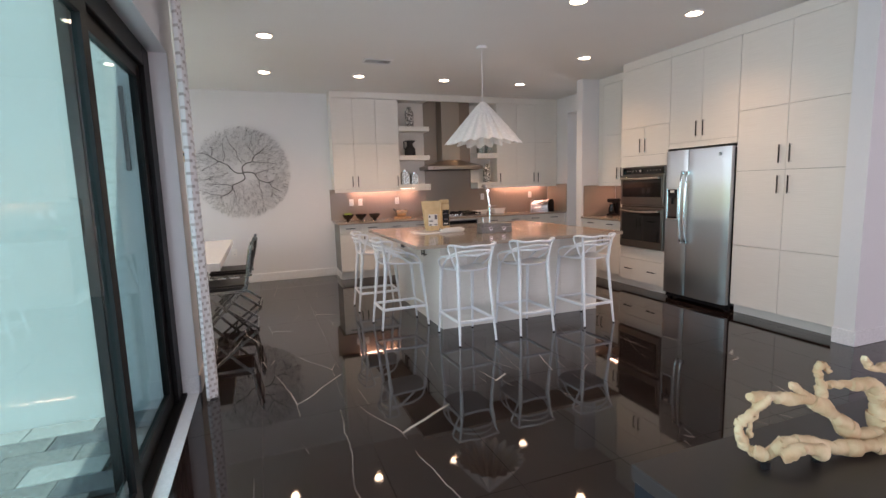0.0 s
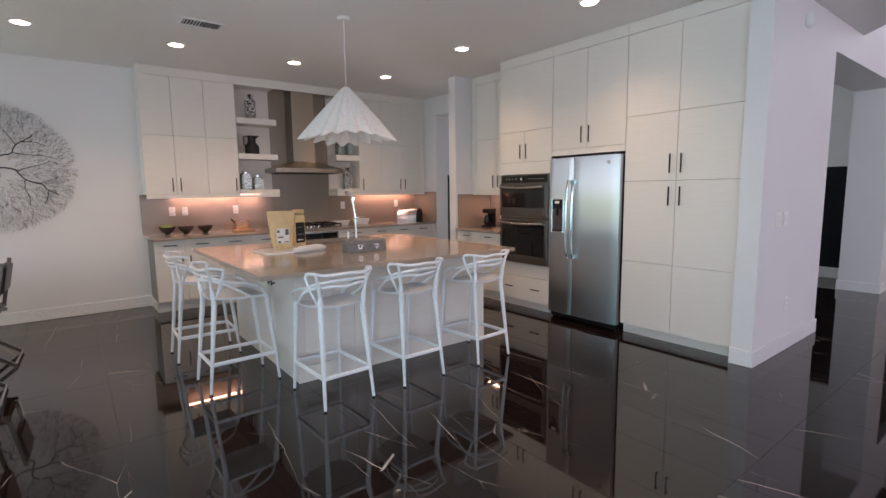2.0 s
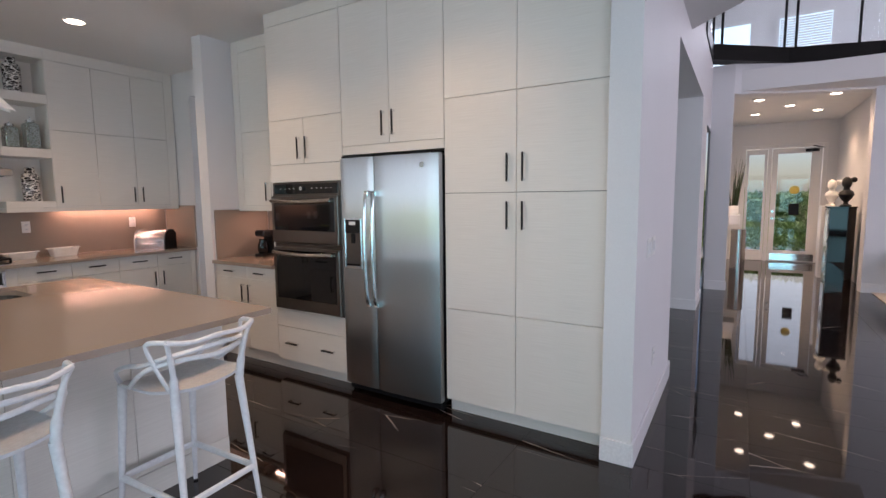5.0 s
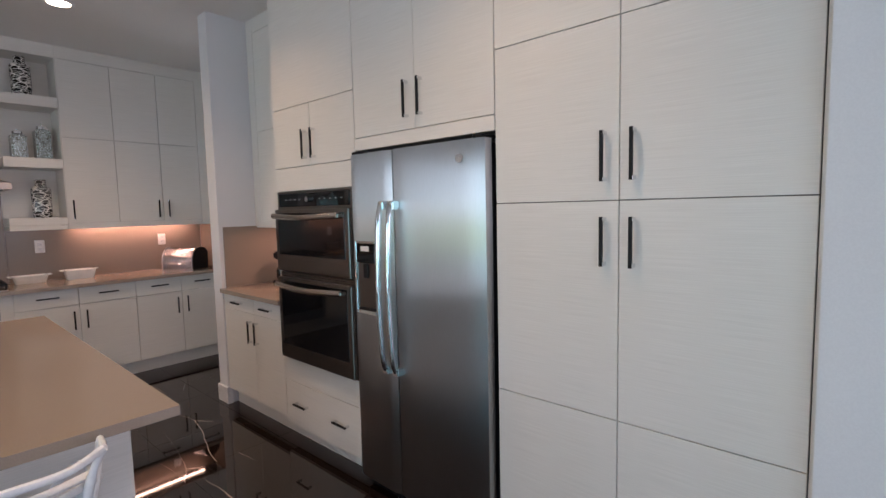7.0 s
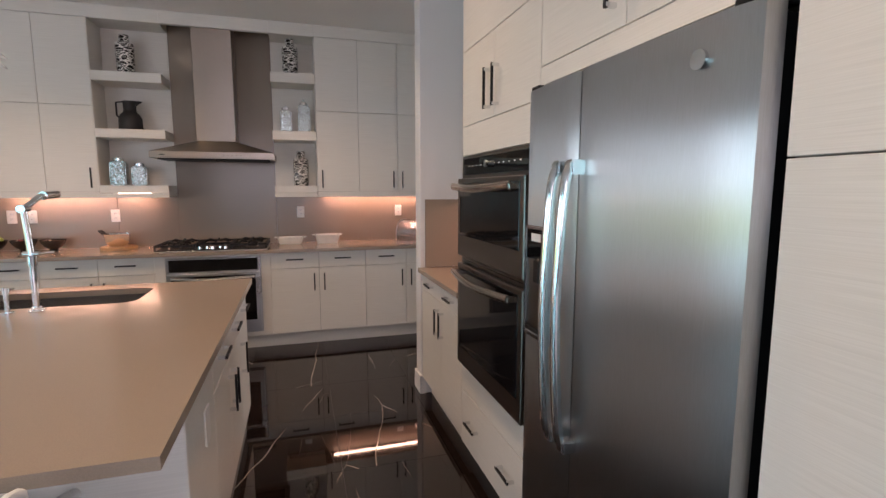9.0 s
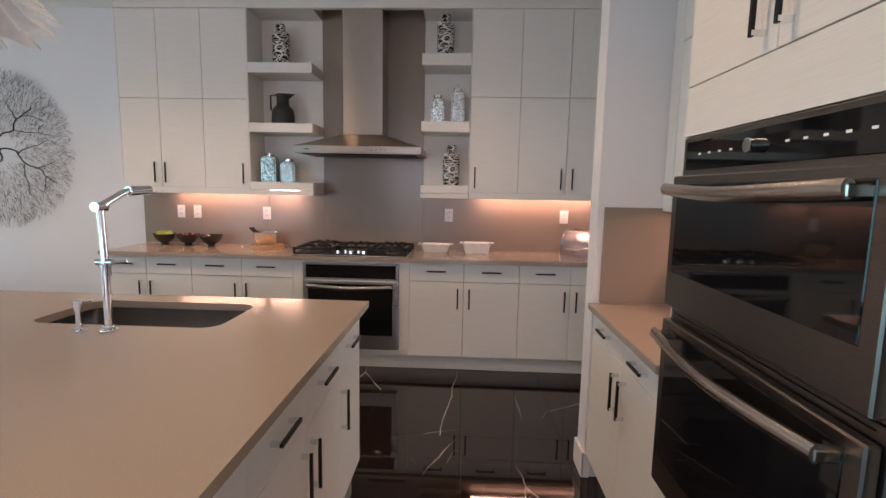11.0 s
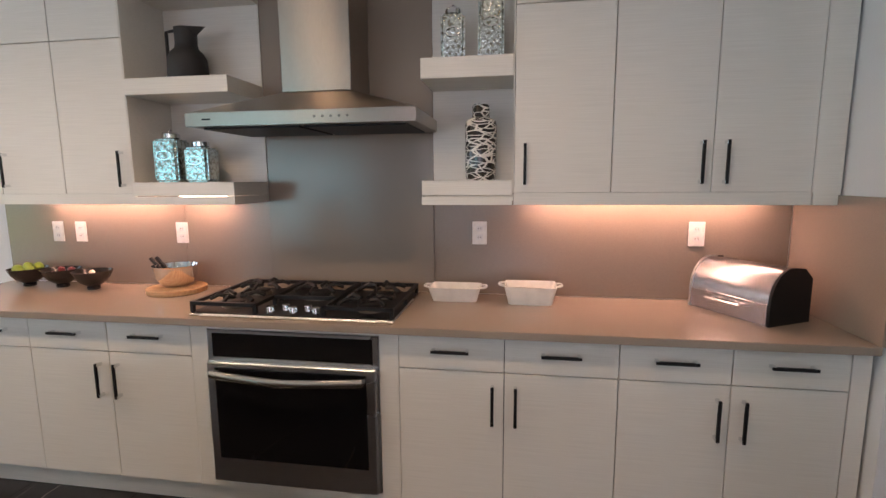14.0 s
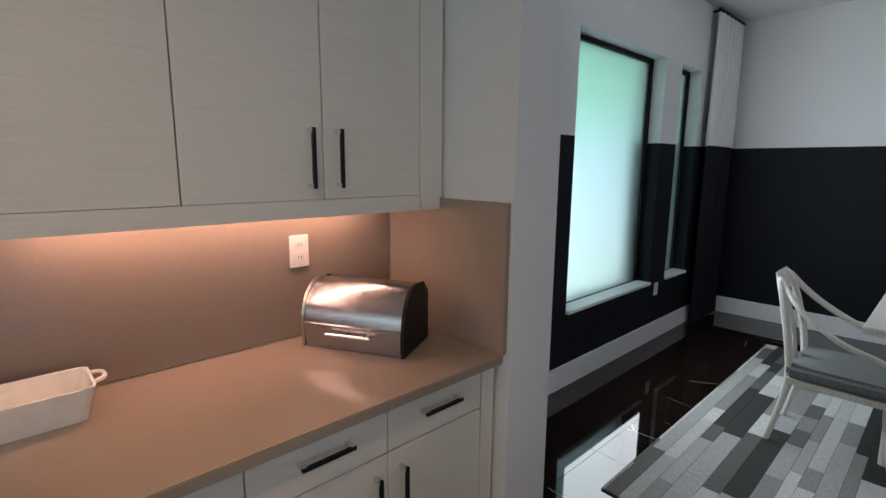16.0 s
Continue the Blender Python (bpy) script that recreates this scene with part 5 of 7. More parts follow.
CHROMED = material("dark_chrome", (0.42, 0.41, 0.40), 0.14, 1.0, rough2=0.25)


def breakfast_chair():
    c = thing("dining_chair", 0, 0, 0, 0, "black leather chair with crossed flat chrome legs at the breakfast table", "chair", "chairs at the breakfast table")
    boxes("seat", c, LEATHER, (-0.23, 0.23, -0.22, 0.25, 0.42, 0.49), bevel=0.02, segments=3)
    bm = bmesh.new()
    bmesh.ops.create_cube(bm, size=1, matrix=pose(0, -0.265, 0.74, 10) @ Matrix.Diagonal((0.45, 0.055, 0.26, 1)))
    part("backrest", bm, LEATHER, c, "", 0.022, 3, smooth=True)
    for s in (-1, 1):
        bm = bmesh.new()
        x = s * 0.235
        for p, q in (((x, -0.285, 0.875), (x, -0.21, 0.44)), ((x, -0.21, 0.46), (x, 0.22, 0.0)), ((x, 0.22, 0.41), (x, -0.30, 0.0)), ((x, -0.23, 0.41), (x, 0.25, 0.41))):
            p, q = Vector(p), Vector(q)
            d = (q - p)
            mid = (p + q) / 2
            ang = math.degrees(math.atan2(d.z, d.y))
            bmesh.ops.create_cube(bm, size=1, matrix=pose(mid.x, mid.y, mid.z + 0.012, ang) @ Matrix.Diagonal((0.012, d.length, 0.03, 1)))
        part("side_frame", bm, CHROMED, c, "polished chrome crossed frame", 0.002)
    for y, z in ((-0.30, 0.02), (0.0, 0.215)):
        bm = bmesh.new()
        tube(bm, [(-0.235, y, z), (0.235, y, z)], 0.011, 8)
        part("crossbar", bm, CHROMED, c)
    return c


bc = breakfast_chair()
bc.matrix_world = pose(-0.56, 5.52, 0, 0, 0, 90)
copy_thing(bc, pose(-0.53, 6.55, 0, 0, 0, 88))

de = thing("decanter", -1.02, 6.75, 0.76, 0, "tall clear glass jar with a lid on the breakfast table", "jar")
bm = bmesh.new()
lathe(bm, [(0.07, 0.0), (0.075, 0.02), (0.075, 0.20), (0.05, 0.25), (0.04, 0.27)], 24)
part("jar", bm, CLEAR, de, smooth=True)
bm = bmesh.new()
lathe(bm, [(0.048, 0.271), (0.05, 0.285), (0.02, 0.30), (0.012, 0.31), (0.022, 0.325), (0.012, 0.345)], 20)
part("lid", bm, CLEAR, de, "clear glass lid", smooth=True)
bl = thing("table_tray", -1.2, 7.1, 0.76, 0, "thin black tray lying on the breakfast table", "tray")
boxes("tray", bl, BLACK, (-0.30, 0.30, -0.18, 0.18, 0.001, 0.018), bevel=0.004)
BRASS = material("brass", (0.72, 0.50, 0.22), 0.25, 1.0, rough2=0.35)
ch = thing("linear_chandelier", -1.2, 6.5, CEILZ, 0, "black and brass linear lamp hanging over the breakfast table", "lamp")
boxes("canopy", ch, BLACK, (-0.06, 0.06, -0.2, 0.2, -0.03, -0.001), bevel=0.004)
for y in (-0.45, 0.45):
    bm = bmesh.new()
    tube(bm, [(0, y * 0.3, -0.03), (0, y, -1.04)], 0.004, 6)
    part("cord", bm, BLACK, ch)
boxes("bar", ch, BRASS, (-0.27, 0.27, -0.6, 0.6, -1.12, -1.04), bevel=0.004)
boxes("band", ch, BLACK, (-0.275, 0.275, -0.605, 0.605, -1.095, -1.065), bevel=0.002)

# ---- things on the shelves ----
WEAVE = bpy.data.materials.new("black_white_glaze")
WEAVE.use_nodes = True
nt = WEAVE.node_tree
pw = nt.nodes["Principled BSDF"]
pw.inputs["Roughness"].default_value = 0.12
tcw = nt.nodes.new("ShaderNodeTexCoord")
wob = nt.nodes.new("ShaderNodeTexNoise")
wob.inputs["Scale"].default_value = 9.0
nt.links.new(tcw.outputs["Object"], wob.inputs["Vector"])
wadd = nt.nodes.new("ShaderNodeVectorMath")
wadd.operation = "MULTIPLY_ADD"
wadd.inputs[1].default_value = (0.02, 0.02, 0.02)
nt.links.new(wob.outputs["Color"], wadd.inputs[0])
nt.links.new(tcw.outputs["Object"], wadd.inputs[2])
last = None
for rot, sc in ((0.75, 30), (-0.65, 24)):
    mpw = nt.nodes.new("ShaderNodeMapping")
    mpw.inputs["Rotation"].default_value = (rot * 0.5, rot, 0.0)
    mpw.inputs["Scale"].default_value = (0.38, 0.6, 1.2)
    vo = nt.nodes.new("ShaderNodeTexVoronoi")
    vo.feature = "DISTANCE_TO_EDGE"
    vo.inputs["Scale"].default_value = sc
    nt.links.new(wadd.outputs[0], mpw.inputs[0])
    nt.links.new(mpw.outputs[0], vo.inputs["Vector"])
    lt = nt.nodes.new("ShaderNodeMath")
    lt.operation = "LESS_THAN"
    lt.inputs[1].default_value = 0.05
    nt.links.new(vo.outputs["Distance"], lt.inputs[0])
    if last:
        mxm = nt.nodes.new("ShaderNodeMath")
        mxm.operation = "MAXIMUM"
        nt.links.new(last.outputs[0], mxm.inputs[0])
        nt.links.new(lt.outputs[0], mxm.inputs[1])
        last = mxm
    else:
        last = lt
mw = nt.nodes.new("ShaderNodeMix")
mw.data_type = "RGBA"
mw.inputs["A"].default_value, mw.inputs["B"].default_value = (0.02, 0.017, 0.015, 1), (0.75, 0.72, 0.68, 1)
nt.links.new(last.outputs[0], mw.inputs["Factor"])
nt.links.new(mw.outputs["Result"], pw.inputs["Base Color"])
MERC = material("mercury_glass", (0.52, 0.59, 0.58), 0.14, 1.0, color2=(0.24, 0.24, 0.20), scale=70, bump=1.0, bump_scale=90, large=0.2, ramp=(0.40, 0.52))
MATTBLACK = material("matt_black_clay", (0.022, 0.020, 0.020), 0.6, scale=60, bump=0.2)


def patterned_jar(x, z):
    v = thing("ginger_jar", x, 7.955, z, 0, "tall black and white criss-cross glazed jar with a short lid", "vase", "patterned jars on the shelves")
    bm = bmesh.new()
    lathe(bm, [(0.062, 0.0), (0.066, 0.006), (0.070, 0.06), (0.072, 0.24), (0.066, 0.262), (0.044, 0.274), (0.038, 0.276)], 32)
    part("body", bm, WEAVE, v, smooth=True)
    bm = bmesh.new()
    lathe(bm, [(0.036, 0.2765), (0.040, 0.279), (0.039, 0.328), (0.034, 0.334)], 28)
    part("lid", bm, WEAVE, v, smooth=True)


for x, z in ((2.305, 2.4405), (3.672, 2.5205), (3.738, 1.4855)):
    patterned_jar(x, z)


def square_jar(x, z, h, w):
    v = thing("square_jar", x, 7.955, z, 4, "square mercury-glass jar with a round silver lid and oval emblem", "jar", "mercury glass jars on the shelves")
    bm = bmesh.new()
    b = h * 0.80
    box(bm, -w / 2, w / 2, -w / 2, w / 2, 0, b)
    part("body", bm, MERC, v, "", 0.012, 3, smooth=True)
    bm = bmesh.new()
    lathe(bm, [(w * 0.28, b), (w * 0.30, b + 0.004), (w * 0.34, b + 0.008), (w * 0.34, b + 0.026), (w * 0.25, b + 0.034), (0.006, b + 0.036), (0.004, h - 0.012), (0.007, h - 0.006), (0.003, h)], 24)
    part("lid", bm, CHROME, v, "silver screw lid with a small knob", smooth=True)
    bm = bmesh.new()
    ring = [(w * 0.30 * math.cos(a), -w / 2 - 0.003, b * 0.62 + w * 0.17 * math.sin(a)) for a in [k * math.pi / 10 for k in range(20)]]
    tube(bm, ring, 0.003, 6, closed=True)
    part("emblem", bm, CHROME, v, "oval raised emblem")


square_jar(2.19, 1.4855, 0.262, 0.125)
square_jar(2.352, 1.4855, 0.21, 0.118)
square_jar(3.615, 1.9955, 0.25, 0.105)
square_jar(3.78, 1.9955, 0.315, 0.112)
jg = thing("pitcher", 2.305, 7.97, 1.9655, 0, "matt black clay pitcher with a square handle and pointed spout", "pitcher")
bm = bmesh.new()
lathe(bm, [(0.088, 0.0), (0.094, 0.008), (0.090, 0.11), (0.074, 0.14), (0.054, 0.16), (0.050, 0.18), (0.052, 0.254), (0.047, 0.255), (0.044, 0.19)], 32)
part("body", bm, MATTBLACK, jg, smooth=True)
bm = bmesh.new()
tube(bm, [(-0.082, 0, 0.115), (-0.104, 0, 0.13), (-0.104, 0, 0.242), (-0.048, 0, 0.250)], 0.008, 8)
part("handle", bm, MATTBLACK, jg)
bm = bmesh.new()
a = [bm.verts.new(v) for v in ((0.02, -0.045, 0.255), (0.02, 0.045, 0.255), (0.035, 0, 0.20), (0.108, 0, 0.258))]
for f in ((0, 1, 3), (0, 3, 2), (1, 2, 3), (0, 2, 1)):
    bm.faces.new([a[i] for i in f])
part("spout", bm, MATTBLACK, jg)

# ---- things on the cooking worktop ----
TOPZ = 0.9155
BOWL = material("black_glazed_bowl", (0.018, 0.013, 0.012), 0.16, scale=40)
LIME = material("green_fruit", (0.28, 0.38, 0.05), 0.4, color2=(0.16, 0.26, 0.03), scale=8, bump=0.2)
PLUM = material("dark_red_fruit", (0.20, 0.03, 0.03), 0.3, color2=(0.10, 0.01, 0.015), scale=8)
ONION = material("pale_garlic", (0.72, 0.62, 0.52), 0.5, scale=8)


def bowl(x, y, label, fruit, pieces, fr_r):
    b = thing("bowl", x, y, TOPZ, 0, label, "bowl", "small bowls on the worktop")
    bm = bmesh.new()
    lathe(bm, [(0.030, 0.0), (0.032, 0.012), (0.028, 0.016), (0.062, 0.040), (0.084, 0.070), (0.096, 0.100), (0.093, 0.101), (0.080, 0.072), (0.058, 0.044), (0.02, 0.030)], 36)
    part("bowl", bm, BOWL, b, smooth=True)
    q = random.Random(int(x * 100))
    for k in range(pieces):
        a = k * 2.4
        d = 0.045 if k else 0.0
        f = thing("fruit", x + d * math.cos(a), y + d * math.sin(a), TOPZ + 0.045 + fr_r + (0.02 if k % 2 else 0.0) + fr_r * 0.3, 0, "small round fruit lying in the black bowl", "fruit", "fruit in the bowls")
        bm = bmesh.new()
        bmesh.ops.create_uvsphere(bm, u_segments=14, v_segments=10, radius=fr_r, matrix=pose(0, 0, 0, q.uniform(0, 90), q.uniform(0, 90)) @ Matrix.Diagonal((1.15, 1, 1, 1)))
        part("flesh", bm, fruit, f, smooth=True)


bowl(1.20, 8.0, "black glazed footed bowl full of limes", LIME, 8, 0.026)
bowl(1.415, 8.0, "black glazed footed bowl with dark red fruit", PLUM, 5, 0.018)
bowl(1.64, 7.97, "black glazed footed bowl with a few pale cloves", ONION, 3, 0.014)
OAK = material("oak_board", (0.55, 0.33, 0.17), 0.5, color2=(0.42, 0.23, 0.11), scale=12, stretch=(1, 8, 8), bump=0.2)
cb_ = thing("cutting_board", 2.135, 7.98, TOPZ, 0, "round light wooden board under the steel bowl", "board")
bm = bmesh.new()
cyl(bm, 0, 0, 0, 0.026, 0.145, seg=40)
part("board", bm, OAK, cb_, "", 0.003, smooth=True)
mb = thing("mixing_bowl", 2.12, 8.0, TOPZ + 0.0265, 0, "polished steel mixing bowl standing on the wooden board", "bowl")
bm = bmesh.new()
lathe(bm, [(0.055, 0.0), (0.075, 0.012), (0.098, 0.05), (0.107, 0.105), (0.113, 0.112), (0.105, 0.110), (0.094, 0.05), (0.05, 0.01)], 40)
part("bowl", bm, CHROME, mb, smooth=True)
for dx, dy in ((-0.06, 0.0), (-0.05, 0.03)):
    w = thing("whisk", 2.12 + dx, 8.0 + dy, TOPZ + 0.05, 0, "cooking tool with a black handle in the steel bowl", "utensil")
    bm = bmesh.new()
    tube(bm, [(0, 0, 0.0), (-0.03, 0, 0.06)], 0.005, 8)
    part("shaft", bm, CHROME, w)
    bm = bmesh.new()
    tube(bm, [(-0.03, 0, 0.06), (-0.085, 0.0, 0.12)], 0.010, 8)
    part("grip", bm, BLACK, w)
CERAM = material("white_ceramic", (0.84, 0.82, 0.78), 0.12, scale=20, large=0.01)


def dish(x, y, rz, w, d, h):
    s = thing("baking_dish", x, y, TOPZ, rz, "white ceramic rectangular baking dish with side handles", "dish", "baking dishes on the worktop")
    bm = bmesh.new()
    prev = None
    first = None
    for g, z in ((-0.02, 0.0), (0.0, h), (-0.006, h), (-0.025, 0.008)):
        ring = [bm.verts.new((px, py, z)) for px, py in rrect(-w / 2 - g, w / 2 + g, -d / 2 - g, d / 2 + g, 0.022, 4)]
        if prev:
            for k in range(len(ring)):
                bm.faces.new((prev[k], prev[(k + 1) % len(ring)], ring[(k + 1) % len(ring)], ring[k]))
        else:
            first = ring
        prev = ring
    bm.faces.new(prev)
    bm.faces.new(first[::-1])
    part("dish", bm, CERAM, s, smooth=True)
    for sx in (-1, 1):
        bm = bmesh.new()
        tube(bm, spline([(sx * w / 2, -0.035, h - 0.004), (sx * (w / 2 + 0.022), -0.02, h - 0.002), (sx * (w / 2 + 0.022), 0.02, h - 0.002), (sx * w / 2, 0.035, h - 0.004)], 4), 0.006, 8)
        part("handle", bm, CERAM, s, smooth=True)


dish(3.615, 8.0, 0, 0.25, 0.15, 0.068)
dish(3.97, 7.99, 0, 0.24, 0.17, 0.086)
bb = thing("bread_box", 4.875, 7.925, TOPZ, -61, "brushed steel roll-top bread box with black ends", "bread box")
BL, BD, BH = 0.19, 0.11, 0.22
BOXSTEEL = material("bread_box_steel", (0.38, 0.39, 0.42), 0.27, 1.0, color2=(0.31, 0.32, 0.345), scale=60, stretch=(0.3, 6, 12), bump=0.05, rough2=0.27)
prof = [(-BD, 0.0), (-BD, 0.085)] + [(-BD * math.cos(a), 0.085 + (BH - 0.085) * math.sin(a)) for a in [k * math.pi / 2 / 8 for k in range(1, 9)]] + [(BD * 0.6, BH * 0.97), (BD, BH * 0.78), (BD, 0.0)]


def extrude_profile(bm, pr, x0, x1):
    A, B = [bm.verts.new((x0, y, z)) for y, z in pr], [bm.verts.new((x1, y, z)) for y, z in pr]
    for k in range(len(pr)):
        bm.faces.new((A[k], A[(k + 1) % len(pr)], B[(k + 1) % len(pr)], B[k]))
    bm.faces.new(A[::-1])
    bm.faces.new(B)


bm = bmesh.new()
extrude_profile(bm, prof, -BL + 0.012, BL - 0.012)
part("body", bm, BOXSTEEL, bb, smooth=True)
for s in (-1, 1):
    bm = bmesh.new()
    extrude_profile(bm, [(y * 1.03, z * 1.02) for y, z in prof], s * (BL - 0.011), s * BL)
    part("end_cap", bm, BLACK if s > 0 else STEEL, bb, "dark end cap" if s > 0 else "steel end cap")
boxes("lower_panel", bb, BOXSTEEL, (-BL + 0.013, BL - 0.013, -BD - 0.006, -BD - 0.0005, 0.012, 0.088), bevel=0.002)
bm = bmesh.new()
tube(bm, [(-0.08, -BD - 0.028, 0.062), (0.08, -BD - 0.028, 0.062)], 0.0055, 10)
for x in (-0.06, 0.06):
    tube(bm, [(x, -BD - 0.005, 0.062), (x, -BD - 0.028, 0.062)], 0.004, 8)
part("handle", bm, CHROME, bb, "steel bar handle", smooth=True)
cm = thing("coffee_maker", 4.93, 5.98, TOPZ, -90, "small black coffee maker with a glass jug in the alcove", "coffee maker")
boxes("base", cm, BLACK, (-0.07, 0.07, -0.09, 0.07, 0.0, 0.03), bevel=0.006, segments=2)
boxes("tower", cm, BLACK, (-0.065, 0.065, 0.02, 0.07, 0.03, 0.20), bevel=0.006, segments=2)
boxes("head", cm, BLACK, (-0.07, 0.07, -0.08, 0.075, 0.20, 0.26), bevel=0.012, segments=3)
bm = bmesh.new()
lathe(bm, [(0.04, 0.031), (0.052, 0.06), (0.052, 0.11), (0.035, 0.16), (0.038, 0.175)], 24, 0, -0.035)
part("jug", bm, BLACKGLASS, cm, "dark glass jug", smooth=True)

# ---- things on the island ----
KRAFT = material("yellow_kraft_paper", (0.64, 0.47, 0.26), 0.6, color2=(0.56, 0.40, 0.21), scale=18, bump=0.5, large=0.05)
bg_ = thing("paper_bag", 1.735, 5.33, TOPZ + 0.0125, -6, "standing yellow kraft food bag with a black and white label", "bag")
bm = bmesh.new()
rings = []
for z, w, d in ((0.0, 0.075, 0.045), (0.03, 0.085, 0.05), (0.12, 0.095, 0.048), (0.22, 0.108, 0.030), (0.30, 0.120, 0.008), (0.345, 0.122, 0.003)):
    rings.append([bm.verts.new((x, y + 0.0 * z, z)) for x, y in rrect(-w, w, -d, d, min(w, d) * 0.6, 3)])
for A, B in zip(rings, rings[1:]):
    for k in range(len(A)):
        bm.faces.new((A[k], A[(k + 1) % len(A)], B[(k + 1) % len(A)], B[k]))
bm.faces.new(rings[0][::-1])
bm.faces.new(rings[-1])
part("pouch", bm, KRAFT, bg_, "", smooth=True)
LABELW = material("label_white", (0.72, 0.70, 0.66), 0.5)
boxes("label", bg_, LABELW, (-0.055, 0.055, -0.0535, -0.052, 0.055, 0.19), label="white paper label")
BAR = material("printed_bar", (0.09, 0.085, 0.10), 0.5)
for dims in ((-0.045, -0.02, -0.0548, -0.0536, 0.06, 0.075), (0.01, 0.05, -0.0548, -0.0536, 0.062, 0.072), (-0.045, 0.0, -0.0548, -0.0536, 0.105, 0.118), (-0.05, -0.03, -0.0548, -0.0536, 0.15, 0.175), (0.02, 0.05, -0.0548, -0.0536, 0.13, 0.182)):
    boxes("label_bar", bg_, BAR, dims, label="dark printed bar")
b2 = thing("paper_canister", 1.925, 5.42, TOPZ + 0.0125, 8, "tall tan packet with a dark label and folded top", "packet")
boxes("pouch", b2, KRAFT, (-0.055, 0.055, -0.04, 0.04, 0.0, 0.30), bevel=0.008, segments=2)
boxes("label", b2, BLACK, (-0.045, 0.045, -0.0425, -0.0405, 0.04, 0.23), label="black printed label")
for dims in ((-0.03, 0.03, -0.0438, -0.0426, 0.06, 0.072), (-0.03, 0.03, -0.0438, -0.0426, 0.11, 0.125), (-0.03, 0.02, -0.0438, -0.0426, 0.18, 0.19)):
    boxes("label_bar", b2, BAR if dims[4] > 0.1 else LABELW, dims, label="pale printed bar")
bm = bmesh.new()
tube(bm, [(-0.055, 0, 0.325), (0.055, 0, 0.325)], 0.028, 12)
part("rolled_top", bm, KRAFT, b2, "rolled paper top", smooth=True)
bo = thing("serving_board", 1.78, 5.24, TOPZ, 4, "thin white serving board lying on the island", "board")
bm = bmesh.new()
pts = rrect(-0.28, 0.28, -0.17, 0.24, 0.08, 6)
A, B = [bm.verts.new((x, y, 0)) for x, y in pts], [bm.verts.new((x, y, 0.012)) for x, y in pts]
for k in range(len(pts)):
    bm.faces.new((A[k], A[(k + 1) % len(pts)], B[(k + 1) % len(pts)], B[k]))
bm.faces.new(A[::-1])
bm.faces.new(B)
part("board", bm, CERAM, bo, "", 0.003)
na = thing("napkin", 1.90, 5.10, TOPZ + 0.0125, 14, "folded white cotton towel on the serving board", "towel")
bm = bmesh.new()
for k, (w, d, z) in enumerate(((0.15, 0.055, 0.0), (0.145, 0.048, 0.012), (0.12, 0.035, 0.022))):
    bmesh.ops.create_cube(bm, size=1, matrix=pose(0.01 * k, 0.004 * k, z + 0.008, 0, 0, 3 * k) @ Matrix.Diagonal((w * 2, d * 2, 0.013, 1)))
part("cloth", bm, LINEN, na, "", 0.006, 3, smooth=True)
GREYBOX = material("grey_leather_box", (0.20, 0.195, 0.19), 0.5, color2=(0.14, 0.135, 0.13), scale=45, bump=0.6, large=0.08)
gb = thing("box", 2.275, 4.78, TOPZ, -6, "small grey leather box with two chrome clasps on the island", "box")
boxes("body", gb, GREYBOX, (-0.175, 0.175, -0.09, 0.09, 0.0, 0.062), bevel=0.003)
boxes("lid", gb, GREYBOX, (-0.175, 0.175, -0.09, 0.09, 0.064, 0.105), bevel=0.005)
for x in (-0.075, 0.075):
    boxes("clasp", gb, OVENSTEEL, (x - 0.013, x + 0.013, -0.095, -0.0905, 0.035, 0.08), bevel=0.003, label="chrome clasp")
    bm = bmesh.new()
    tube(bm, [(x + 0.017 * math.cos(q), -0.099, 0.05 + 0.017 * math.sin(q)) for q in [k * math.pi / 6 for k in range(12)]], 0.004, 6, closed=True)
    part("clasp_ring", bm, CHROME, gb, "chrome clasp ring")

# ---- driftwood table ----
dt = thing("console_table", 1.62, 0.57, 0, 0, "low black-brown table with a dark apron in the living area", "table")
boxes("tabletop", dt, DARKWOOD, (-0.90, 0.90, -0.38, 0.33, 0.655, 0.70), bevel=0.003)
boxes("apron", dt, NAVY, (-0.895, -0.87, -0.37, 0.32, 0.50, 0.654), (0.87, 0.895, -0.37, 0.32, 0.50, 0.654), (-0.87, 0.87, 0.295, 0.32, 0.50, 0.654), (-0.87, 0.87, -0.37, -0.345, 0.50, 0.654), bevel=0.002)
for x in (-0.86, 0.80):
    for y in (-0.34, 0.23):
        boxes("leg", dt, NAVY, (x, x + 0.06, y, y + 0.06, 0, 0.654), bevel=0.003)
dw = thing("driftwood", 1.36, 0.70, 0.70, 0, "knotted bleached driftwood branch lying on the dark table", "driftwood")


def limb(pts, r0, r1):
    bm = bmesh.new()
    P = spline(pts, 7)
    n = len(P)
    q = random.Random(int(abs(pts[0][0]) * 1000) + n)
    rad = [0.64 * (r0 + (r1 - r0) * i / (n - 1)) * (1 + 0.2 * math.sin(i * 0.55 + 6 * q.random() * (i < 0)) + q.uniform(-0.09, 0.09)) for i in range(n)]
    P = [Vector(p) + Vector((q.uniform(-1, 1), q.uniform(-1, 1), q.uniform(-0.6, 0.6))) * 0.004 for p in P]
    tube(bm, P, rad, 12)
    part("branch", bm, DRIFT, dw, smooth=True)


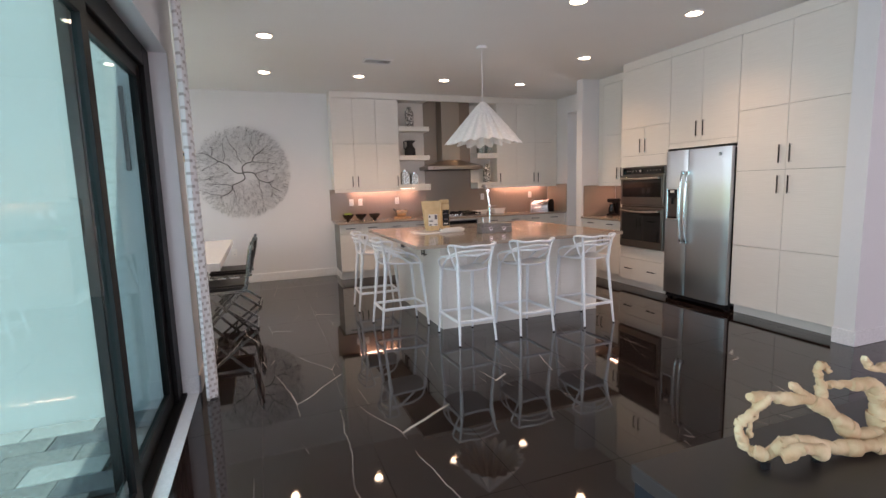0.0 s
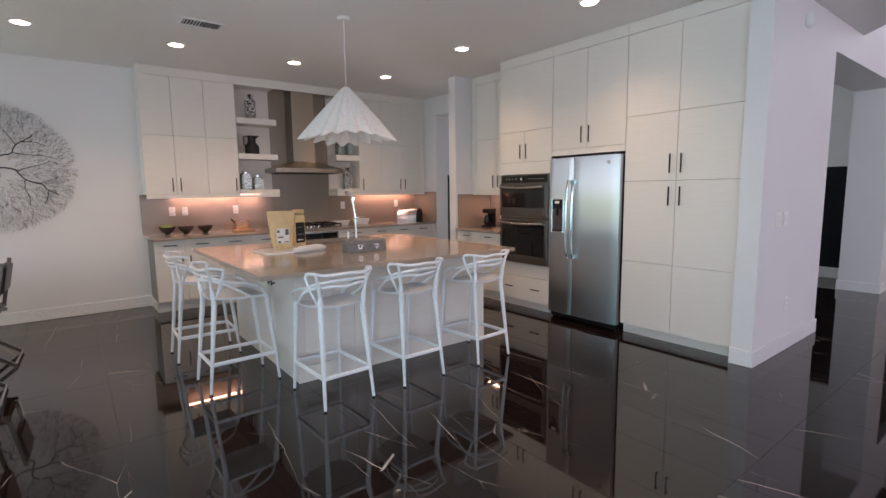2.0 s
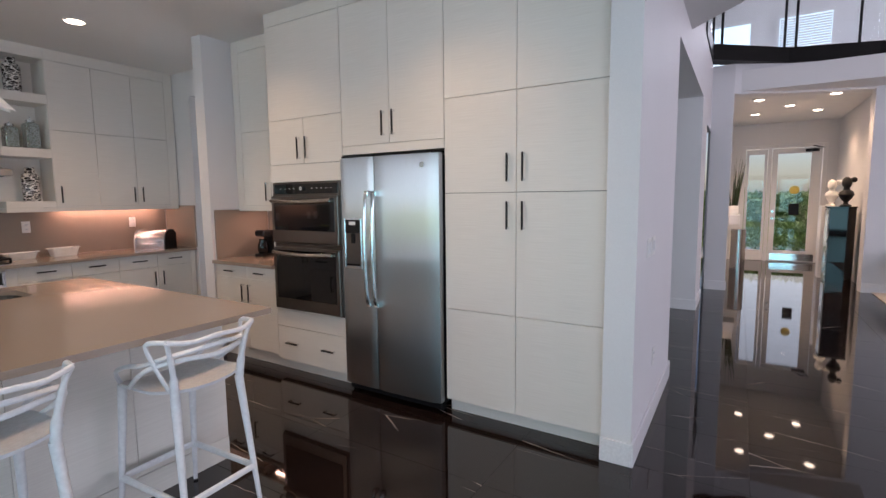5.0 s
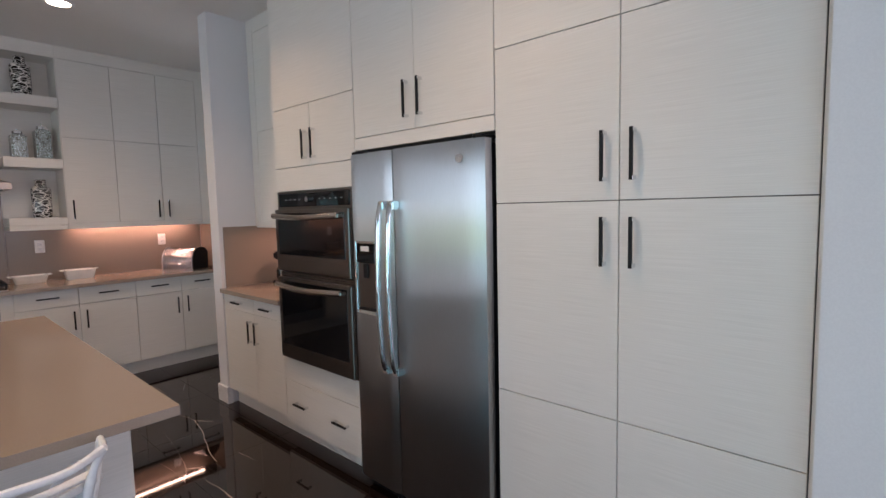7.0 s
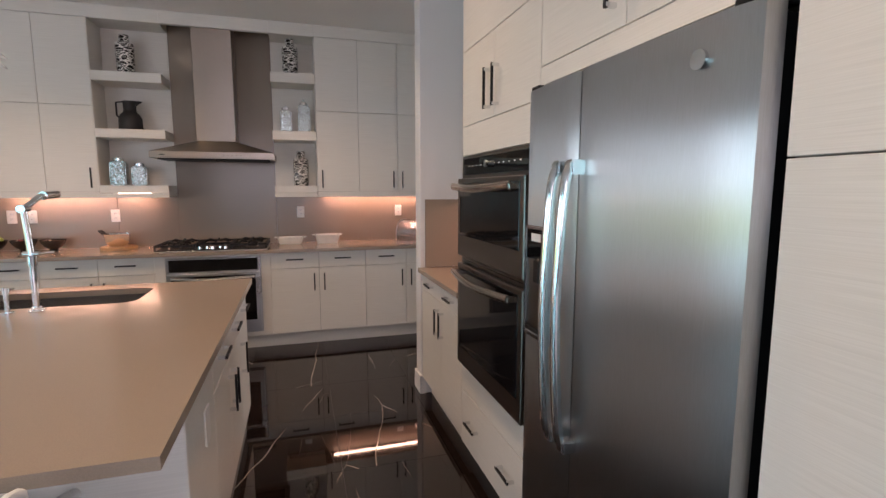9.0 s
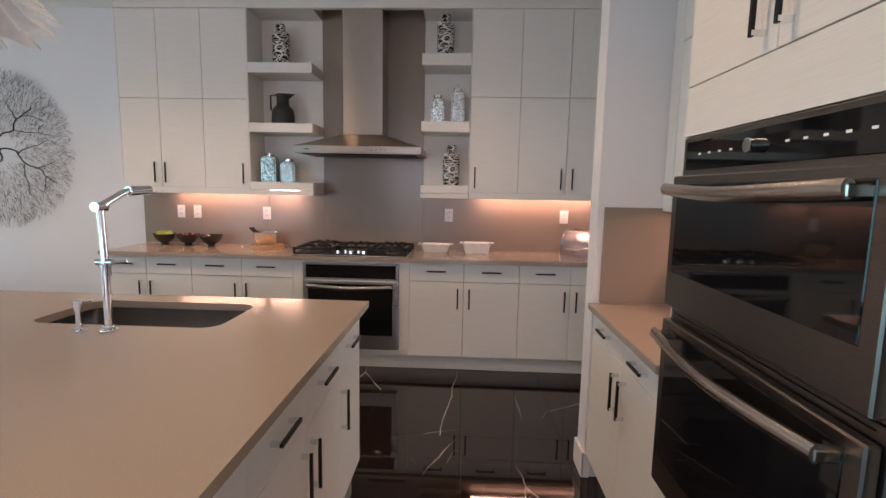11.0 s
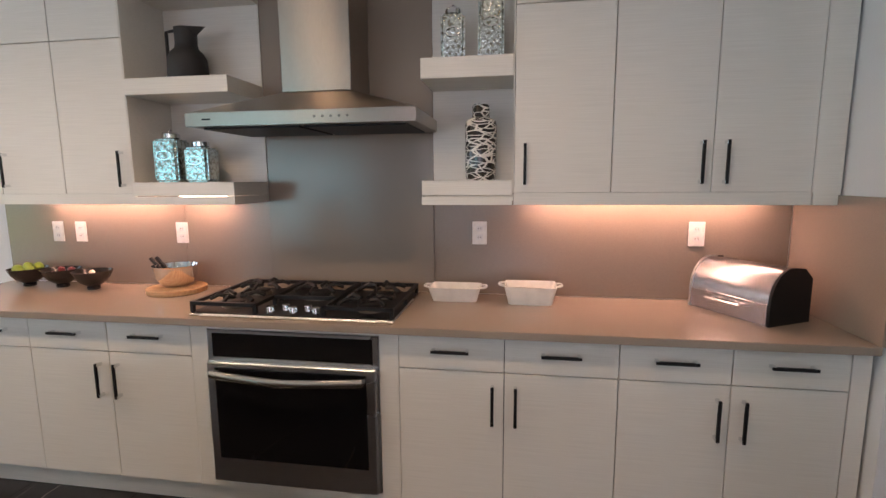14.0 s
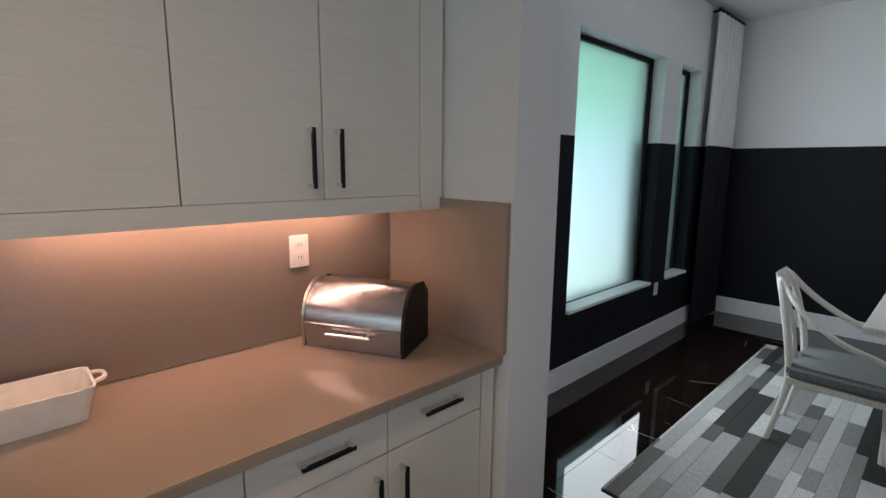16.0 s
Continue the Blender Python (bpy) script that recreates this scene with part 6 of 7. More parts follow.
limb([(-0.36, 0.065, 0.041), (-0.327, 0.057, 0.03), (-0.289, 0.047, 0.05), (-0.244, 0.036, 0.059), (-0.176, 0.019, 0.037), (-0.115, 0.004, 0.028), (-0.047, -0.013, 0.026), (0.019, -0.027, 0.023), (0.128, -0.038, 0.022), (0.22, -0.047, 0.022)], 0.024, 0.034)
limb([(-0.314, 0.079, 0.022), (-0.348, 0.087, 0.03), (-0.372, 0.093, 0.059), (-0.384, 0.096, 0.097), (-0.363, 0.091, 0.124), (-0.331, 0.083, 0.147), (-0.307, 0.077, 0.178)], 0.02, 0.018)
limb([(-0.347, 0.097, 0.172), (-0.3, 0.085, 0.172), (-0.246, 0.072, 0.16), (-0.185, 0.056, 0.152), (-0.129, 0.042, 0.122), (-0.077, 0.029, 0.077), (-0.032, 0.018, 0.038), (0.033, 0.007, 0.022)], 0.017, 0.04)
limb([(-0.234, 0.069, 0.199), (-0.207, 0.062, 0.179), (-0.175, 0.054, 0.153)], 0.013, 0.02)
limb([(-0.139, 0.05, 0.154), (-0.146, 0.051, 0.202), (-0.155, 0.054, 0.241), (-0.138, 0.049, 0.247), (-0.124, 0.046, 0.223)], 0.02, 0.009)
limb([(-0.12, 0.06, 0.175), (-0.068, 0.047, 0.179), (-0.019, 0.035, 0.172), (0.029, 0.027, 0.173), (0.061, 0.024, 0.127), (0.066, 0.023, 0.077), (0.092, 0.021, 0.022)], 0.012, 0.045)
limb([(0.011, 0.039, 0.244), (0.045, 0.036, 0.212), (0.113, 0.029, 0.2), (0.201, 0.02, 0.159), (0.242, 0.016, 0.067), (0.226, 0.017, 0.022)], 0.012, 0.035)
limb([(-0.348, 0.092, 0.067), (-0.347, 0.092, 0.097), (-0.329, 0.087, 0.135)], 0.009, 0.009)
limb([(-0.32, 0.02, 0.04), (-0.26, 0.01, 0.055), (-0.20, 0.0, 0.035)], 0.022, 0.03)

for x, y in ((-0.34, 0.05), (-0.19, 0.02), (0.3, -0.03), (0.02, 0.0)):
    bm = bmesh.new()
    cyl(bm, x, y, 0.0, 0.02, 0.012, seg=12)
    part("foot", bm, BLACK, dw, "small dark foot")


# ---- dining room ----
FROST = bpy.data.materials.new("frosted_glass")
FROST.use_nodes = True
nt = FROST.node_tree
pf = nt.nodes["Principled BSDF"]
pf.inputs["Base Color"].default_value = (0.84, 0.96, 0.95, 1)
pf.inputs["Roughness"].default_value = 0.45
pf.inputs["Transmission Weight"].default_value = 1.0


def dining_window(name, x0, x1):
    w = tagged(thing(name, x0, DN + 0.13, 0), "fixed window with a black frame and frosted pane", "window", kind="structure")
    W = x1 - x0
    boxes("window_frame", w, FRAME, (0, 0.035, -0.025, 0.025, 0.53, 2.4), (W - 0.035, W, -0.025, 0.025, 0.53, 2.4), (0.035, W - 0.035, -0.025, 0.025, 2.365, 2.4), (0.035, W - 0.035, -0.025, 0.025, 0.53, 0.555))
    g = boxes("pane", w, FROST, (0.035, W - 0.035, -0.004, 0.004, 0.555, 2.365))
    g.visible_shadow = False
    boxes("window_sill", w, TRIM, (-0.0, W, -0.155, -0.026, 0.531, 0.556), bevel=0.004)


dining_window("window_dining", *W1)
dining_window("window_dining_narrow", *W2)
# added glowing card; its gradient stands in for the daylight behind the frosted panes
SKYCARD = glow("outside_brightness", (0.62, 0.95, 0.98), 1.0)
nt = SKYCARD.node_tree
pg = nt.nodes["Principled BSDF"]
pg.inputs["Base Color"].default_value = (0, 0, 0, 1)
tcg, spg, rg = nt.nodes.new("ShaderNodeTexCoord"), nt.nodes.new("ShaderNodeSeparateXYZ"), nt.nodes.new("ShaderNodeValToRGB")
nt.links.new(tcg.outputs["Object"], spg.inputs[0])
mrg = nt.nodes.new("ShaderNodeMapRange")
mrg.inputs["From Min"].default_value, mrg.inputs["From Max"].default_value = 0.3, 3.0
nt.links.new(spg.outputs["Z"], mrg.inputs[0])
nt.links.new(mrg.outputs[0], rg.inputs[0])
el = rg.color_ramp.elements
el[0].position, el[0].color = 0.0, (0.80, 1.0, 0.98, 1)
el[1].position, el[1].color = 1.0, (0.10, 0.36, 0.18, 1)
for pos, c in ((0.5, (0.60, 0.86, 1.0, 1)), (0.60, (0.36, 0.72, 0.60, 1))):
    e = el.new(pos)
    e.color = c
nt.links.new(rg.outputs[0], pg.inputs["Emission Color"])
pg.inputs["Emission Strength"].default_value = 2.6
tagged(solid("backdrop_side_yard", SKYCARD, (5.6, 9.6, 9.3, 9.32, 0.0, 3.6)), "glowing pale-to-green card standing in for daylight behind the frosted windows", kind="structure")

dcu = thing("curtain", 9.2, 8.22, 0, 0, "white gathered curtain with a black lower part in the dining corner", "curtain")
curtain_sheet(-0.32, 0.0, 0.30, 0.0, 1.74, 2.90, 6, 0.03, LINEN, dcu, "upper_fabric")
curtain_sheet(-0.32, 0.0, 0.30, 0.0, 0.02, 1.738, 6, 0.03, NAVY, dcu, "lower_fabric")
rod2 = thing("curtain_rod", 9.2, 8.22, 2.92, 0, "short dark curtain rod in the dining corner", "curtain rod")
bm = bmesh.new()
tube(bm, [(-0.36, 0, 0), (0.35, 0, 0)], 0.012, 8)
part("rod", bm, FRAME, rod2, smooth=True)
boxes("bracket", rod2, FRAME, (-0.3, -0.285, 0, 0.075, -0.008, 0.008), (0.28, 0.295, 0, 0.075, -0.008, 0.008))

RUGS = []
for k, v in enumerate((0.035, 0.12, 0.28, 0.42, 0.55, 0.64)):
    RUGS.append(material("cowhide_strip", (v, v * 0.99, v * 0.97), 0.85, color2=(v * 0.7, v * 0.7, v * 0.7), scale=25, stretch=(3, 14, 3), bump=0.6, large=0.15))
rug = thing("rug", 5.95, 4.95, 0.001, 0, "patchwork rug of grey, white and black hide strips", "rug")
boxes("backing", rug, GROUT, (0, 2.85, 0, 2.6, 0.0, 0.004))
q = random.Random(11)
strip_mesh = {}
yy = 0.0
while yy < 2.59:
    xx = -q.uniform(0, 0.3)
    h = min(q.choice((0.055, 0.07, 0.08, 0.10)), 2.6 - yy)
    while xx < 2.85:
        ln = q.choice((0.22, 0.32, 0.42, 0.55, 0.72, 0.85))
        a, b = max(0.0, xx), min(2.85, xx + ln)
        if b - a > 0.03:
            m = q.choices(range(6), (2, 2, 3, 3, 3, 3))[0]
            key = (round(b - a, 3), round(h, 3), m)
            if key not in strip_mesh:
                bm = bmesh.new()
                box(bm, -(b - a) / 2 + 0.0012, (b - a) / 2 - 0.0012, -h / 2 + 0.001, h / 2 - 0.001, 0.0, 0.006)
                strip_mesh[key] = finish(bm, "strip", RUGS[m])
            s = new("strip", strip_mesh[key])
            s.parent = rug
            s.location = ((a + b) / 2, yy + h / 2, 0.004)
        xx += ln
    yy += h

IVORY = material("ivory_painted_wood", (0.74, 0.71, 0.66), 0.4, color2=(0.64, 0.61, 0.56), scale=12, stretch=(8, 8, 1), large=0.04)
GREYFAB = material("grey_seat_fabric", (0.22, 0.23, 0.24), 0.9, color2=(0.13, 0.135, 0.14), scale=160, bump=0.6, large=0.1)
tb = thing("dining_table", 8.03, 6.02, 0.012, 0, "ivory painted dining table on the patchwork rug", "table")
boxes("tabletop", tb, IVORY, (-0.98, 0.98, -0.78, 0.78, 0.71, 0.75), bevel=0.006, segments=2)
boxes("apron", tb, IVORY, (-0.88, 0.88, -0.68, 0.68, 0.63, 0.709), bevel=0.003)
for x in (-0.82, 0.82):
    for y in (-0.62, 0.62):
        bm = bmesh.new()
        cyl(bm, x, y, 0.0, 0.629, 0.028, 0.045, seg=16)
        part("leg", bm, IVORY, tb, smooth=True)
dc = thing("dining_chair", 7.24, 6.86, 0.012, 180, "ivory open-back chair with swooping arms and a grey seat", "chair")
boxes("seat", dc, GREYFAB, (-0.235, 0.235, -0.22, 0.24, 0.40, 0.475), bevel=0.022, segments=3)
boxes("seat_rail", dc, IVORY, (-0.23, 0.23, -0.215, 0.235, 0.365, 0.399), bevel=0.004)
for s in (-1, 1):
    bm = bmesh.new()
    tube(bm, spline([(s * 0.195, -0.275, 0.0), (s * 0.19, -0.235, 0.20), (s * 0.185, -0.21, 0.40), (s * 0.18, -0.24, 0.62), (s * 0.13, -0.30, 0.86), (s * 0.07, -0.33, 0.93)], 5), [0.015] * 8 + [0.02] * 18, 8)
    part("back_leg", bm, IVORY, dc, smooth=True)
    bm = bmesh.new()
    tube(bm, spline([(s * 0.215, 0.26, 0.0), (s * 0.205, 0.22, 0.2), (s * 0.20, 0.20, 0.37)], 5), [0.014] * 4 + [0.018] * 7, 8)
    part("front_leg", bm, IVORY, dc, smooth=True)
    bm = bmesh.new()
    tube(bm, spline([(s * 0.10, -0.32, 0.92), (s * 0.19, -0.20, 0.78), (s * 0.235, -0.02, 0.66), (s * 0.245, 0.16, 0.60), (s * 0.235, 0.22, 0.55), (s * 0.225, 0.21, 0.39)], 6), 0.012, 8, flat=1.5)
    part("arm", bm, IVORY, dc, smooth=True)
bm = bmesh.new()
bmesh.ops.create_cube(bm, size=1, matrix=pose(0, -0.325, 0.89, 12) @ Matrix.Diagonal((0.22, 0.022, 0.13, 1)))
part("crest", bm, IVORY, dc, "", 0.01, 3, smooth=True)
bm = bmesh.new()
tube(bm, spline([(0, -0.22, 0.42), (0, -0.25, 0.62), (0, -0.31, 0.84)], 5), 0.03, 8, flat=0.4)
part("splat", bm, IVORY, dc, smooth=True)

RAILGLASS = glass("rail_glass", (0.93, 0.96, 0.96))

# ---- balcony and hall ----
def run(name, mat, pts, z0, z1, th, label, kind="structure", parent=None):
    """A wall or beam standing along plan points, thick towards its left side."""
    bm = bmesh.new()
    for (xa, ya), (xb, yb) in zip(pts, pts[1:]):
        d = Vector((xb - xa, yb - ya, 0))
        nrm = Vector((-d.y, d.x, 0)).normalized() * th
        A = [bm.verts.new(v) for v in ((xa, ya, z0), (xb, yb, z0), (xb + nrm.x, yb + nrm.y, z0), (xa + nrm.x, ya + nrm.y, z0))]
        B = [bm.verts.new((v.co.x, v.co.y, z1)) for v in A]
        for k in range(4):
            bm.faces.new((A[k], A[(k + 1) % 4], B[(k + 1) % 4], B[k]))
        bm.faces.new(A[::-1])
        bm.faces.new(B)
    if parent:
        return part(name, bm, mat, parent, label)
    return tagged(new(name, finish(bm, name, mat)), label, kind=kind)


FP = [(10.35, 2.41), (10.35, 2.12), (10.75, 1.46), (11.1, 0.38), (11.7, -6.2)]
run("wall_balcony_jog", WALL, FP[:2], 0, 3.40, 0.2, "white wall corner beside the entrance")
run("wall_balcony_header", WALL, FP[1:4], 2.97, 3.40, 0.2, "white angled wall above the entrance opening")
run("wall_balcony", WALL, FP[3:], 0, 3.40, 0.2, "white wall right of the entrance")
run("baseboard_jog", TRIM, [(10.335, 2.41), (10.335, 2.105)], 0, 0.14, 0.0149, "tall white painted baseboard")
run("baseboard_entry", TRIM, [(11.085, 0.378), (11.685, -6.2)], 0, 0.14, 0.0149, "tall white painted baseboard")
solid("balcony_floor", WALL, (11.3, 14.6, -6.2, 2.9, 3.42, 3.55), label="upstairs floor edge")
bal = thing("balcony_railing", 0, 0, 0, 0, "upstairs glass railing with black posts above a dark beam", "railing")
BP = [(8.6, 2.395), (9.9, 2.395), (10.72, 1.46), (11.06, 0.38), (11.66, -6.2)]
run("beam", FRAME, BP, 3.401, 3.62, 0.25, "dark wooden beam", parent=bal)
GP = [(x + 0.1, y + 0.02) for x, y in BP]
for a, b in zip(GP, GP[1:]):
    g = run("pane", RAILGLASS, [a, b], 3.66, 4.55, 0.012, "clear glass panel", parent=bal)
for x, y in (GP[1], (10.76, 1.52), (10.80, 1.38), (11.02, 0.62), (9.95, 2.3), (11.2, -0.4)):
    bm = bmesh.new()
    cyl(bm, x + 0.03, y, 3.62, 4.62, 0.018, seg=10)
    part("post", bm, BLACK, bal, "black metal post")
run("handrail", BLACK, GP, 4.60, 4.63, 0.05, "black handrail", parent=bal)
for x, y0, y1, z0, z1, nm in ((14.55, 1.9, 2.9, 3.75, 5.2, "window_upstairs"), (14.55, 0.5, 1.5, 3.75, 5.2, "window_upstairs_blind"), (14.55, -1.6, -0.5, 3.75, 5.2, "window_upstairs_end")):
    w = tagged(thing(nm, x, (y0 + y1) / 2, z0), "upstairs window with a pale frame, bright outside", "window", kind="structure")
    h, k = (y1 - y0) / 2, z1 - z0
    boxes("window_frame", w, TRIM, (-0.03, 0.04, -h, -h + 0.06, 0, k), (-0.03, 0.04, h - 0.06, h, 0, k), (-0.03, 0.04, -h + 0.06, h - 0.06, k - 0.06, k), (-0.03, 0.04, -h + 0.06, h - 0.06, 0, 0.06))
    boxes("pane", w, glow("upstairs_daylight", (0.62, 0.80, 0.92), 1.3), (0.01, 0.02, -h + 0.06, h - 0.06, 0.06, k - 0.06))
    if nm.endswith("blind"):
        for j in range(26):
            bm = bmesh.new()
            box(bm, -0.02, 0.0, -h + 0.07, h - 0.07, -0.016, 0.016)
            part("slat", bm, TRIM, w, at=(-0.02, 0, 0.09 + j * 0.05))

# ---- entrance ----
solid("ceiling_foyer", CEIL, (10.4, 14.6, 0.2, 2.5, 3.0, 3.3), label="white lower ceiling of the entrance")
solid("wall_foyer", WALL, (10.55, 14.6, 2.28, 2.45, 0, 3.0), (11.3, 14.6, 0.12, 0.30, 0, 3.0), label="white side walls of the entrance")
solid("wall_front", WALL, (14.6, 14.75, 0.30, 0.48, 0, 3.3), (14.6, 14.75, 1.98, 2.45, 0, 3.3), (14.6, 14.75, 0.48, 1.98, 2.53, 3.3), label="white wall round the front door")
for x, y in ((11.31, 1.79), (12.98, 1.81), (12.21, 1.32), (13.02, 0.85), (11.36, 0.80)):
    downlight(x, y, 3.0, 16)
fd = tagged(thing("door_front", 14.62, 0, 0), "white glazed front door with a sidelight", "door", kind="structure")
boxes("door_frame", fd, TRIM, (-0.03, 0.1, 0.48, 0.55, 0, 2.53), (-0.03, 0.1, 1.43, 1.50, 0, 2.46), (-0.03, 0.1, 1.91, 1.98, 0, 2.53), (-0.03, 0.1, 0.55, 1.91, 2.46, 2.53), bevel=0.004)
leaf = boxes("door_leaf", fd, TRIM, (0.0, 0.05, 0.56, 0.74, 0.01, 2.45), (0.0, 0.05, 1.32, 1.42, 0.01, 2.45), (0.0, 0.05, 0.74, 1.32, 0.01, 0.24), (0.0, 0.05, 0.74, 1.32, 2.34, 2.45), bevel=0.004)
boxes("sidelight_frame", fd, TRIM, (0.0, 0.05, 1.51, 1.56, 0.01, 2.45), (0.0, 0.05, 1.85, 1.90, 0.01, 2.45), (0.0, 0.05, 1.56, 1.85, 0.01, 0.24), (0.0, 0.05, 1.56, 1.85, 2.34, 2.45), bevel=0.004)
boxes("kick_plate", leaf, CHROME, (-0.004, -0.0005, 0.60, 1.38, 0.03, 0.18), label="steel kick plate")
bm = bmesh.new()
cyl(bm, 1.37, 0.95, -0.05, -0.001, 0.026, axis="x", seg=16)
cyl(bm, 1.37, 1.10, -0.02, -0.001, 0.026, axis="x", seg=16)
part("door_handle", bm, CHROME, leaf, "round steel knob and bolt")
bm = bmesh.new()
box(bm, -0.06, -0.001, 0.62, 0.85, 2.36, 2.42)
tube(bm, [(-0.05, 0.66, 2.39), (-0.22, 0.56, 2.42), (-0.04, 0.72, 2.48)], 0.012, 6)
part("door_closer", bm, BLACK, leaf, "dark door closer arm")
for y0, y1 in ((0.74, 1.32), (1.56, 1.85)):
    g = boxes("pane", leaf if y0 < 1 else fd, CLEAR, (0.02, 0.028, y0, y1, 0.24, 2.34))
    g.visible_shadow = False
boxes("notice", leaf, BLACK, (-0.003, 0.019, 0.90, 1.08, 1.02, 1.27), label="dark rectangular notice on the glass")
bm = bmesh.new()
cyl(bm, 1.00, 1.56, 0.010, 0.019, 0.09, axis="x", seg=24)
part("sticker", bm, material("yellow_sticker", (0.75, 0.58, 0.10), 0.5), leaf, "round yellow sticker on the glass")
area("daylight_entry", 14.85, 1.2, 1.4, (10, 1.2, 1.2), 1.4, 2.1, 8, (1.0, 0.97, 0.94))
pd = thing("pedestal", 12.0, 0.55, 0, 0, "tall black pedestal with a shell mosaic side by the entrance", "pedestal")
boxes("column", pd, BLACKGLASS, (-0.18, 0.18, -0.17, 0.17, 0.0, 1.24), bevel=0.004)
boxes("mosaic_side", pd, WEAVE, (-0.17, 0.17, 0.171, 0.185, 0.02, 1.22), label="black and white mosaic face")
boxes("cap", pd, BLACKGLASS, (-0.19, 0.19, -0.18, 0.19, 1.2405, 1.265), bevel=0.003)


def bust(x, y, z, mat, label, s=1.0):
    bm = bmesh.new()
    lathe(bm, [(0.075 * s, 0.0), (0.08 * s, 0.015 * s), (0.035 * s, 0.04 * s), (0.03 * s, 0.07 * s), (0.07 * s, 0.12 * s), (0.105 * s, 0.19 * s), (0.09 * s, 0.24 * s), (0.045 * s, 0.27 * s), (0.042 * s, 0.31 * s)], 20)
    bmesh.ops.create_uvsphere(bm, u_segments=18, v_segments=12, radius=0.08 * s, matrix=pose(0.01, 0, 0.385 * s, 0, 25) @ Matrix.Diagonal((1.0, 0.85, 1.25, 1)))
    bmesh.ops.create_uvsphere(bm, u_segments=12, v_segments=8, radius=0.045 * s, matrix=pose(0.03 * s, -0.09 * s, 0.43 * s))
    me = finish(bm, "bust", mat, smooth=True)
    ob = new("bust", me)
    ob.location = (x, y, z)
    tagged(ob, label, "sculpture")


bust(12.0, 0.50, 1.2655, BLACK, "glossy black sculptural bust standing on the pedestal")
# a pale reflection built as a solid white bust, with a pedestal added below
bust(12.55, 0.62, 1.26, CERAM, "white bust standing in for a pale reflection behind the black one", 0.95)
p2 = thing("pedestal", 12.55, 0.62, 0, 0, "added narrow white pedestal holding up the white bust", "pedestal")
boxes("column", p2, TRIM, (-0.14, 0.14, -0.14, 0.14, 0.0, 1.259), bevel=0.004)
sc = thing("steel_cylinder", 12.9, 1.98, 0, 0, "tall polished steel cylinder stand in the entrance", "stand")
bm = bmesh.new()
cyl(bm, 0, 0, 0.0, 0.80, 0.13, seg=32)
part("drum", bm, CHROMED, sc, smooth=True)
ws = thing("wall_shelf", 12.4, 2.12, 0.92, 0, "white block shelf on the entrance wall", "shelf")
boxes("block", ws, TRIM, (-0.25, 0.25, -0.15, 0.155, 0, 0.18), bevel=0.004)
pl = thing("planter", 12.4, 2.10, 1.1005, 0, "white square planter with tall dark green blade leaves", "plant")
boxes("pot", pl, CERAM, (-0.12, 0.12, -0.10, 0.10, 0, 0.17), bevel=0.006)
LEAF = material("blade_leaf", (0.030, 0.075, 0.022), 0.4, color2=(0.012, 0.035, 0.012), scale=20, stretch=(1, 1, 0.3))
q = random.Random(3)
for k in range(16):
    a, t = q.uniform(0, 6.28), q.uniform(0.02, 0.09)
    lean = q.uniform(0.02, 0.16)
    hh = q.uniform(0.55, 1.0)
    bm = bmesh.new()
    x, y = t * math.cos(a), t * math.sin(a)
    tube(bm, [(x, y, 0.15), (x + lean * 0.3 * math.cos(a), y + lean * 0.3 * math.sin(a), 0.15 + hh * 0.4), (x + lean * math.cos(a), y + lean * math.sin(a), 0.15 + hh)], [0.022, 0.024, 0.003], 6, flat=0.25)
    part("leaf", bm, LEAF, pl, smooth=True)
wl = thing("wall_sconce", 12.6, 2.20, 1.95, 0, "small glass sconce with a warm lit bulb", "lamp")
boxes("back_plate", wl, BLACK, (-0.04, 0.04, 0.05, 0.08, -0.08, 0.08))
bm = bmesh.new()
lathe(bm, [(0.035, 0.0), (0.05, 0.06), (0.05, 0.14), (0.04, 0.16)], 16)
part("shade", bm, CLEAR, wl, smooth=True)
bm = bmesh.new()
bmesh.ops.create_uvsphere(bm, u_segments=12, v_segments=8, radius=0.022, matrix=pose(0, 0, 0.08))
part("bulb", bm, LAMPGLOW, wl)

CREAM = material("cream_rug_pile", (0.62, 0.55, 0.46), 0.95, scale=120, bump=0.8, large=0.05)
rg2 = thing("rug", 9.9, -1.45, 0.001, 0, "cream woven rug in the living room", "rug")
boxes("pile", rg2, CREAM, (-1.2, 1.25, -1.6, 1.70, 0, 0.012), bevel=0.004)
ac = thing("armchair", 10.75, -0.38, 0.013, 60, "white upholstered armchair on tapered brown legs", "armchair")
FAB = material("white_upholstery", (0.74, 0.70, 0.67), 0.9, scale=140, bump=0.4, large=0.03)
boxes("seat", ac, FAB, (-0.33, 0.33, -0.30, 0.34, 0.26, 0.46), bevel=0.05, segments=4)
bm = bmesh.new()
bmesh.ops.create_cube(bm, size=1, matrix=pose(0, -0.35, 0.80, 10) @ Matrix.Diagonal((0.70, 0.14, 0.95, 1)))
part("backrest", bm, FAB, ac, "", 0.06, 4, smooth=True)
for s in (-1, 1):
    boxes("arm", ac, FAB, (s * 0.34 - 0.05, s * 0.34 + 0.05, -0.30, 0.30, 0.30, 0.64), bevel=0.035, segments=3)
    for y in (-0.28, 0.28):
        bm = bmesh.new()
        tube(bm, [(s * 0.27, y, 0.27), (s * 0.32, y * 1.15, 0.0)], [0.024, 0.012], 10)
        part("leg", bm, OAK, ac, "tapered brown leg", smooth=True)

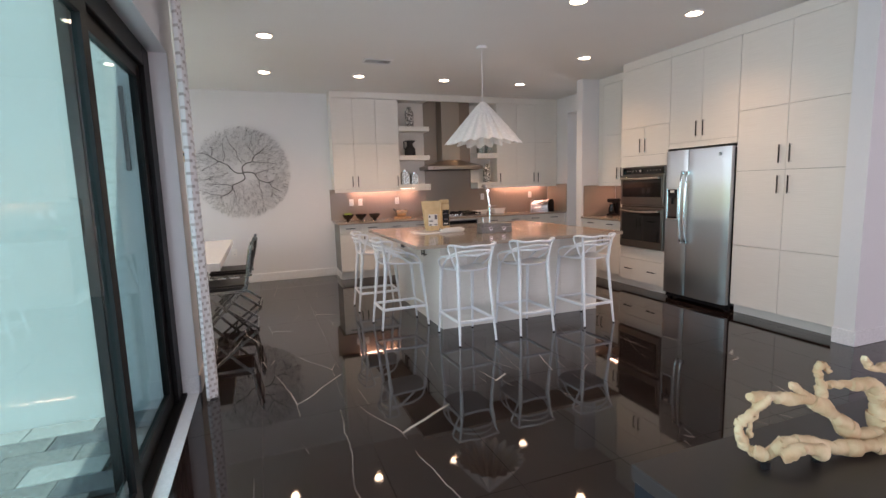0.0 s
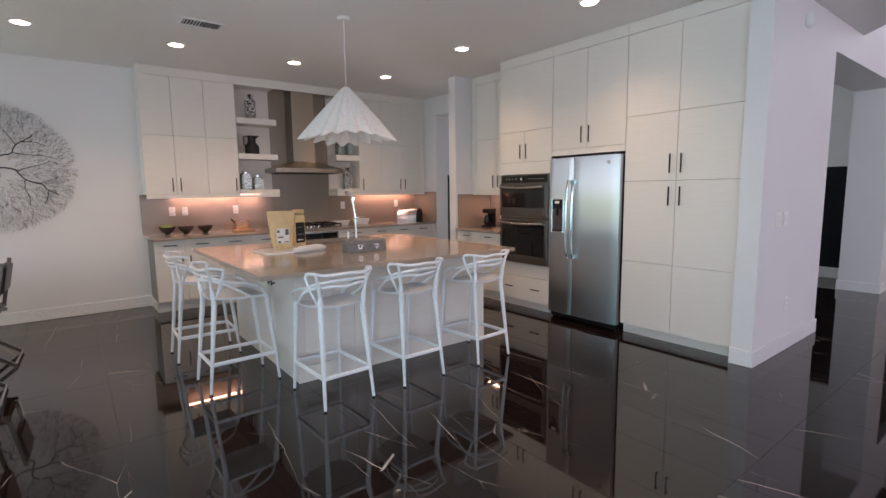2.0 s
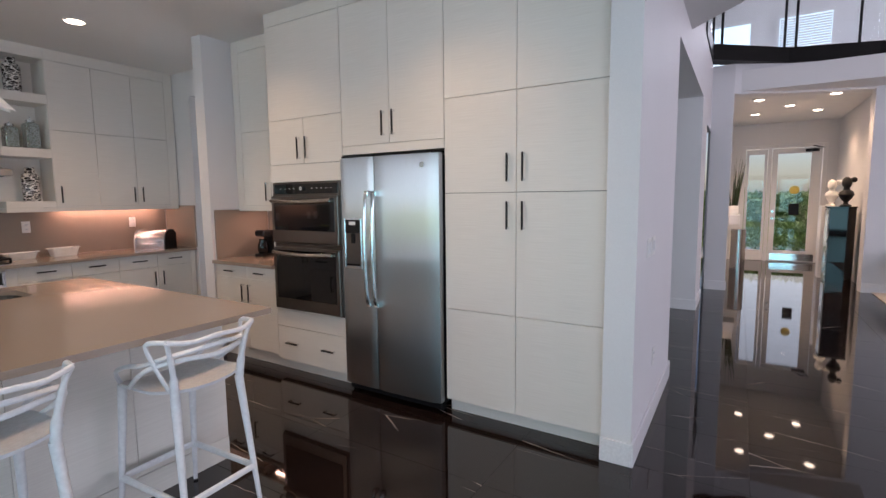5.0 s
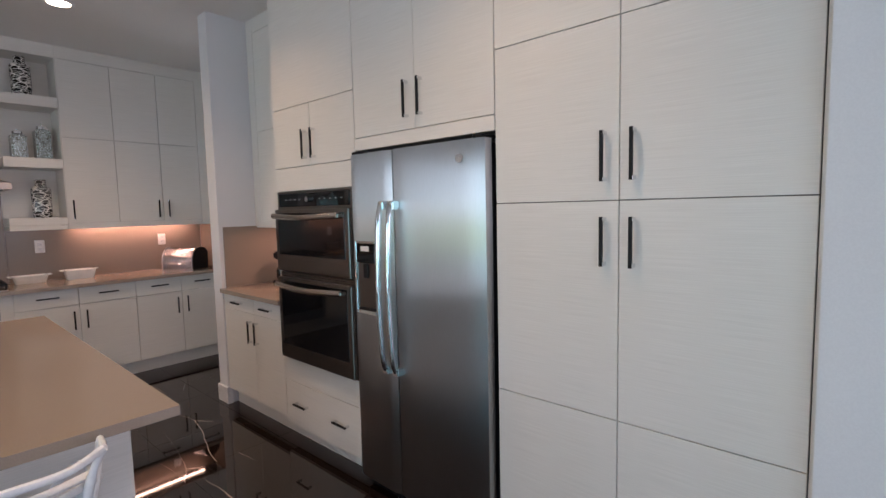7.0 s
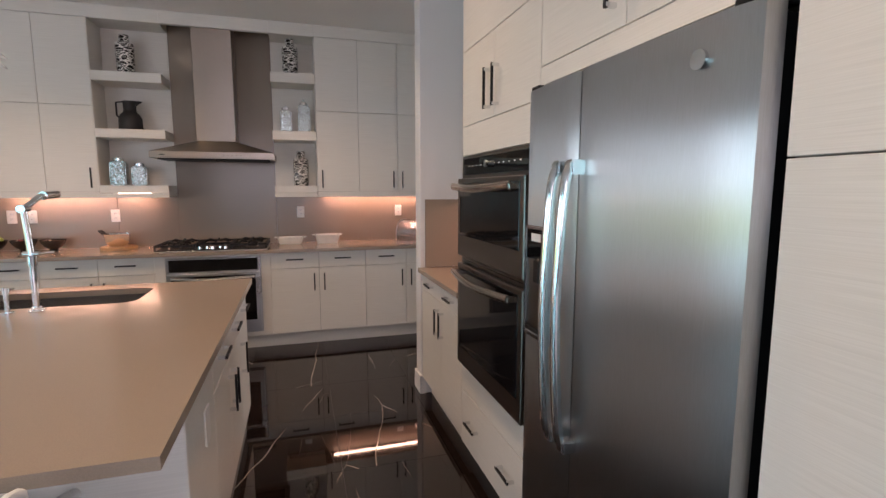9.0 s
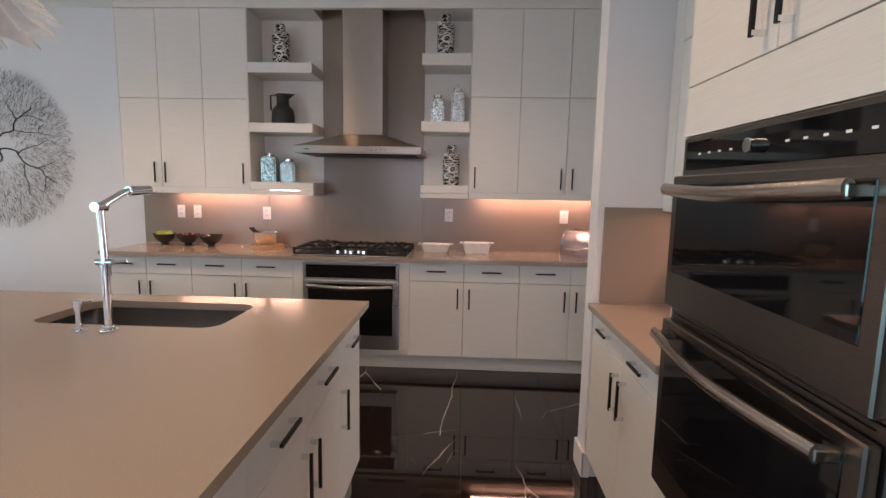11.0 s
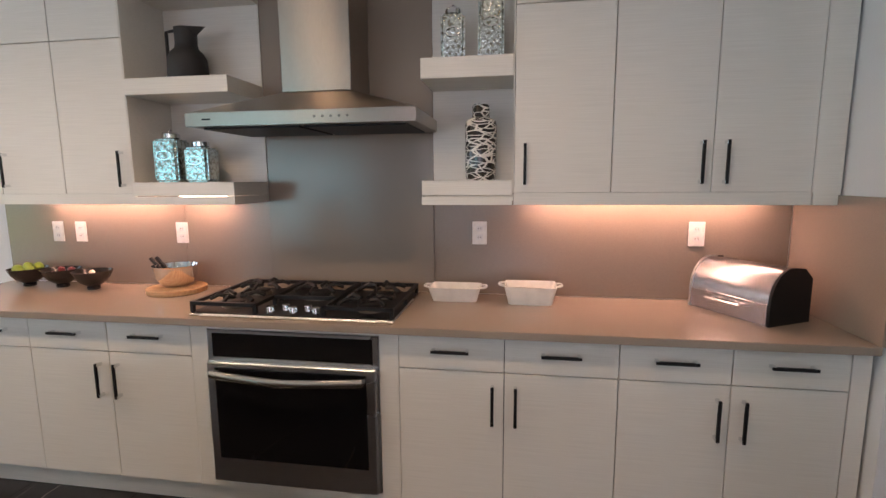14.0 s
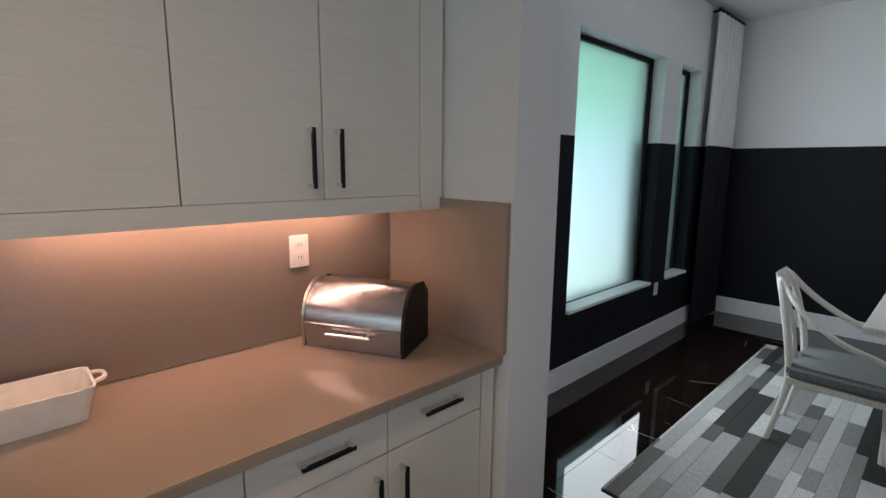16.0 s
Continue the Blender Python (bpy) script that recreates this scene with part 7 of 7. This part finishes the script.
# ---- outside: patio, hedge, shrubs ----
pat = tagged(solid("patio", GROUT, (-9.0, -0.9, -8.0, 3.84, -0.34, -0.145)), "patio bed under the pavers", kind="structure")
q = random.Random(5)
pav_mesh = {}
pavs = []
for i in range(22):
    off = (i % 2) * 0.2
    for j in range(12):
        w = 0.395
        y1 = 3.83 - i * 0.2
        x1 = -0.90 - j * 0.4 + off * 0.0 - off
        x0 = x1 - w
        if "p" not in pav_mesh:
            pav_mesh["p"] = []
            for m in (PAVER, material("dark_paver", (0.20, 0.20, 0.21), 0.85, color2=(0.14, 0.14, 0.15), scale=30, bump=0.5, large=0.2), material("pale_paver", (0.52, 0.51, 0.50), 0.85, color2=(0.42, 0.41, 0.40), scale=30, bump=0.5, large=0.2)):
                bm = bmesh.new()
                box(bm, -w / 2, w / 2, -0.0975, 0.0975, -0.04, 0.0)
                pav_mesh["p"].append(finish(bm, "paver", m, 0.004))
        o = new("paver", pav_mesh["p"][q.choices((0, 1, 2), (4, 3, 3))[0]])
        o.parent = pat
        o.location = ((x0 + x1) / 2, y1 - 0.0975, -0.10 + q.uniform(-0.002, 0.002))
HEDGE = material("hedge_leaves", (0.20, 0.30, 0.07), 0.7, color2=(0.10, 0.18, 0.03), scale=6, large=0.3)


def hedge(name, x0, x1, y0, y1, z0, z1, n, label, size=0.06):
    q = random.Random(n)
    bm = bmesh.new()
    for _ in range(n):
        c = Vector((q.uniform(x0, x1), q.uniform(y0, y1), z0 + (z1 - z0) * math.sqrt(q.random())))
        R_ = Euler((q.uniform(0, 6), q.uniform(0, 6), q.uniform(0, 6))).to_matrix()
        s = size * q.uniform(0.6, 1.3)
        vs = [bm.verts.new(c + R_ @ Vector(v) * s) for v in ((-1, 0, 0), (0, 0.5, 0.1), (1, 0, 0), (0, -0.5, 0.1))]
        bm.faces.new(vs)
    return tagged(new(name, finish(bm, name, HEDGE)), label, "hedge", kind="stuff")


hedge("hedge", 16.5, 17.5, -1.5, 4.5, -0.35, 0.75, 5000, "clipped green hedge outside the front door")
hedge("shrubs", 22, 25, -4, 8, -0.35, 1.5, 6000, "loose green shrubs far outside the door", 0.16)
hedge("far_hedge", -24, -20, -16, 26, -0.35, 2.4, 7000, "far green hedge beyond the lawn", 0.25)
solid("pavement", PAVER, (14.75, 16.4, -1, 4, -0.34, -0.06), label="grey paved front path")
solid("road", material("asphalt", (0.22, 0.22, 0.22), 0.9, scale=60, bump=0.4), (18.5, 21.5, -60, 60, -0.349, -0.33), label="light grey road in front of the house")

# ---- floor tiles ----
floor = bpy.data.objects["floor"]
TW, TL = 0.587, 1.175
tile_meshes = {}


def tile(x0, x1, y0, y1):
    key = (round(x1 - x0, 3), round(y1 - y0, 3))
    if key not in tile_meshes:
        bm = bmesh.new()
        w, h = key
        box(bm, -w / 2 + 0.0012, w / 2 - 0.0012, -h / 2 + 0.0012, h / 2 - 0.0012, -0.010, 0.0)
        tile_meshes[key] = finish(bm, "tile", MARBLE)
    ob = new("tile", tile_meshes[key])
    ob.parent = floor
    ob.location = ((x0 + x1) / 2, (y0 + y1) / 2, 0)


regions = [(-2.8, -0.66, 4.05, 8.14), (-0.66, 14.6, -6.2, 8.3)]
for i in range(-5, 26):
    for j in range(-10, 3):
        x0, x1 = 0.35 + i * TW, 0.35 + (i + 1) * TW
        y0, y1 = 5.38 + j * TL, 5.38 + (j + 1) * TL
        y1, x1 = min(y1, 8.3), min(x1, 14.6)
        if x0 >= 14.5 or (x1 <= -0.66 and y1 < 4.3) or (x0 > 10.9 and (y1 < 0.0 or y0 > 2.4)) or (y0 < -3.0):
            continue
        tile(x0, x1, y0, y1)
